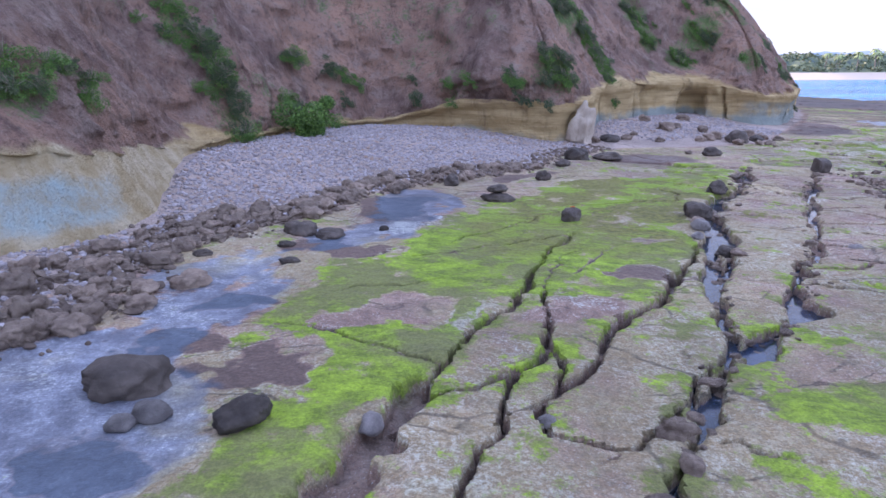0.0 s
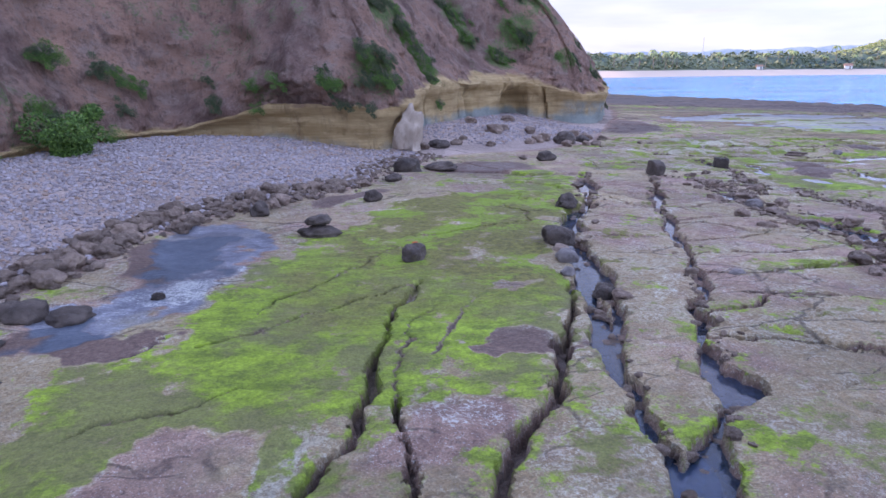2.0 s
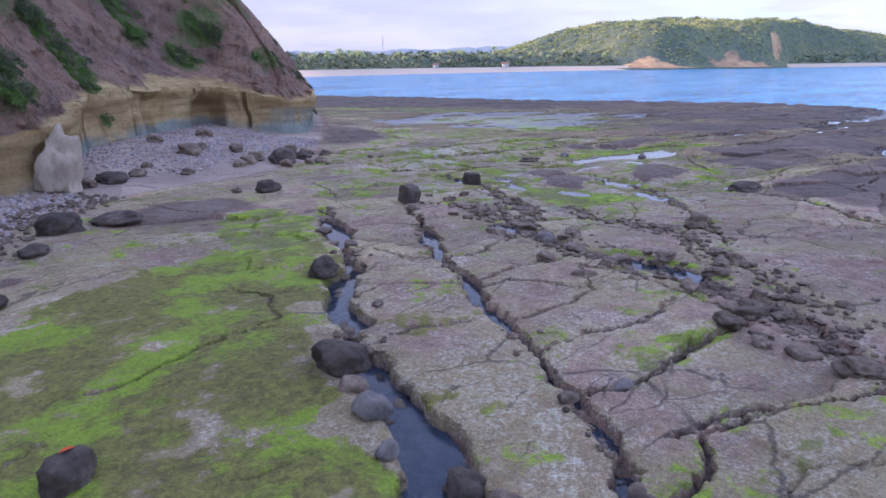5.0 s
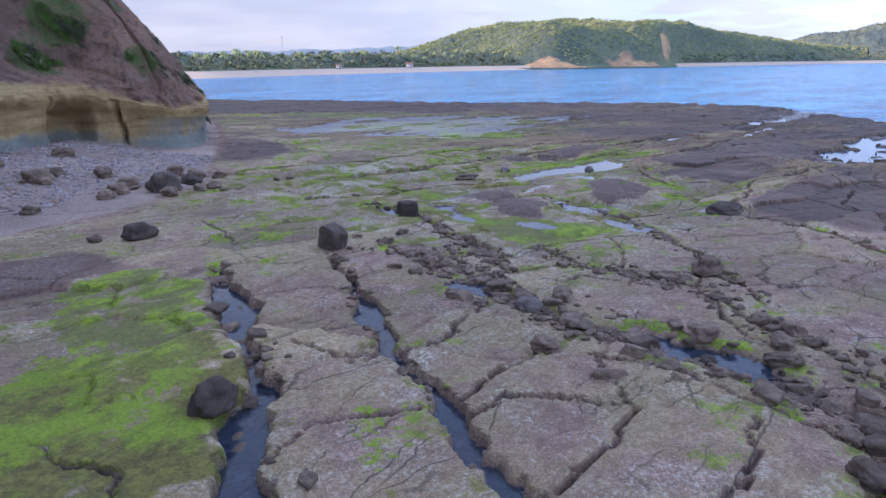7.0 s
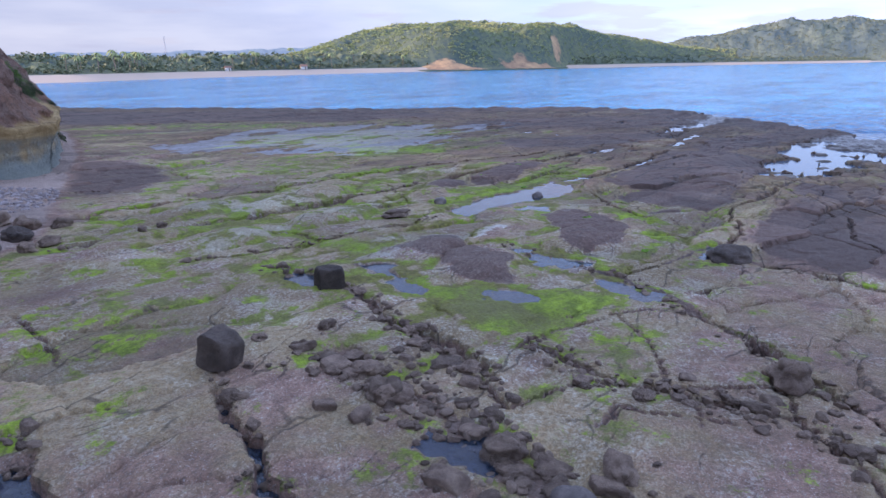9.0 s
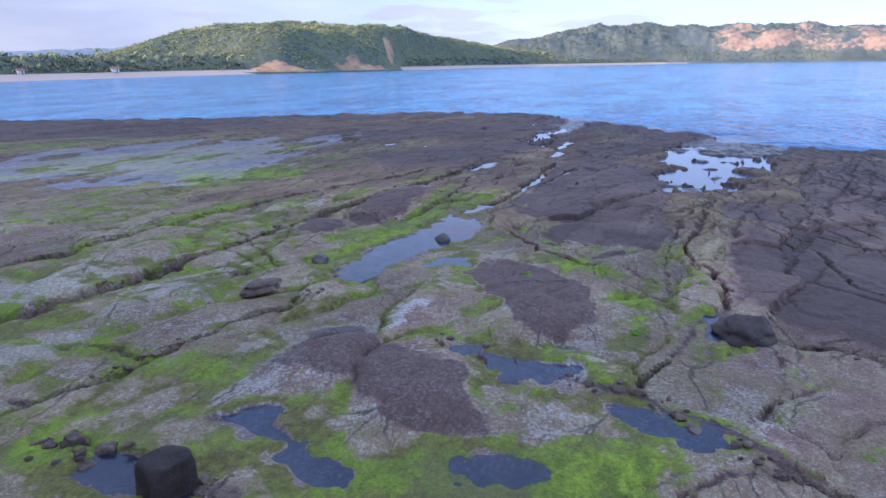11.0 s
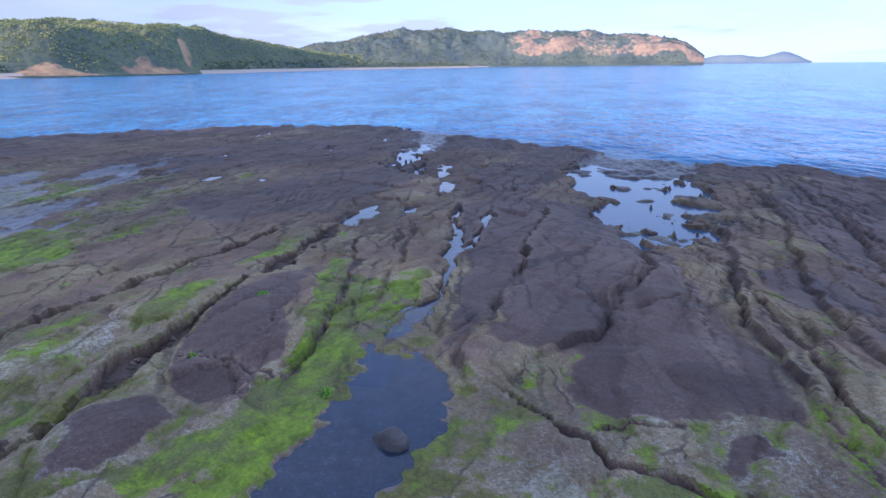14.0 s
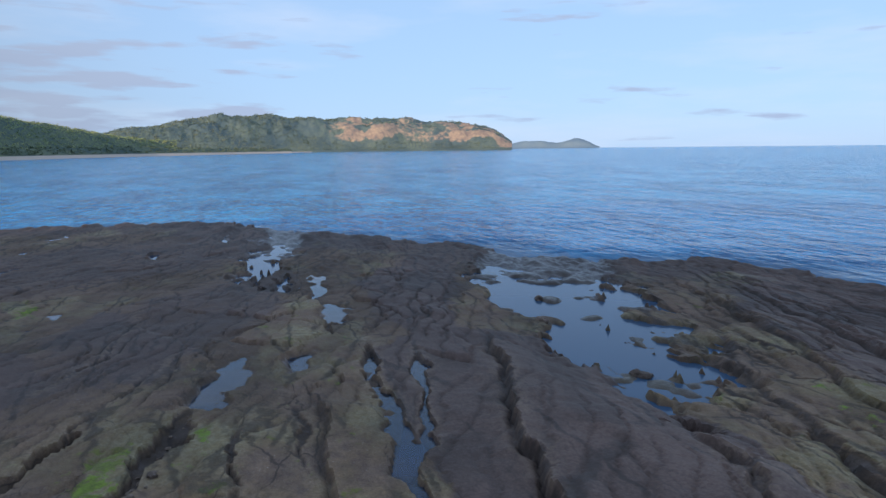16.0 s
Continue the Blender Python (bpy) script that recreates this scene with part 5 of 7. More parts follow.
patch("green", 0.8, (47.5, 48.1), (49.1, 47.0), (51.0, 45.9), (48.5, 46.5), (46.6, 47.6))
patch("green", 1, (55.7, 53.6), (56.5, 50.8), (54.2, 50.6), (53.5, 52.1))
patch("green", 0.8, (59.4, 56.1), (61.1, 53.8), (58.4, 53.5), (56.6, 54.2))
patch("green", 0.6, (46.6, 29.3), (46.6, 28.2), (44.3, 28.6), (43.0, 29.2), (43.2, 29.7), (44.6, 29.8))
patch("green", 0.7, (42.1, 34.9), (42.3, 34.4), (41.4, 34.6), (40.9, 34.2), (40.9, 35.3))
patch("green", 0.75, (42.2, 33.6), (42.0, 32.5), (41.4, 32.0), (41.3, 32.8), (41.7, 33.6))
patch("green", 0.9, (55.3, 41.1), (54.7, 40.0), (50.8, 39.7), (48.9, 39.8), (47.0, 39.8), (47.1, 40.4), (49.4, 40.6), (51.5, 40.6))
patch("green", 0.62, (52.7, 39.7), (53.3, 38.4), (52.8, 36.9), (50.6, 37.4), (48.7, 38.0), (46.9, 38.5), (47.0, 39.7), (49.3, 39.5))
patch("green", 0.85, (49.0, 45.5), (51.4, 45.3), (52.5, 44.4), (51.8, 43.7), (49.5, 44.2), (48.0, 44.8))
patch("green", 0.8, (53.4, 46.2), (54.4, 45.5), (53.3, 45.3), (52.6, 45.7))
patch("green", 0.65, (53.9, 44.4), (57.5, 43.2), (58.0, 42.0), (55.9, 42.5), (54.2, 43.6))
patch("green", 0.55, (52.3, 36.2), (53.0, 35.7), (50.4, 36.2), (49.9, 36.5))
patch("green", 0.9, (78.8, 52.3), (78.2, 50.6), (74.2, 49.4), (73.4, 50.3))
patch("green", 0.7, (58.8, 41.2), (59.6, 40.3), (57.8, 40.4), (57.7, 41.0))
patch("green", 0.6, (57.5, 43.4), (59.2, 42.6), (58.0, 42.0), (55.9, 42.2), (56.1, 43.0))
patch("green", 0.95, (27.5, 34.2), (28.5, 31.7), (29.8, 30.1), (28.1, 29.7), (26.3, 30.4), (25.7, 32.2))
patch("green", 0.6, (22.2, 35.1), (22.3, 33.9), (21.2, 33.9))


def patches(kind, x, y, soft=0.22):
    """How far each point lies in the patches of that kind."""
    out = np.zeros(x.shape)
    for strength, way in PATCHES[kind]:
        ax, ay = np.array(way).T
        near = (x > ax.min() - 2) & (x < ax.max() + 2) & (y > ay.min() - 2) & (y < ay.max() + 2)
        if near.any():
            out[near] = np.maximum(out[near], strength * smooth(-soft, soft, area(x[near], y[near], way) - 0.12))
    return out


def slab_labels(gx, gy, cut):
    """A number for every face of the near platform that tells slabs apart; -1 in joints and elsewhere."""
    cut = cut.reshape(len(gx), len(gy))
    shut = cut[:-1, :-1] | cut[1:, :-1] | cut[:-1, 1:] | cut[1:, 1:]
    i0, i1 = np.searchsorted(gx, [-6, 58])
    j0, j1 = np.searchsorted(gy, [6.5, 47])
    f = shut[i0:i1, j0:j1]
    far = 10 ** 9
    lab = np.where(f, far, np.arange(f.size).reshape(f.shape))
    for _ in range(900):
        old = lab.copy()
        for a in (lab, lab.T):
            for lo, hi in ((slice(1, None), slice(None, -1)), (slice(None, -1), slice(1, None))):
                both = (a[lo] < far) & (a[hi] < far)
                a[lo] = np.where(both, np.minimum(a[lo], a[hi]), a[lo])
        if (old == lab).all():
            break
    out = np.full(shut.shape, -1)
    out[i0:i1, j0:j1] = np.where(f, -1, lab)
    return out.ravel()


def build_ground():
    gx = axis([(-4200, 1400), (-160, 30), (-40, 4), (-16, 0.5), (-12, 0.09), (-3.5, 0.058), (13, 0.09), (60, 0.16), (92, 0.4), (122, 4), (190, 40), (400, 900), (4200, 1)])
    gy = axis([(-4200, 1400), (-160, 30), (-40, 4), (-4, 0.6), (4, 0.2), (7, 0.058), (19, 0.085), (46, 0.17), (62, 0.35), (90, 0.8), (150, 6), (190, 40), (400, 900), (4200, 1)])
    x, y = [a.ravel() for a in np.meshgrid(gx, gy, indexing="ij")]
    z, k = ground_height(x, y)
    GRID.update(x=gx, y=gy, z=z.reshape(len(gx), len(gy)))
    at = {}
    rough_edge = 0.35 * fbm(x, y, 2.2, 101, 4, 0.6)
    wx = x + 0.75 * fbm(x, y, 2.6, 103, 5, 0.6)
    wy = y + 0.75 * fbm(x, y, 2.6, 107, 5, 0.6)
    at["tone"] = 0.5 + (k["val"] - 0.5) * 0.8 * k["here"] + 0.22 * (1 - k["here"]) * fbm(x, y, 3.4, 111, 4, 0.6) + (k["val2"] - 0.5) * 0.5 * smooth(34, 48, x)
    field = smooth(-0.5, 0.6, area(wx, wy, ALGAE_FIELD) + 0.8 * rough_edge)
    mid = smooth(20, 25, x) * smooth(47, 42, x) * smooth(26, 30, y) * smooth(54, 48, y)
    slabs = 0.14 * smooth(16, 10, x) + 0.10 + 0.07 * smooth(52, 42, x) + 0.22 * mid + 0.06 * smooth(34, 44, y) * smooth(60, 45, x)
    field = field * (1 - 0.10 * blot(wx, wy, [(7.6, 26.0, 5.0, 3.6, 55, 1.0), (3.6, 20.4, 2.6, 1.6, 30, 0.8)]))
    px, py = x + 0.38 * (wx - x) + 0.10 * fbm(x, y, 0.5, 113, 3), y + 0.38 * (wy - y) + 0.10 * fbm(x, y, 0.5, 117, 3)
    algae = np.maximum(np.maximum(0.84 * field, slabs), np.maximum(blot(wx, wy, GREEN_STAINS), 0.95 * patches("green", px, py)))
    algae = algae * (1 - smooth(0.5, 1.0, blot(wx, wy, BARE) + 0.3 * rough_edge)) * (1 - smooth(60, 85, x) * 0.6)
    algae = algae - 0.75 * smooth(0.15, 0.7, k["joint"]) - k["beach"] + 0.15 * k["edge"] * smooth(23, 17, x) + 0.16 * k["edge"] * smooth(20, 24, x) * smooth(60, 50, x) + 0.34 * k["shore"] * smooth(52, 44, x) + 0.42 * k["seam_low"] - 0.15 * mid - 1.1 * k["pool"] - 0.4 * k["film"] + 0.10 * k["val"]
    near = smooth(24, 16, x)
    mx, my = 0.95 + 0.35 * near, 0.95
    dark = np.maximum(blot(x + mx * (wx - x), y + my * (wy - y), DARK_STAINS), patches("dark", px, py, 0.38))
    at["algae"] = algae - 0.7 * smooth(0.35, 0.8, np.maximum(dark, 0.8 * k["rim"]))
    # darker at the rim, and towards the sea from x 40 on
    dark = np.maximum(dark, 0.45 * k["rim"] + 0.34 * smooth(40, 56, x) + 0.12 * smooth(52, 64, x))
    halo = smooth(0.05, 0.3, dark) * smooth(0.75, 0.45, dark) * mid * smooth(-0.2, 0.5, fbm(x, y, 2.4, 109, 3))
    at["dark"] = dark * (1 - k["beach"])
    at["shine"] = np.clip(0.6 * k["pool"] + k["bay"] * 0.8, 0, 1)
    at["film"] = k["film"] * (1 - k["beach"])
    # where the painted highlight lies: beside joints, seaward of x 38
    at["edge_light"] = np.clip(k["edge"] - 1.6 * k["joint"], 0, 1) * smooth(38, 46, x)
    at["warm"] = smooth(38, 50, x) * (1 - k["beach"])
    at["olive"] = np.maximum(np.maximum(blot(x, y, OLIVE), 0.62 * mid), 0.85 * smooth(40, 46, x) * smooth(62, 54, y)) * (1 - 0.5 * patches("green", px, py))
    at["pale"] = np.maximum(np.maximum(blot(wx, wy, PALE), 0.5 * halo), np.maximum(0.34 * k["edge"] * smooth(16, 11, x), 0.14 * smooth(40, 30, x) + 0.22 * mid * (1 - k["seam_low"]))) * (1 - k["joint"]) * (1 - k["beach"])
    at["sand"] = np.maximum(np.maximum(k["beach"], 0.55 * smooth(0.2, 0.6, k["pool"])), 0.50 * smooth(0.5, 0.85, k["joint"]))
    # rock beyond x 52 is shaded down in colour towards the sea
    at["wet_shade"] = np.clip(np.maximum(np.maximum(k["slit"], 0.8 * k["ledge"]), 0.5 * k["pool"]) + k["bay"] * 0.7 + 0.30 * smooth(52, 64, x), 0, 1) * (1 - k["beach"])
    # slabs that joints close off all round are pieces of their own
    faces = grid_faces(len(gx), len(gy))
    label = slab_labels(gx, gy, (k["joint"] > 0.3) | k["seam"] | (k["beach"] > 0.3) | (k["pool"] > 0.3))
    pts = np.stack([x, y, z], -1)
    piece = np.full(len(faces), -1)
    ids, count = np.unique(label[label >= 0], return_counts=True)
    slabs_found = [q for q, c in zip(ids, count) if 60 < c < 6500]
    piece[np.isin(label, slabs_found)] = label[np.isin(label, slabs_found)]

    def cut_out(name, which):
        used, new_index = np.unique(faces[which], return_inverse=True)
        me = mesh_from(name, pts[used], new_index.reshape(-1, 4), M_ROCK)
        for key, value in at.items():
            set_attr(me, key, np.broadcast_to(value, x.shape)[used])
        me.set_sharp_from_angle(angle=radians(38))
        return new(name, me)

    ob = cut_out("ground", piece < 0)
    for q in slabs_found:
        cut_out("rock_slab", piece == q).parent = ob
    return tagged(ob, "cracked brown rock platform with bright green algae", "ground", kind="structure")


ground = build_ground()


def build_sea():
    r = [0.0] + list(np.linspace(4, 80, 50)) + list(np.geomspace(84, 4900, 40))
    n = 200
    v = [(60 + a * math.cos(t), 50 + a * math.sin(t), SEA) for a in r[1:] for t in np.linspace(0, 2 * math.pi, n, endpoint=False)]
    rings = len(r) - 1
    f = [(i * n + j, (i + 1) * n + j, (i + 1) * n + (j + 1) % n, i * n + (j + 1) % n) for i in range(rings - 1) for j in range(n)]
    v.append((60, 50, SEA))
    me = mesh_from("sea", v, f, M_SEA)
    p = np.array(v)
    d, side = line_dist(p[:, 0], p[:, 1], EDGE)
    set_attr(me, "open", smooth(-3.0, 9.0, -d * side))
    tagged(new("sea", me), "rippled blue sea water of a wide bay", "sea", kind="structure")


build_sea()


def build_water(name, way, z, material, label):
    """A flat sheet of water over one hollow; the rock's shape gives its shore."""
    pts = np.array(way)
    c = pts.mean(0)
    bm = bmesh.new()
    vs = []
    for px, py in pts:
        d = Vector((px - c[0], py - c[1]))
        q = Vector(c) + d + d.normalized() * 0.55
        vs.append(bm.verts.new((q.x, q.y, z + 0.0)))
    bm.faces.new(vs)
    bmesh.ops.triangulate(bm, faces=bm.faces)
    bm.normal_update()
    if sum(f.normal.z for f in bm.faces) < 0:
        bmesh.ops.reverse_faces(bm, faces=bm.faces)
    me = bpy.data.meshes.new(name)
    bm.to_mesh(me)
    bm.free()
    me.materials.append(material)
    ob = new(name, me)
    ob.visible_shadow = False
    return tagged(ob, label, "water", kind="structure")


for depth, level, way in HOLLOWS["tide_pool"]:
    build_water("tide_pool", way, water_level(level, way), M_POOL, "still sky-blue tide pool in the brown rock")


def joint_water(way, half, drop):
    """Water that stands in a joint, as a narrow sheet along it."""
    v, f = [], []
    for i, (px, py) in enumerate(way):
        a, b = way[max(i - 1, 0)], way[min(i + 1, len(way) - 1)]
        t = Vector((b[0] - a[0], b[1] - a[1])).normalized()
        for s in (-1, 1):
            v.append((px - t.y * s * half, py + t.x * s * half, plane(px, py) - drop))
        if i:
            k = 2 * i
            f.append((k - 2, k, k + 1, k - 1))
    me = mesh_from("joint_pool", v, f, M_POOL)
    ob = new("joint_pool", me)
    ob.visible_shadow = False
    if sum(p.normal.z for p in me.polygons) < 0:
        me.flip_normals()
    tagged(ob, "narrow strip of water in a rock joint", "water", kind="structure")


for index, half, drop in ((7, 0.75, 0.30), (8, 0.6, 0.30), (10, 0.45, 0.27), (11, 0.55, 0.29), (33, 0.5, 0.12), (32, 0.5, 0.11)):
    joint_water(JOINTS[index][2], half, drop)


# ---------------------------------------------------------------- headland cliff
def resample(pts, step):
    pts = np.array(pts, float)
    s = np.r_[0, np.cumsum(np.hypot(*np.diff(pts, axis=0).T))]
    t = np.arange(0, s[-1], step)
    return np.stack([np.interp(t, s, pts[:, 0]), np.interp(t, s, pts[:, 1])], -1)


def blur(c, sigma, step):
    n = max(1, int(3 * sigma / step))
    k = np.exp(-0.5 * (np.arange(-n, n + 1) * step / sigma) ** 2)
    k /= k.sum()
    pad = np.concatenate([np.repeat(c[:1], n, 0), c, np.repeat(c[-1:], n, 0)])
    return np.stack([np.convolve(pad[:, i], k, "valid") for i in (0, 1)], -1)


# tufts and creepers on the slope: x, y, z, radius of the patch
PLANTS = [(-8.8, 42.6, 3.7, 2.0), (-7.1, 44.7, 4.2, 1.5), (-11.3, 38.0, 3.9, 1.6), (-12.0, 38.6, 5.7, 1.6), (-12.8, 38.7, 7.3, 1.5), (-13.6, 38.6, 9.0, 1.4), (-15.0, 37.2, 8.7, 1.0), (-11.8, 23.0, 5.9, 0.5), (-12.4, 22.6, 6.4, 0.6), (-12.8, 20.0, 5.7, 0.9), (-7.4, 47.4, 6.8, 1.6), (-3.9, 48.4, 6.0, 1.1), (-0.3, 46.8, 5.2, 0.9), (4.5, 43.5, 5.5, 1.2), (3.8, 43.9, 6.6, 1.1), (7.6, 46.0, 6.5, 1.6), (8.6, 47.0, 5.8, 1.4)]
PLANTS += [(13.5, 58.6, 6.2, 1.7), (12.0, 58.0, 5.0, 1.2), (8.9, 56.0, 10.9, 2.6), (11.0, 57.5, 11.0, 2.0), (18.9, 70.6, 11.0, 1.6), (20.6, 69.8, 8.8, 1.4), (24.3, 70.0, 6.5, 1.5), (26.8, 71.0, 9.4, 1.8), (30.9, 67.5, 6.5, 1.2), (38.2, 77.4, 5.3, 1.8), (34.0, 76.0, 8.0, 2.4), (30.0, 74.0, 11.0, 2.6), (40.0, 86.0, 8.0, 2.6)]


CLIFF_STEP = 0.25
CAVE = (25.0, 67.0)                                   # a dark hollow in the sandstone
CLIFF_CURVE = resample(FOOT, CLIFF_STEP)


def build_cliff():
    base = blur(CLIFF_CURVE, 1.1, CLIFF_STEP)
    n = len(base)
    s = np.arange(n) * CLIFF_STEP
    bare = 1 - 0.85 * smooth(20, 33, base[:, 1]) * smooth(1.0, -5.5, base[:, 0])
    wall = 0.06 + bare * (1.70 + 0.75 * smooth(-6, -9, base[:, 0]) + 0.95 * smooth(-2, 7, base[:, 0]) + 0.35 * smooth(8, 15, base[:, 0]) + 0.25 * vnoise(s / 9.0, s * 0, 5) + 0.14 * vnoise(s / 2.5, s * 0, 6))
    apron = smooth(-5, -9, base[:, 0]) * smooth(37, 29, base[:, 1])
    cave = smooth(1.5, 0.5, np.hypot(base[:, 0] - CAVE[0], base[:, 1] - CAVE[1]))
    low = ground_height(base[:, 0], base[:, 1])[0] - 0.6
    rows, stone, veg, blue = [], [], [], []
    # rises beyond view, high enough to shade the platform from the sun
    heights = list(np.linspace(0, 1, 16)) + list(1 + np.geomspace(0.06, 48, 110))
    for h in heights:
        if h <= 1:
            inset, z = 0.25 * h - 0.35 * math.sin(h * math.pi) * 0.3, low + (wall + 0.6) * h
        else:
            up = h - 1
            inset = 0.25 + 0.52 * up + 0.019 * up * up
            z = low + wall + 0.6 + up
        c = blur(base, max(1.1, 0.7 * inset), CLIFF_STEP)
        t = np.gradient(c, axis=0)
        t /= np.hypot(t[:, 0], t[:, 1])[:, None]
        nx, ny = -t[:, 1], t[:, 0]
        up = max(h - 1, 0)
        gully = fbm(s, s * 0 + 0.35 * up, 7.0, 201, 4, 0.55)
        fine = fbm(s, s * 0 + 1.0 * h, 1.7, 207, 4, 0.6)
        if h <= 1:
            cracks = smooth(0.09, 0.0, np.abs(vnoise(s / 2.9 + 0.22 * h, s * 0 + 0.35 * h, 215))) * (0.12 + 0.75 * smooth(8, 12, base[:, 0]))
            push = inset + 0.10 * fine + 0.16 * fbm(s * 0.4, s * 0 + h * 3.0, 0.9, 211, 3) + cracks
            push = push + 0.30 * math.sin(min(1.0, h / 0.8) * math.pi) - 0.42 * smooth(0.72, 0.95, np.array(h))
            push = push * (1 - apron) + apron * (1.3 * h + 0.10 * fine)
            push = push + 1.6 * cave * float(smooth(0.85, 0.55, np.array(h)))
        else:
            grow = min(1, up / 1.5)
            push = inset + grow * (0.9 + 0.05 * up) * gully + grow * 0.35 * np.abs(fbm(s, s * 0 + 0.6 * up, 3.0, 209, 3)) + 0.42 * fine + 1.1 * apron
        rows.append(np.stack([c[:, 0] + nx * push, c[:, 1] + ny * push, z + 0.10 * fine * min(h, 1)], -1))
        stone.append(np.full(n, 1.0 if h <= 1 else max(0.0, 0.62 - up * 0.55)) + 0.30 * gully * (h > 0.9))
        patch = fbm(s, s * 0 + 1.3 * up, 9.0, 221, 3)
        veg.append(np.where(h > 1.2, 0.5 * smooth(0.1, 0.9, patch) + 0.35 * smooth(9, 16, np.array(up)), 0))
        # how strongly that bluish light is painted, low on the apron and the wall
        foot_tint = (0.62 + 0.5 * gully) * apron * smooth(12, 15, base[:, 1]) * smooth(23, 20.5, base[:, 1]) * float(smooth(0.2, 0.4, np.array(h)) * smooth(0.95, 0.7, np.array(h)))
        low_tint = smooth(-4, 2, base[:, 0]) * (1 - apron) * (0.95 * float(smooth(0.55, 0.18, np.array(h))) + 0.7 * smooth(27, 31, base[:, 0]) * float(smooth(0.95, 0.75, np.array(h))))
        blue.append(foot_tint + low_tint * (0.8 + 0.5 * fbm(s, s * 0 + h * 2, 6.0, 231, 2)))
    v = np.concatenate(rows)
    green = np.concatenate(veg)
    for px, py, pz, r in PLANTS:
        d = np.sqrt((v[:, 0] - px) ** 2 + (v[:, 1] - py) ** 2 + (v[:, 2] - pz) ** 2)
        green = np.maximum(green, 0.80 * smooth(2.5 * r, 0.5 * r, d))
    me = mesh_from("headland_cliff", v, grid_faces(len(heights), n)[:, ::-1], M_CLIFF)
    for name, val in (("stone", stone), ("veg", [green]), ("blue", blue)):
        set_attr(me, name, np.concatenate(val))
    set_attr(me, "apron", smooth(-5, -9, v[:, 0]) * smooth(37, 29, v[:, 1]))
    me.set_sharp_from_angle(angle=radians(42))
    ob = new("headland_cliff", me)
    tagged(ob, "reddish-brown earth headland over a yellow sandstone wall", "cliff", kind="structure")
    return np.array(rows), heights


CLIFF_ROWS, CLIFF_HEIGHTS = build_cliff()


# ---------------------------------------------------------------- far shore
LAND = {}


def bearing_terrain(name, rows, material, label, depth, seed, n_r=40, fine=1.5, sand_to=0.03, centre=(25.0, 34.0), band=(-1.0, 0.75), tall=(0.0, 1.0)):
    """Land seen across the water: rows of (bearing, distance of the shore, height in metres, bareness)."""
    r = np.array(rows, float)
    th = np.linspace(r[0, 0], r[-1, 0], fine_steps := int((r[-1, 0] - r[0, 0]) / 0.12))
    shore, top, bare = [np.interp(th, r[:, 0], r[:, i]) for i in (1, 2, 3)]
    k = np.exp(-0.5 * (np.arange(-12, 13) / 6.5) ** 2)
    k /= k.sum()
    top, shore, bare = [np.convolve(np.pad(q, 12, "edge"), k, "valid") for q in (top, shore, bare)]
    u = np.linspace(0, 1, n_r) ** 1.4
    vs, at_bare, at_sand = [], [], []
    for a in u:
        d = shore + a * depth
        x, y = centre[0] + d * np.sin(np.radians(th)), centre[1] + d * np.cos(np.radians(th))
        steep = 0.16 + 0.22 * (1 - bare)
        rise = smooth(0.0, 1.0, np.clip((a - sand_to * 0.9) / steep, 0, 1)) * np.clip(0.55 + 0.45 * (a / 0.5), 0, 1)
        rise = np.where(a > 0.75, rise * (1 - 0.5 * (a - 0.75) / 0.25), rise)
        bumps = fbm(x, y, 60.0, seed, 3) * 0.10 * top + fbm(x, y, 9.0, seed + 7, 3) * fine
        z = SEA - 0.4 + (4.2 * min(a / sand_to, 1.0) if sand_to > 0.1 else (2.0 if a > 0 else 0)) + top * rise + np.where(a > sand_to + 0.01, bumps * np.clip(rise * 1.6, 0, 1), 0)
        vs.append(np.stack([x, y, z], -1))
        up_to = band[1] + 0.30 * np.exp(-((th - tall[0]) / tall[1]) ** 2)
        at_bare.append(np.clip(bare * smooth(up_to, up_to - 0.45, rise + 0.45 * fbm(x, y, 45.0, seed + 3, 3)) * smooth(band[0], band[0] + 0.25, rise + 0.2 * fbm(x, y, 60.0, seed + 5, 3)), 0.9 * smooth(0.86, 0.97, bare), 1) * (1 if a > 0 else 0.0))
        at_sand.append(np.where(bare > 0.35, 0.0, 1.0 if a < sand_to else 0.0))
    me = mesh_from(name, np.concatenate(vs), grid_faces(len(u), len(th)), material)
    set_attr(me, "bare", np.concatenate(at_bare))
    set_attr(me, "sand", np.concatenate(at_sand))
    LAND[name] = (np.concatenate(vs), np.concatenate(at_bare), np.concatenate(at_sand), len(th))
    ob = new(name, me)
    return tagged(ob, label, "hill", kind="structure")


bearing_terrain("far_shore", [(10, 330, 7, 0), (30, 360, 8, 0), (43, 450, 9, 0), (50, 505, 10, 0), (60, 600, 10, 0), (72, 740, 8, 0), (84, 1100, 6, 0), (92, 1400, 3, 0)], M_HILL, "pale sand beach with a low belt of trees", 160, 301, 36, 2.4, 0.17)
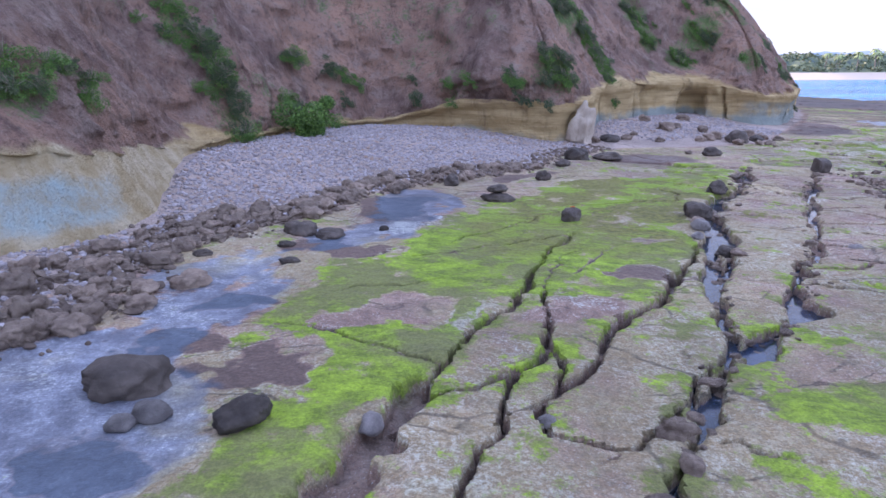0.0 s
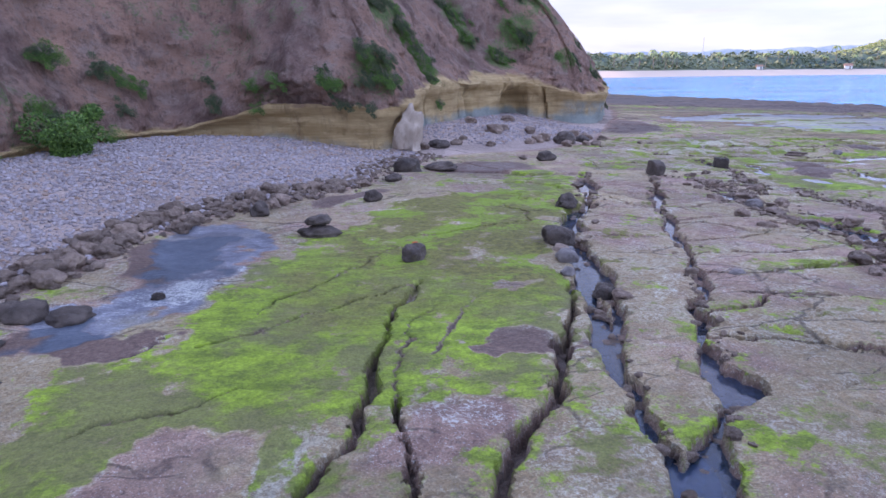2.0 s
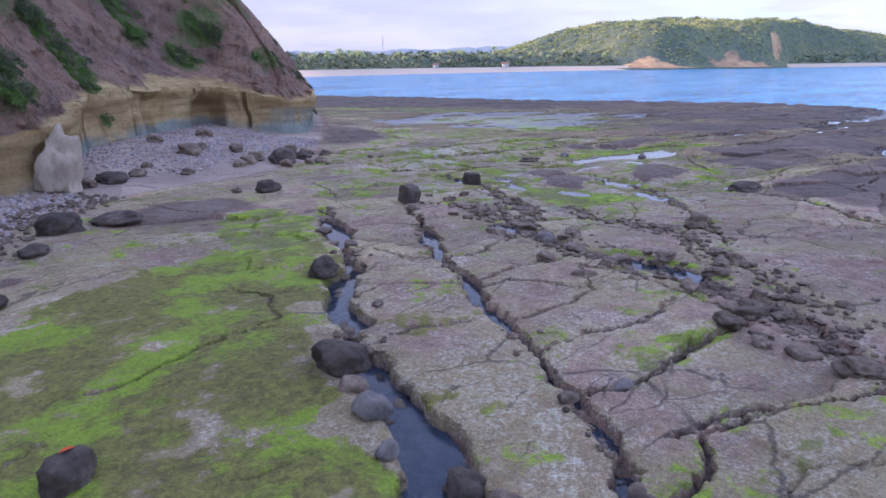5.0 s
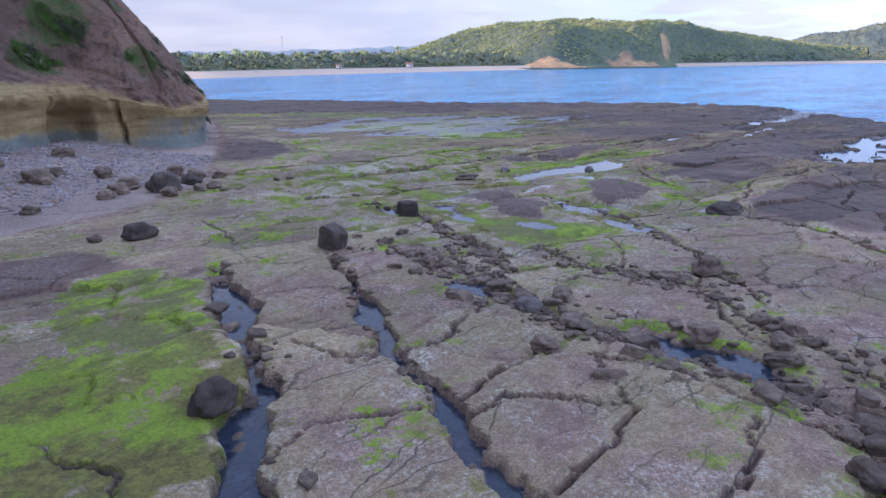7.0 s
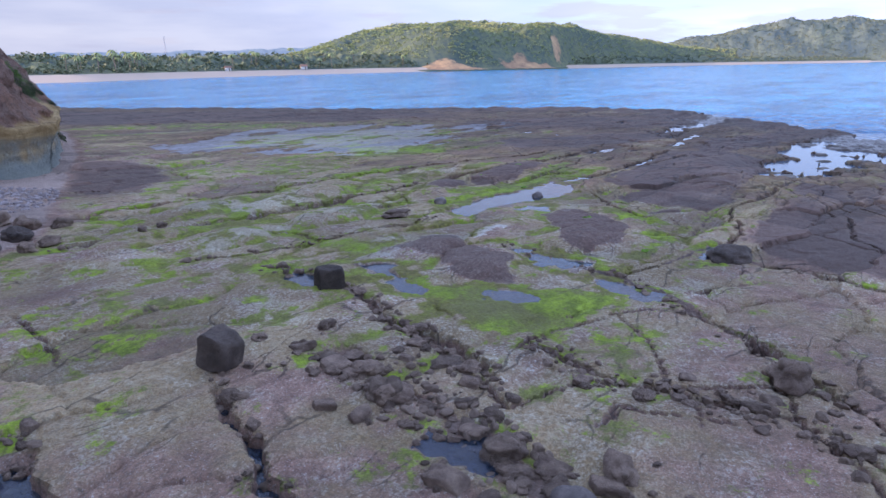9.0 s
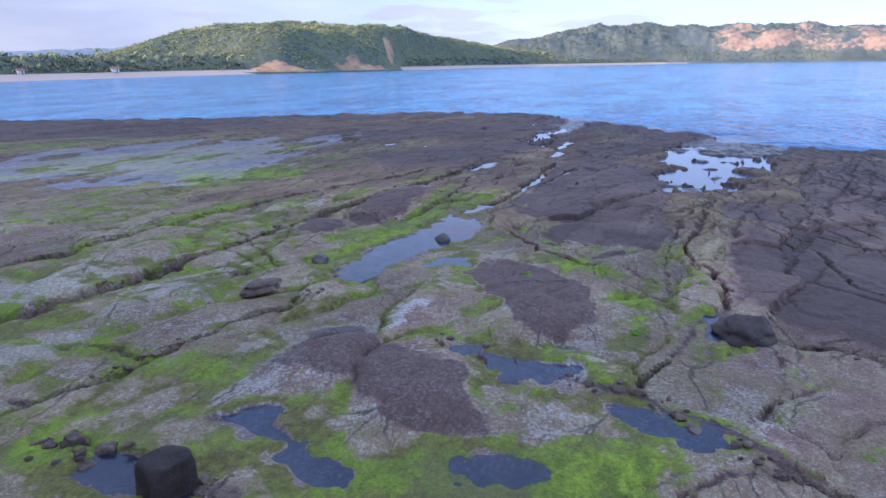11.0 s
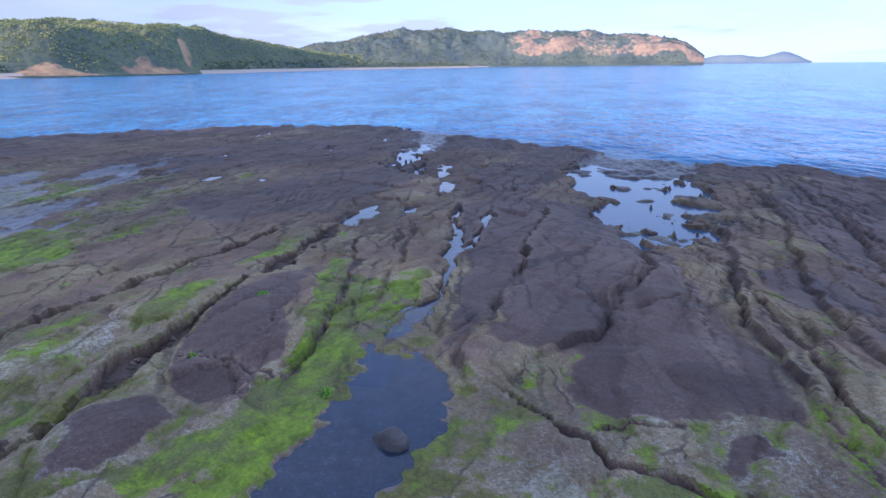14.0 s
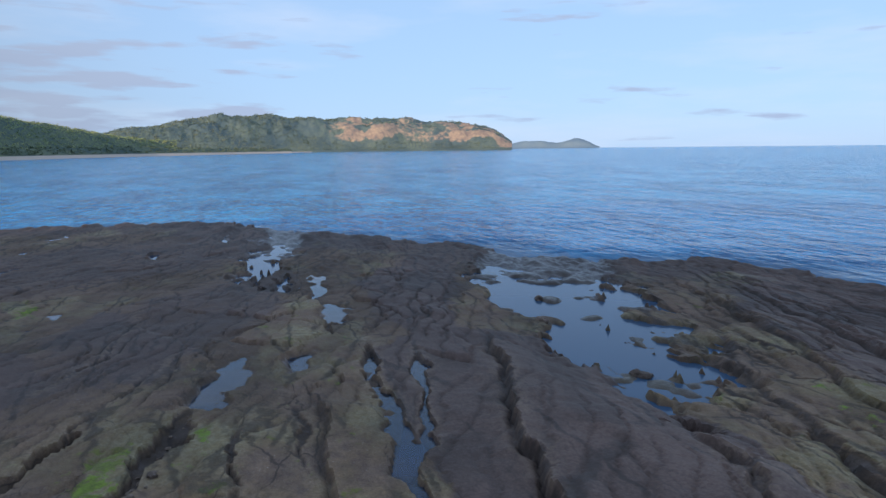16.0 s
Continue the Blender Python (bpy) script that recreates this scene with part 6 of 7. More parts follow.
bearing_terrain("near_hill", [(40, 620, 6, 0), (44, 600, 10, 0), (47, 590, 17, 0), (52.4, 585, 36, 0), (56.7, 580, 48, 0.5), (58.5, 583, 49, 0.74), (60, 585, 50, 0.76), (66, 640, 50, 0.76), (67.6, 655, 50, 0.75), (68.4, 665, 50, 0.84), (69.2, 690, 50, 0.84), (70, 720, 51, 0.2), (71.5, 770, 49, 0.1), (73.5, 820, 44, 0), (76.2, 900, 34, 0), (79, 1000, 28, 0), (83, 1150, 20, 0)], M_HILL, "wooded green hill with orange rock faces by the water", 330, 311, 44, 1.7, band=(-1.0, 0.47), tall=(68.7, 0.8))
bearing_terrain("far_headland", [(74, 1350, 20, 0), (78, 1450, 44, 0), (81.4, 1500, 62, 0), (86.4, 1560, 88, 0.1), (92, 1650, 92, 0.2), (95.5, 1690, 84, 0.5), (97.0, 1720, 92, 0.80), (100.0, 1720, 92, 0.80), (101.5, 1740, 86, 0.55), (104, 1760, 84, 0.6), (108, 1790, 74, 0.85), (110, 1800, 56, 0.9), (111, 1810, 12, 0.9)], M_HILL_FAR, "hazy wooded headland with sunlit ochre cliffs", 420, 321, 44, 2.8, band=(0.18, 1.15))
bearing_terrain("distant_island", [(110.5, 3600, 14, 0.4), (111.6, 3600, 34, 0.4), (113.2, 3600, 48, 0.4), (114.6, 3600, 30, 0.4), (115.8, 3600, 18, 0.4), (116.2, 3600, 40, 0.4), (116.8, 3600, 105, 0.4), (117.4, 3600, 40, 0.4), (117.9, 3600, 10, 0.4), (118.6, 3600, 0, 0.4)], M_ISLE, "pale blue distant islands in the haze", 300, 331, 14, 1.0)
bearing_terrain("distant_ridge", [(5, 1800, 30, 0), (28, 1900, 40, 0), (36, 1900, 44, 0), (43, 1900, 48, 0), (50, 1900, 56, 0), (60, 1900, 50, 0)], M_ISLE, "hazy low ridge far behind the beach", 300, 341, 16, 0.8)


# ---------------------------------------------------------------- boulders
def rock_mesh(name, seed, material, sx=1.0, sy=0.8, sz=0.62, rough=0.20, level=4, chips=5, square=0.0):
    """One weathered stone of about unit width, its foot at z = 0."""
    rng = random.Random(seed)
    bm = bmesh.new()
    bmesh.ops.create_icosphere(bm, subdivisions=level, radius=0.5)
    off = Vector((rng.uniform(0, 90), rng.uniform(0, 90), rng.uniform(0, 90)))
    cuts = []
    for _ in range(chips):
        d = Vector((rng.gauss(0, 1), rng.gauss(0, 1), rng.gauss(0, 0.7))).normalized()
        cuts.append((d, rng.uniform(0.34, 0.46)))
    if square:
        frame_turn = Matrix.Rotation(rng.uniform(0, 6), 3, "Z") @ Matrix.Rotation(rng.uniform(-0.25, 0.25), 3, "X")
        for d in ((1, 0, 0), (-1, 0, 0), (0, 1, 0), (0, -1, 0), (0, 0, 1)):
            cuts.append((frame_turn @ Vector(d), square * rng.uniform(0.85, 1.15)))
    for v in bm.verts:
        p = v.co.copy()
        for d, lim in cuts:
            over = p.dot(d) - lim
            if over > 0:
                p -= d * over * (0.97 if square else 0.85)
        n = p.normalized()
        p += n * rough * (0.55 * noise.noise(p * 2.6 + off) + 0.28 * noise.noise(p * 6.0 + off) + 0.12 * noise.noise(p * 14.0 + off))
        p.x, p.y, p.z = p.x * sx, p.y * sy, p.z * sz
        if p.z < -0.22 * sz:
            p.z = -0.22 * sz + (p.z + 0.22 * sz) * 0.25
        v.co = p
    low = min(v.co.z for v in bm.verts)
    for v in bm.verts:
        v.co.z -= low
    for f in bm.faces:
        f.smooth = True
    me = bpy.data.meshes.new(name)
    bm.to_mesh(me)
    bm.free()
    me.materials.append(material)
    return me


ROCKS = {
    "dark": [rock_mesh("boulder", 10 + i, M_DARK, 1.0, 0.78, 0.66, 0.26, 4) for i in range(6)],
    "flat": [rock_mesh("flat_boulder", 20 + i, M_DARK, 1.0, 0.72, 0.40, 0.28, 4) for i in range(4)],
    "block": [rock_mesh("block_boulder", 30 + i, M_DARK, 1.15, 1.0, 1.2, 0.10, 4, 4, 0.34) for i in range(3)],
    "brown": [rock_mesh("brown_rock", 40 + i, M_BROWN, 1.0, 0.82, 0.66, 0.42, 4, 7) for i in range(8)],
    "angular": [rock_mesh("broken_rock", 70 + i, M_BROWN, 1.25, 0.85, 0.62, 0.16, 3, 4, 0.31) for i in range(8)],
    "grey": [rock_mesh("grey_rock", 50 + i, M_GREY, 1.0, 0.8, 0.7, 0.18, 3, 6) for i in range(4)],
}


def stone(name, kind, pick, x, y, size, turn=0, tilt=0, sink=0.12, tall=1.0, z=None, label="", category="rock", group=""):
    ob = new(name, ROCKS[kind][pick % len(ROCKS[kind])])
    base = height_at(x, y) if z is None else z
    ob.matrix_world = pose(x, y, base - sink * size * 0.6 * tall, tilt, tilt * 0.6, turn) @ Matrix.Diagonal((size, size, size * tall, 1))
    return tagged(ob, label, category, group)


DARK = "dark smooth volcanic boulder lying on the rock platform"
# x, y, width, turn, height factor
for i, (x, y, w, turn, tall) in enumerate([(-5.6, 10.2, 1.55, 10, 0.78), (-3.2, 9.0, 0.95, 40, 1.05), (-4.8, 20.9, 1.1, 0, 0.95), (4.7, 23.4, 0.85, 30, 1.15), (0.35, 30.7, 0.95, 70, 1.1), (4.9, 32.2, 0.8, 20, 1.2), (8.0, 39.3, 1.6, 0, 0.95), (6.7, 36.6, 0.95, 20, 0.9), (8.9, 19.7, 0.85, 60, 1.0), (9.5, 23.8, 1.2, 120, 0.95), (12.5, 29.2, 0.9, 0, 1.25), (17.2, 41.8, 1.2, 0, 0.95), (22.4, 49.8, 1.9, 30, 1.0), (24.2, 50.6, 1.3, 80, 0.9), (20.3, 23.2, 0.55, 0, 0.9), (-2.1, 21.6, 0.34, 0, 1.0)]):
    stone("boulder", "dark", i, x, y, w, turn, 4 * (i % 3), 0.12, tall, None, DARK, "boulder", "dark boulders")
for i, (x, y, w, turn) in enumerate([(-3.8, 20.6, 1.0, 20), (2.2, 26.9, 1.4, 0), (10.0, 39.6, 1.7, 160), (35.7, 27.5, 1.9, -20), (12.2, 48.2, 1.7, 15), (-4.4, 17.4, 0.6, 10), (-4.9, 19.2, 0.55, 30), (-7.1, 18.2, 0.6, 0)]):
    stone("flat_boulder", "flat", i, x, y, w, turn, 3, 0.10, 1.0, None, "low dark boulder with a flattened top", "boulder", "dark boulders")
stone("boulder", "dark", 2, 2.25, 27.0, 0.95, 30, 0, 0.05, 0.7, height_at(2.2, 26.9) + 0.36, "dark rounded stone resting on a flat boulder", "boulder", "dark boulders")
stone("low_rock", "brown", 3, 35.3, 41.2, 1.35, -15, 0, 0.15, 0.42, None, "low brown weathered rock ridge on green platform", "rock", "brown rocks")
for x, y, w, turn, pick in ((26.2, 37.3, 1.0, 20, 0), (20.9, 35.8, 1.05, 50, 1)):
    stone("block_boulder", "block", pick, x, y, w, turn, 5, 0.10, 1.0, None, "angular black boulder standing beside a tide pool", "boulder", "dark boulders")
for i, (x, y, w) in enumerate([(-4.7, 9.2, 0.62), (-5.05, 8.9, 0.45), (-1.2, 9.1, 0.55), (9.0, 22.1, 0.75), (4.3, 9.6, 0.38), (13.1, 19.8, 0.55), (42.8, 37.6, 0.85), (38.3, 40.7, 0.65), (20.3, 27.6, 0.7), (1.65, 9.2, 0.34), (8.5, 21.0, 0.45)]):
    stone("grey_rock", "grey", i, x, y, w, 37 * i, 0, 0.08, 1.0, None, "rounded greyish-brown stone on the platform", "rock", "grey stones")
for i, (x, y, w, turn) in enumerate([(-6.5, 15.6, 0.85, 0), (-7.0, 14.0, 0.7, 50), (18.4, 26.0, 0.7, 10), (26.2, 25.2, 1.1, 0), (27.5, 47.5, 0.6, 0), (24.6, 49.2, 0.8, 0), (16.0, 42.4, 0.5, 0), (18.0, 53.4, 1.3, 0), (21.3, 53.9, 1.1, 40), (21.9, 60.3, 1.2, 0), (17.5, 57.6, 1.1, 70), (16.0, 48.4, 0.7, 0), (21.2, 51.0, 1.2, 20), (23.3, 51.6, 1.3, 130), (25.3, 52.2, 1.1, 60), (20.2, 50.2, 1.0, 20), (19.4, 49.4, 0.8, 0), (22.0, 48.6, 0.9, 75), (23.6, 48.8, 0.7, 10), (26.2, 51.2, 0.8, 0), (24.9, 53.4, 1.2, 30), (13.6, 48.8, 0.9, 0), (11.0, 47.6, 0.8, 60), (19.2, 54.6, 0.9, 0), (14.6, 50.4, 0.6, 0), (28.4, 47.9, 0.45, 0), (26.9, 47.0, 0.4, 0), (3.6, 8.9, 0.62, 0), (1.8, 9.9, 0.28, 0), (62.5, 27.9, 0.7, 0), (60.6, 27.4, 0.8, 30), (71.7, 26.2, 0.5, 0), (67.4, 27.9, 0.6, 0)]):
    stone("brown_rock", "brown", i, x, y, w, turn, 3 * (i % 4), 0.12, 1.0, None, "rough brown weathered rock on the platform", "rock", "brown rocks")

ROCKS["pale"] = [rock_mesh("pale_rock", 61, M_PALE, 0.9, 0.75, 1.25, 0.42, 4, 9, 0.34)]
stone("rock_buttress", "pale", 0, 9.6, 46.9, 2.2, 20, 8, 0.1, 1.35, None, "pale pinkish weathered rock leaning on the sandstone wall", "rock")

# the row of rough rocks at the foot of the beach
rng = random.Random(7)
row_line = resample(ROW[1:12], 0.30)
count = 0
for i, (px, py) in enumerate(row_line):
    a = row_line[min(i + 1, len(row_line) - 1)] - row_line[max(i - 1, 0)]
    a = a / max(np.hypot(*a), 1e-6)
    wide = 2.6 if py < 22 else (1.6 if py < 36 else 1.0)
    for _ in range(3 if py < 30 else 2):
        if count >= 290:
            break
        off = rng.uniform(-0.25, 1.0) * wide
        x, y = px - a[1] * off + rng.uniform(-0.2, 0.2), py + a[0] * off + rng.uniform(-0.2, 0.2)
        size = rng.choice((0.34, 0.42, 0.5, 0.6, 0.7, 0.85)) * (1.0 if py < 36 else 0.85)
        stone("shore_rock", "brown", rng.randrange(8), x, y, size, rng.uniform(0, 360), rng.uniform(-12, 12), 0.15, rng.uniform(0.8, 1.15), None, "rough pitted brown rock in the row along the beach", "rock", "rocks along the beach")
        count += 1



def build_rubble(name, label, ways, low, high, sides, material, seed):
    """Small broken stones along lines in plan (way, how many, reach to either side), too many to count."""
    rng = np.random.RandomState(seed)
    xs, ys = [], []
    for way, n, near_side, far_side in ways:
        line = resample(way, 0.05)
        run = np.gradient(line, axis=0)
        run /= np.hypot(run[:, 0], run[:, 1])[:, None]
        pick = rng.randint(0, len(line), n)
        off = near_side + (far_side - near_side) * (rng.rand(n) + rng.rand(n)) / 2
        xs.append(line[pick, 0] - run[pick, 1] * off)
        ys.append(line[pick, 1] + run[pick, 0] * off)
    xs, ys = np.concatenate(xs), np.concatenate(ys)
    bm = bmesh.new()
    bmesh.ops.create_icosphere(bm, subdivisions=2, radius=1.0)
    ball = np.array([v.co for v in bm.verts])
    tri = np.array([[v.index for v in f.verts] for f in bm.faces])
    bm.free()
    verts, faces = [], []
    for i, (x, y) in enumerate(zip(xs, ys)):
        z = height_at(x, y)
        size = low + (high - low) * rng.rand() ** 2.0
        p = ball * (1 + rng.uniform(-0.14, 0.14, (len(ball), 1)))
        for _ in range(sides):
            d = rng.normal(0, 1, 3)
            d /= np.linalg.norm(d)
            p = p - np.maximum(p @ d - rng.uniform(0.45, 0.7), 0)[:, None] * d * 0.95
        p = p * size * np.array([1, rng.uniform(0.6, 1), rng.uniform(0.4, 0.8)])
        a = rng.uniform(0, 6.28)
        verts.append(np.stack([p[:, 0] * math.cos(a) - p[:, 1] * math.sin(a) + x, p[:, 0] * math.sin(a) + p[:, 1] * math.cos(a) + y, p[:, 2] + z + 0.22 * size], -1))
        faces.append(tri + len(ball) * i)
    me = mesh_from(name, np.concatenate(verts), np.concatenate(faces), material, False)
    tagged(new(name, me), label, "rubble", kind="stuff")


build_rubble("shore_rubble", "small broken brown stones between the beach rocks", [(ROW[1:6], 700, -1.2, 3.0), (ROW[5:13], 800, -0.8, 2.0)], 0.07, 0.23, 4, M_BROWN, 8)
build_rubble("joint_rubble", "small broken brown stones in the joints and the rubble belt", [(JOINTS[20][2], 700, -1.1, 1.1), (JOINTS[62][2], 260, -0.7, 0.7), (JOINTS[7][2], 120, -0.4, 0.4), (JOINTS[8][2], 70, -0.3, 0.3), (JOINTS[10][2], 90, -0.3, 0.3), (JOINTS[11][2], 60, -0.3, 0.3), (JOINTS[21][2], 90, -0.5, 0.5), (JOINTS[28][2], 120, -0.5, 0.5), (JOINTS[22][2], 110, -0.4, 0.4), (JOINTS[23][2], 90, -0.5, 0.5), (JOINTS[26][2], 160, -0.35, 0.35), (JOINTS[25][2], 60, -0.3, 0.3)], 0.04, 0.17, 5, M_BROWN, 18)

# broken rock in the joints and along the rubble belt
for index, n, spread, lo, hi in ((20, 200, 1.5, 0.16, 0.95), (62, 46, 0.9, 0.14, 0.6), (7, 84, 0.55, 0.16, 0.75), (8, 52, 0.36, 0.14, 0.6), (10, 56, 0.32, 0.14, 0.5), (11, 40, 0.34, 0.14, 0.45), (21, 22, 0.5, 0.15, 0.5), (26, 26, 0.35, 0.12, 0.4), (28, 22, 0.5, 0.15, 0.5), (22, 20, 0.35, 0.12, 0.35)):
    line = resample(JOINTS[index][2], 0.1)
    for _ in range(n):
        px, py = line[rng.randrange(len(line))]
        x, y = px + rng.gauss(0, spread * 0.5), py + rng.gauss(0, spread * 0.5)
        size = lo + (hi - lo) * rng.random() ** 2.2
        belt = index in (20, 62)
        stone("broken_rock" if belt else "rubble_stone", rng.choice(("angular", "angular", "brown")), rng.randrange(8), x, y, size, rng.uniform(0, 360), rng.uniform(-14, 14), 0.2, rng.uniform(0.6, 1.0), None, "angular brown block in a belt of broken rock" if belt else "broken brown stone lying in a rock joint", "rock", "belt of broken rock" if belt else "rubble in the joints")


# ---------------------------------------------------------------- pebbles of the beach
def build_pebbles():
    rng = np.random.RandomState(3)
    xs, ys = rng.uniform(-16, 36, 110000), rng.uniform(8, 72, 110000)
    d, side = line_dist(xs, ys, ROW)
    inland = d * side
    d2, side2 = line_dist(xs, ys, FOOT)
    free = (inland > 0.2) & ((d2 * side2) < 0.2)
    sandy = (xs > 10) & (fbm(xs, ys, 6.0, 401, 2) + 0.12 * (inland - 6) < 0.15)
    free &= ~sandy & (rng.rand(len(xs)) < np.where(xs > 10, 0.55, 1.0))
    xs, ys = xs[free][:22000], ys[free][:22000]
    zs = ground_height(xs, ys)[0]
    t = (1 + 5 ** 0.5) / 2
    ico = np.array([(-1, t, 0), (1, t, 0), (-1, -t, 0), (1, -t, 0), (0, -1, t), (0, 1, t), (0, -1, -t), (0, 1, -t), (t, 0, -1), (t, 0, 1), (-t, 0, -1), (-t, 0, 1)]) / 1.9
    tri = np.array([(0, 11, 5), (0, 5, 1), (0, 1, 7), (0, 7, 10), (0, 10, 11), (1, 5, 9), (5, 11, 4), (11, 10, 2), (10, 7, 6), (7, 1, 8), (3, 9, 4), (3, 4, 2), (3, 2, 6), (3, 6, 8), (3, 8, 9), (4, 9, 5), (2, 4, 11), (6, 2, 10), (8, 6, 7), (9, 8, 1)])
    verts, faces = [], []
    for i, (x, y, z) in enumerate(zip(xs, ys, zs)):
        size = 0.048 + 0.10 * rng.rand() ** 2.4
        a = rng.uniform(0, 6.28)
        p = ico * (1 + rng.uniform(-0.22, 0.22, (12, 1))) * size * np.array([1.0, rng.uniform(0.6, 1), rng.uniform(0.45, 0.8)])
        q = np.stack([p[:, 0] * math.cos(a) - p[:, 1] * math.sin(a) + x, p[:, 0] * math.sin(a) + p[:, 1] * math.cos(a) + y, p[:, 2] + z + 0.2 * size], -1)
        verts.append(q)
        faces.append(tri + 12 * i)
    me = mesh_from("beach_pebbles", np.concatenate(verts), np.concatenate(faces), M_PEBBLE, False)
    tagged(new("beach_pebbles", me), "pale mauve-grey pebbles heaped along the cliff foot", "pebbles", kind="stuff")


build_pebbles()


# ---------------------------------------------------------------- plants on the slope
def leaf_mesh(name, seed, n, flat, leaf, material):
    """A crown of small folded leaves, denser outside, with gaps and an uneven outline."""
    rng = np.random.RandomState(seed)
    lobes = rng.normal(0, 0.42, (9, 3)) * np.array([1, 1, flat])
    size = rng.uniform(0.2, 0.5, 9)
    v, f = [], []
    for i in range(n):
        k = rng.randint(9)
        d = rng.normal(0, 1, 3)
        d /= np.linalg.norm(d)
        c = lobes[k] + d * size[k] * rng.uniform(0.55, 1.05) * np.array([1, 1, flat])
        c[2] = abs(c[2]) + 0.02
        a = rng.normal(0, 1, 3) + d * 0.5
        a /= np.linalg.norm(a)
        b = np.cross(a, rng.normal(0, 1, 3))
        b /= np.linalg.norm(b)
        s = leaf * rng.uniform(0.6, 1.3)
        h = np.cross(a, b) * 0.25
        v += [c - a * s, c + b * s * 0.45 + h * s, c + a * s, c - b * s * 0.45 + h * s]
        f += [(4 * i, 4 * i + 1, 4 * i + 2), (4 * i, 4 * i + 2, 4 * i + 3)]
    return mesh_from(name, np.array(v), np.array(f), material, False)


def stem_mesh(name, seed, n, reach, material):
    rng = random.Random(seed)
    bm = bmesh.new()
    for _ in range(n):
        a, lean = rng.uniform(0, 6.28), rng.uniform(0.2, 0.9)
        tip = Vector((math.cos(a) * lean, math.sin(a) * lean, rng.uniform(0.3, 0.9))) * reach
        mid = tip * 0.5 + Vector((rng.uniform(-0.1, 0.1), rng.uniform(-0.1, 0.1), 0.05)) * reach
        rings = []
        for p, r in ((Vector((0, 0, -0.1)), 0.028), (mid, 0.018), (tip, 0.006)):
            rings.append([bm.verts.new(p + Vector((math.cos(q) * r, math.sin(q) * r, 0))) for q in (0, 2.1, 4.2)])
        for lo, hi in zip(rings[:-1], rings[1:]):
            for j in range(3):
                bm.faces.new((lo[j], lo[(j + 1) % 3], hi[(j + 1) % 3], hi[j]))
    me = bpy.data.meshes.new(name)
    bm.to_mesh(me)
    bm.free()
    me.materials.append(material)
    return me


CLIFF_FLAT = CLIFF_ROWS.reshape(-1, 3)


def on_cliff(p):
    i = int(np.argmin(((CLIFF_FLAT - np.array(p)) ** 2).sum(1)))
    return Vector(CLIFF_FLAT[i]) + Vector((0.12, -0.14, 0.02))


def plant(seed, flat, n, leaf, name, label, category, group):
    ob = new(name)
    tagged(ob, label, category, group)
    crown = new("foliage", leaf_mesh("foliage", seed, n, flat, leaf, M_LEAF if seed % 2 else M_SCRUB))
    stems = new("stem", stem_mesh("stem", seed, 14, 0.8, M_DRY))
    crown.parent = stems.parent = ob
    return ob


def shrub_kinds():
    out = [plant(601 + i, 0.30, 1900, 0.05, "creeper_tuft", "low green creeper hanging on the earth slope", "plant", "creepers on the slope") for i in range(4)]
    return out, plant(623, 0.85, 5000, 0.05, "shrub", "bright green leafy shrub at the foot of the slope", "shrub", "shrubs")


rng = random.Random(12)
tufts, bush = shrub_kinds()
used = set()


def set_plant(proto, where, size, lean):
    turn = Vector(lean).to_track_quat("Z", "Y").to_matrix().to_4x4()
    m = Matrix.Translation(where) @ turn @ pose(0, 0, 0, 0, 0, rng.uniform(0, 360)) @ Matrix.Scale(size, 4)
    if proto.name in used:
        ob = copy_thing(proto, m)
        ob.scale = (size, size, size)
    else:
        used.add(proto.name)
        proto.matrix_world = m
    return proto


set_plant(bush, on_cliff((-8.4, 42.4, 3.4)) + Vector((0.9, -0.9, -0.2)), 2.2, (0.2, -0.2, 1))
for px, py, pz, r in PLANTS[1:]:
    for _ in range(max(3, int(r * 7))):
        run = rng.gauss(0, 0.75) * r
        q = on_cliff((px + 0.5 * run + rng.gauss(0, 0.4) * r, py + 0.3 * run + rng.gauss(0, 0.4) * r, pz - 0.8 * run + rng.gauss(0, 0.3) * r))
        set_plant(tufts[rng.randrange(4)], q, rng.uniform(0.30, 0.9) * min(1.2, 0.45 + 0.42 * r), (0.5 + rng.uniform(-0.3, 0.3), -0.6, 0.6))


# ---------------------------------------------------------------- woods, palms and huts across the bay
def build_woods(name, spots, size, leaves, material, label, seed):
    """Far trees, too many to count: each a clump of leaf sprays over a short stem."""
    rng = np.random.RandomState(seed)
    v, f, n = [], [], 0
    for x, y, z in spots:
        s = size * rng.uniform(0.6, 1.4)
        for _ in range(leaves):
            c = np.array([x, y, z + 0.35 * s]) + rng.normal(0, 0.34, 3) * s * np.array([1.2, 1.2, 0.5])
            a = rng.normal(0, 1, 3) * np.array([1, 1, 0.4])
            a /= np.linalg.norm(a)
            b = np.cross(a, rng.normal(0, 1, 3))
            b /= np.linalg.norm(b)
            w = s * rng.uniform(0.15, 0.30)
            v += [c - a * w, c + b * w * 0.7, c + a * w, c - b * w * 0.7]
            f += [(n, n + 1, n + 2), (n, n + 2, n + 3)]
            n += 4
    me = mesh_from(name, np.array(v), np.array(f), material, False)
    tagged(new(name, me), label, "woods", kind="stuff")


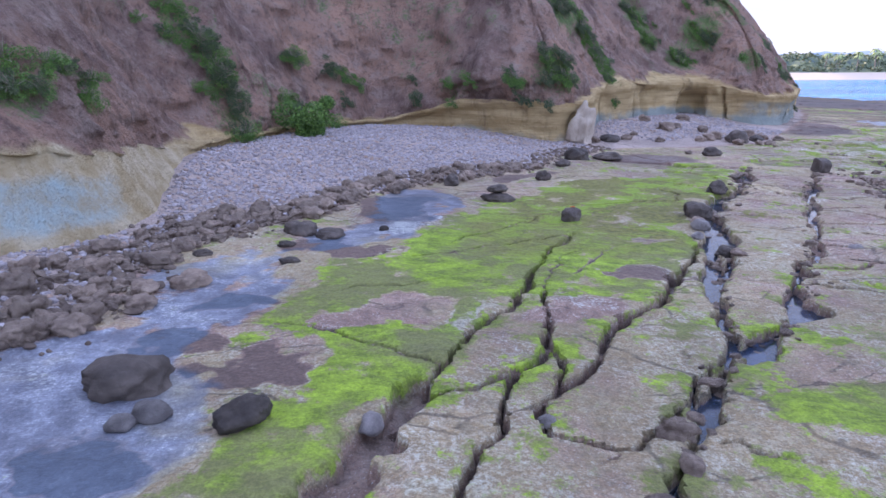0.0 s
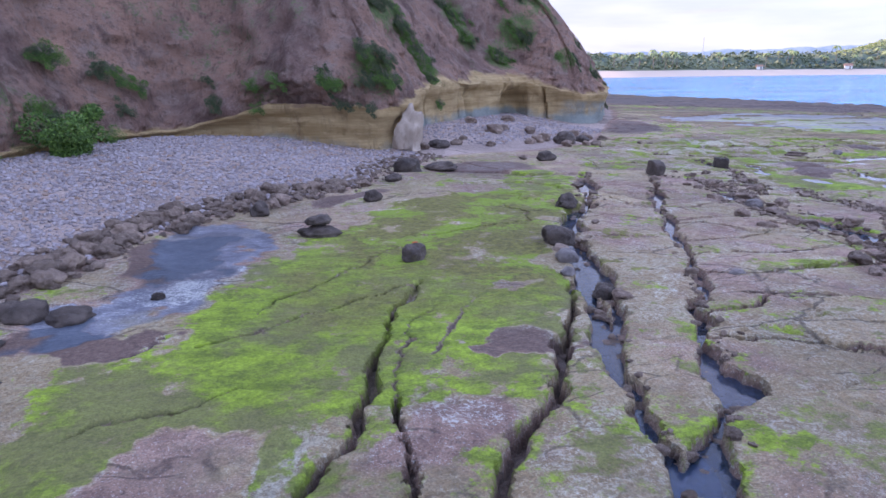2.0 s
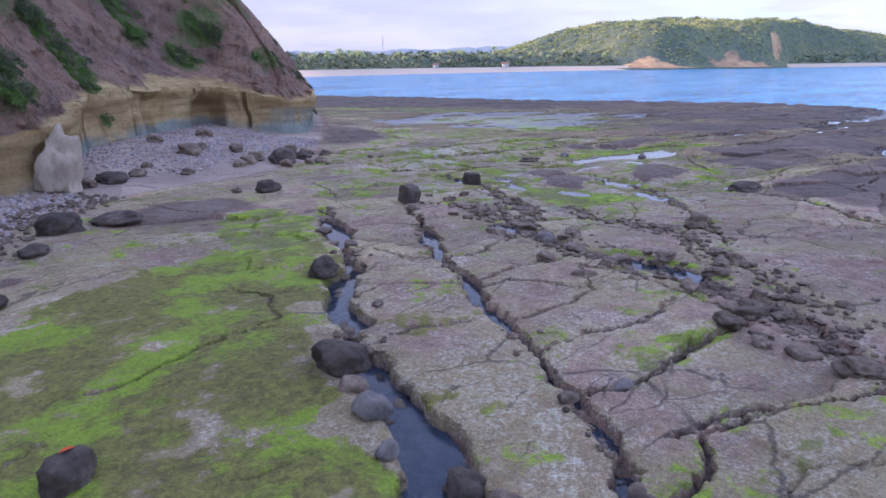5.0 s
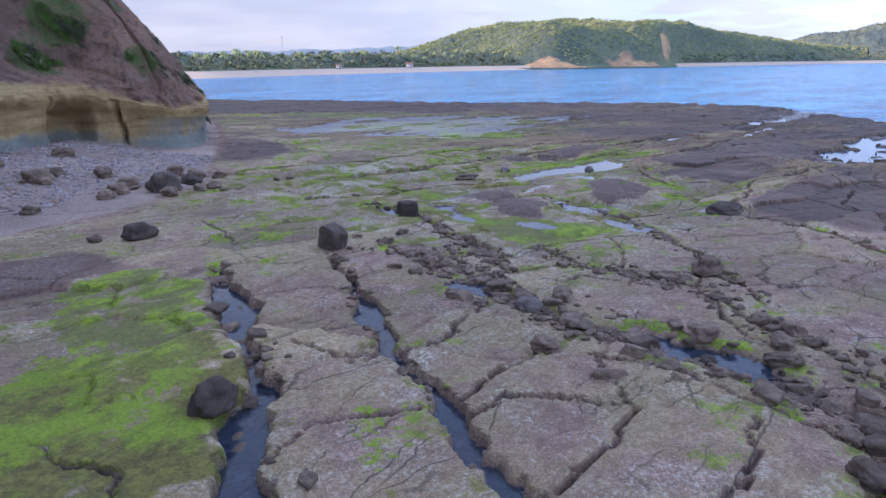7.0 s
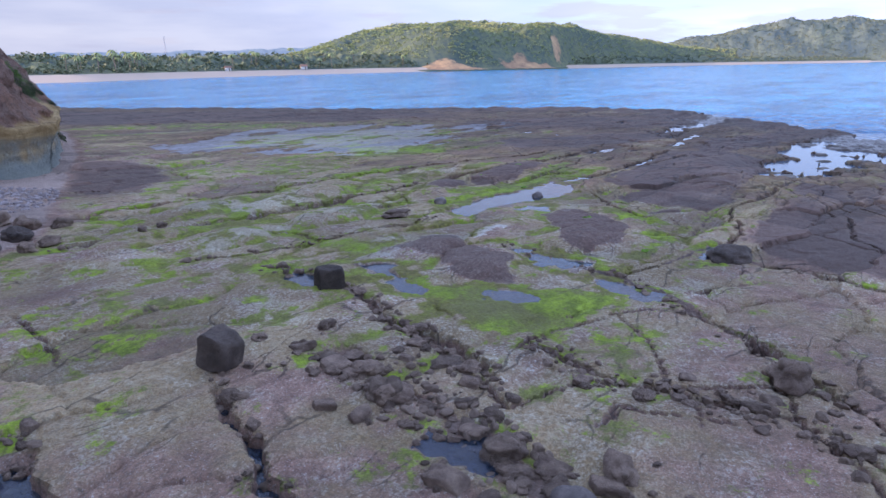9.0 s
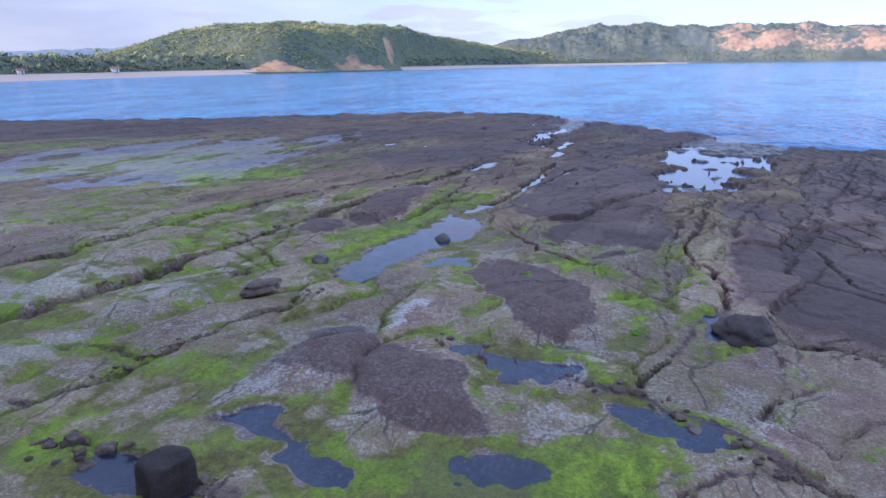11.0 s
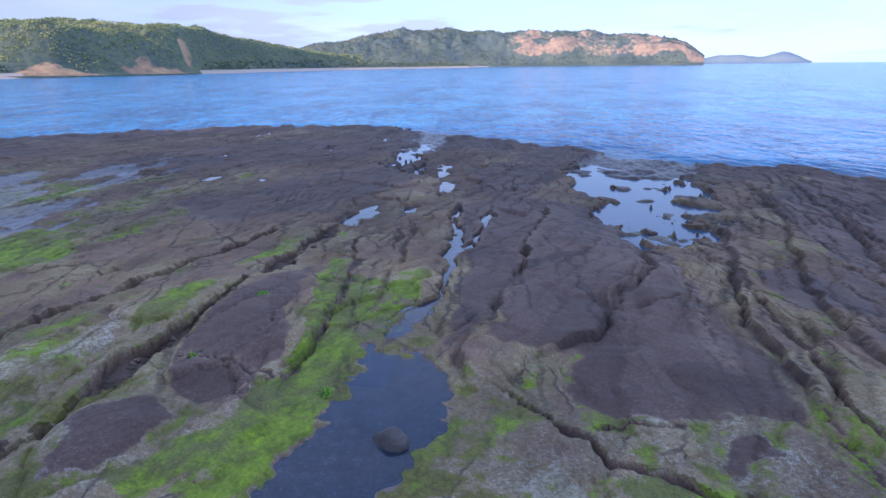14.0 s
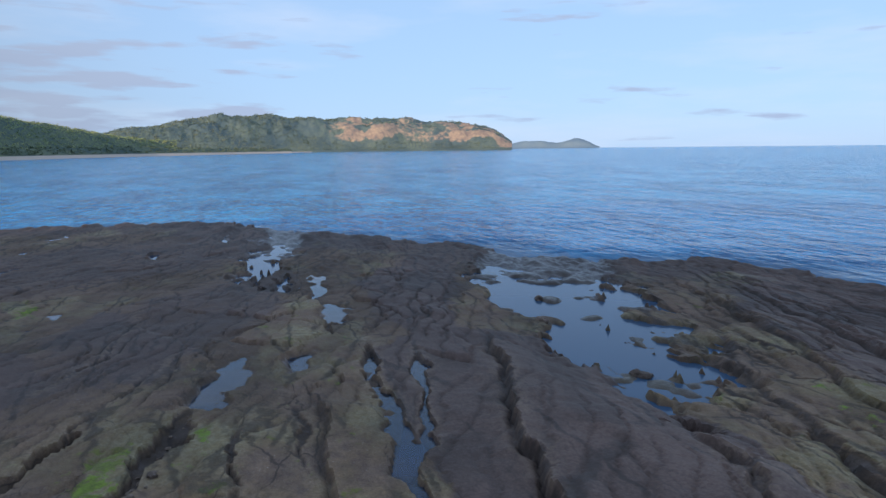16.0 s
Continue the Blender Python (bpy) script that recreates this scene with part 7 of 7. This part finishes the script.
def pick_spots(name, n, seed, bare_to=0.25):
    v, bare, sand, row = LAND[name]
    rng = np.random.RandomState(seed)
    ok = np.flatnonzero((bare < bare_to) & (sand < 0.5) & (v[:, 2] > SEA + 3.0))
    i = rng.choice(ok[ok < len(v) - row - 1], n)
    a, b = rng.rand(n, 1), rng.rand(n, 1)
    return (v[i] * (1 - a) + v[i + 1] * a) * (1 - b) + (v[i + row] * (1 - a) + v[i + row + 1] * a) * b


build_woods("shore_woods", pick_spots("far_shore", 2600, 5), 3.2, 16, M_BELT, "belt of green trees behind the far beach", 71)
build_woods("hill_woods", pick_spots("near_hill", 13000, 6), 2.3, 9, M_WOODS, "dense green trees covering the far hill", 72)
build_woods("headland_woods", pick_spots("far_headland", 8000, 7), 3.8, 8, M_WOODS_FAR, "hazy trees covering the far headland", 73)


def shore_point(bearing, inland):
    d = float(np.interp(bearing, [10, 30, 43, 50, 60, 72], [330, 360, 450, 505, 600, 740])) + inland
    x, y = 25 + d * math.sin(radians(bearing)), 34 + d * math.cos(radians(bearing))
    v = LAND["far_shore"][0]
    return x, y, float(v[np.argmin((v[:, 0] - x) ** 2 + (v[:, 1] - y) ** 2), 2])


def make_palm(seed):
    rng = random.Random(seed)
    palm = tagged(new("palm_tree"), "tall coconut palm behind the far beach", "palm tree", "palms behind the beach")
    bm = bmesh.new()
    rings = []
    bend = rng.uniform(-0.8, 0.8)
    for k in range(6):
        t = k / 5
        c, r = Vector((bend * t * t, 0.3 * bend * t, 8.5 * t)), 0.20 - 0.09 * t
        rings.append([bm.verts.new(c + Vector((math.cos(a) * r, math.sin(a) * r, 0))) for a in np.linspace(0, 6.283, 6, endpoint=False)])
    for lo, hi in zip(rings[:-1], rings[1:]):
        for j in range(6):
            bm.faces.new((lo[j], lo[(j + 1) % 6], hi[(j + 1) % 6], hi[j]))
    part("trunk", bm, M_TRUNK, palm)
    bm = bmesh.new()
    for i in range(13):
        a, up = i * 2.4, rng.uniform(0.1, 0.9)
        side = Vector((-math.sin(a), math.cos(a), 0))
        last = None
        for k in range(5):
            t = k / 4
            p = Vector((bend, 0.3 * bend, 8.5)) + Vector((math.cos(a), math.sin(a), 0)) * 2.8 * t + Vector((0, 0, 1)) * (up * 2.2 * t - 2.9 * t * t)
            w = 0.42 * math.sin(0.35 + 2.6 * t)
            pair = (bm.verts.new(p - side * w - Vector((0, 0, 0.2 * w))), bm.verts.new(p), bm.verts.new(p + side * w - Vector((0, 0, 0.2 * w))))
            if last:
                bm.faces.new((last[0], last[1], pair[1], pair[0]))
                bm.faces.new((last[1], last[2], pair[2], pair[1]))
            last = pair
    part("crown", bm, M_WOODS, palm)
    return palm


rng = random.Random(31)
palms = [make_palm(801 + i) for i in range(3)]
for i in range(34):
    x, y, z = shore_point(rng.uniform(28.5, 56), rng.uniform(26, 60))
    m = pose(x, y, z - 0.3, 0, 0, rng.uniform(0, 360)) @ Matrix.Scale(rng.uniform(0.8, 1.35), 4)
    if i < 3:
        palms[i].matrix_world = m
    else:
        p = copy_thing(palms[i % 3], m)
        p.scale = m.to_scale()


def make_hut(bearing, inland, w, d, h):
    x, y, z = shore_point(bearing, inland)
    hut = tagged(new("beach_hut"), "small pale hut with a red-brown roof on the far beach", "hut", "huts on the beach")
    bm = bmesh.new()
    bmesh.ops.create_cube(bm, size=1, matrix=Matrix.Translation((0, 0, h / 2)) @ Matrix.Diagonal((w, d, h, 1)))
    part("wall", bm, M_WALL, hut)
    bm = bmesh.new()
    e = 0.4
    q = [bm.verts.new(p) for p in ((-w / 2 - e, -d / 2 - e, h), (w / 2 + e, -d / 2 - e, h), (w / 2 + e, d / 2 + e, h), (-w / 2 - e, d / 2 + e, h), (-w / 2 - e, 0, h + d * 0.45), (w / 2 + e, 0, h + d * 0.45))]
    for face in ((0, 1, 5, 4), (2, 3, 4, 5), (0, 4, 3), (1, 2, 5), (0, 3, 2, 1)):
        bm.faces.new([q[i] for i in face])
    part("roof", bm, M_ROOF, hut)
    bm = bmesh.new()
    bmesh.ops.create_cube(bm, size=1, matrix=Matrix.Translation((0.2 * w, -d / 2 - 0.03, 0.45 * h)) @ Matrix.Diagonal((0.9, 0.06, 0.9 * h, 1)))
    part("door", bm, M_TRUNK, hut)
    hut.matrix_world = pose(x, y, z - 0.2, 0, 0, -bearing + 12)


make_hut(47.2, 26, 4.6, 3.4, 2.2)
make_hut(40.9, 27, 3.6, 2.8, 2.0)


def make_mast():
    x, y = 25 + 900 * math.sin(radians(36.5)), 34 + 900 * math.cos(radians(36.5))
    mast = tagged(new("radio_mast"), "thin grey lattice mast far behind the trees", "mast")
    bm = bmesh.new()
    for a in range(3):
        ca, sa = math.cos(a * 2.094), math.sin(a * 2.094)
        lo = [bm.verts.new((ca * 1.2 + dx, sa * 1.2 + dy, 0)) for dx, dy in ((-0.12, -0.12), (0.12, -0.12), (0, 0.15))]
        hi = [bm.verts.new((ca * 0.25 + dx, sa * 0.25 + dy, 42)) for dx, dy in ((-0.12, -0.12), (0.12, -0.12), (0, 0.15))]
        for j in range(3):
            bm.faces.new((lo[j], lo[(j + 1) % 3], hi[(j + 1) % 3], hi[j]))
    part("leg_frame", bm, M_STEEL, mast)
    bm = bmesh.new()
    for k in range(12):
        z, r = 3.2 * k + 2, 1.2 - 0.95 * (3.2 * k + 2) / 42
        for a in range(3):
            p = [Vector((math.cos(b * 2.094) * r, math.sin(b * 2.094) * r, z + 3 * (b - a))) for b in (a, a + 1)]
            q = [bm.verts.new(p[0]), bm.verts.new(p[1]), bm.verts.new(p[1] + Vector((0, 0, 0.25))), bm.verts.new(p[0] + Vector((0, 0, 0.25)))]
            bm.faces.new(q)
    part("bracing", bm, M_STEEL, mast)
    mast.matrix_world = pose(x, y, 0)


make_mast()


# ---------------------------------------------------------------- small things on the platform
def make_seaweed(x, y, size, seed, label="bright green seaweed clump lying on the rock"):
    rng = random.Random(seed)
    bm = bmesh.new()
    for _ in range(70):
        a, r = rng.uniform(0, 6.28), size * rng.random() ** 0.6
        c = Vector((math.cos(a) * r, math.sin(a) * r * 0.6, 0.0))
        d = Vector((rng.gauss(0, 1), rng.gauss(0, 1), rng.uniform(0.1, 0.6))).normalized() * size * 0.35
        w = Vector((-d.y, d.x, 0)).normalized() * size * 0.07
        q = [bm.verts.new(c - w), bm.verts.new(c + w), bm.verts.new(c + d * 0.6 + w + Vector((0, 0, 0.02))), bm.verts.new(c + d)]
        bm.faces.new(q)
    me = bpy.data.meshes.new("seaweed")
    bm.to_mesh(me)
    bm.free()
    me.materials.append(M_WEED)
    ob = new("seaweed", me)
    ob.location = (x, y, height_at(x, y) + 0.01)
    tagged(ob, label, "seaweed", "seaweed clumps")


M_WEED = make_leaves("seaweed", (0.10, 0.24, 0.02), (0.22, 0.42, 0.04))
for i, (x, y, s) in enumerate(((38.6, 33.6, 0.28), (46.3, 42.6, 0.30), (50.0, 42.0, 0.26), (45.6, 43.9, 0.30), (44.6, 39.2, 0.25), (34.8, 30.2, 0.2), (48.4, 37.9, 0.22))):
    make_seaweed(x, y, s, 900 + i)


def make_dry_leaf(x, y, z=None, label="orange-red dry leaf lying beside the rock joint", size=1.0):
    bm = bmesh.new()
    pts = [(-0.13, 0, 0.0), (-0.05, 0.05, 0.03), (0.06, 0.045, 0.035), (0.14, 0, 0.01), (0.06, -0.05, 0.035), (-0.05, -0.05, 0.03)]
    top = [bm.verts.new(Vector(p) * size) for p in pts]
    mid = bm.verts.new((0, 0, 0.005 * size))
    for j in range(6):
        bm.faces.new((top[j], top[(j + 1) % 6], mid))
    me = bpy.data.meshes.new("dry_leaf")
    bm.to_mesh(me)
    bm.free()
    me.materials.append(M_RED)
    ob = new("dry_leaf", me)
    ob.location = (x, y, height_at(x, y) + 0.02 if z is None else z)
    tagged(ob, label, "leaf")


M_RED = make_leaves("red_leaf", (0.55, 0.08, 0.02), (0.62, 0.12, 0.03))
make_dry_leaf(-0.55, 9.35)
perch = min((ob for ob in scene.objects if ob.name.startswith("boulder")), key=lambda ob: (ob.location.xy - Vector((4.7, 23.4))).length)
summit = max((perch.matrix_world @ v.co for v in perch.data.vertices), key=lambda p: p.z)
make_dry_leaf(summit.x, summit.y, summit.z - 0.005, "orange dry leaf lying on top of a dark boulder", 0.85)
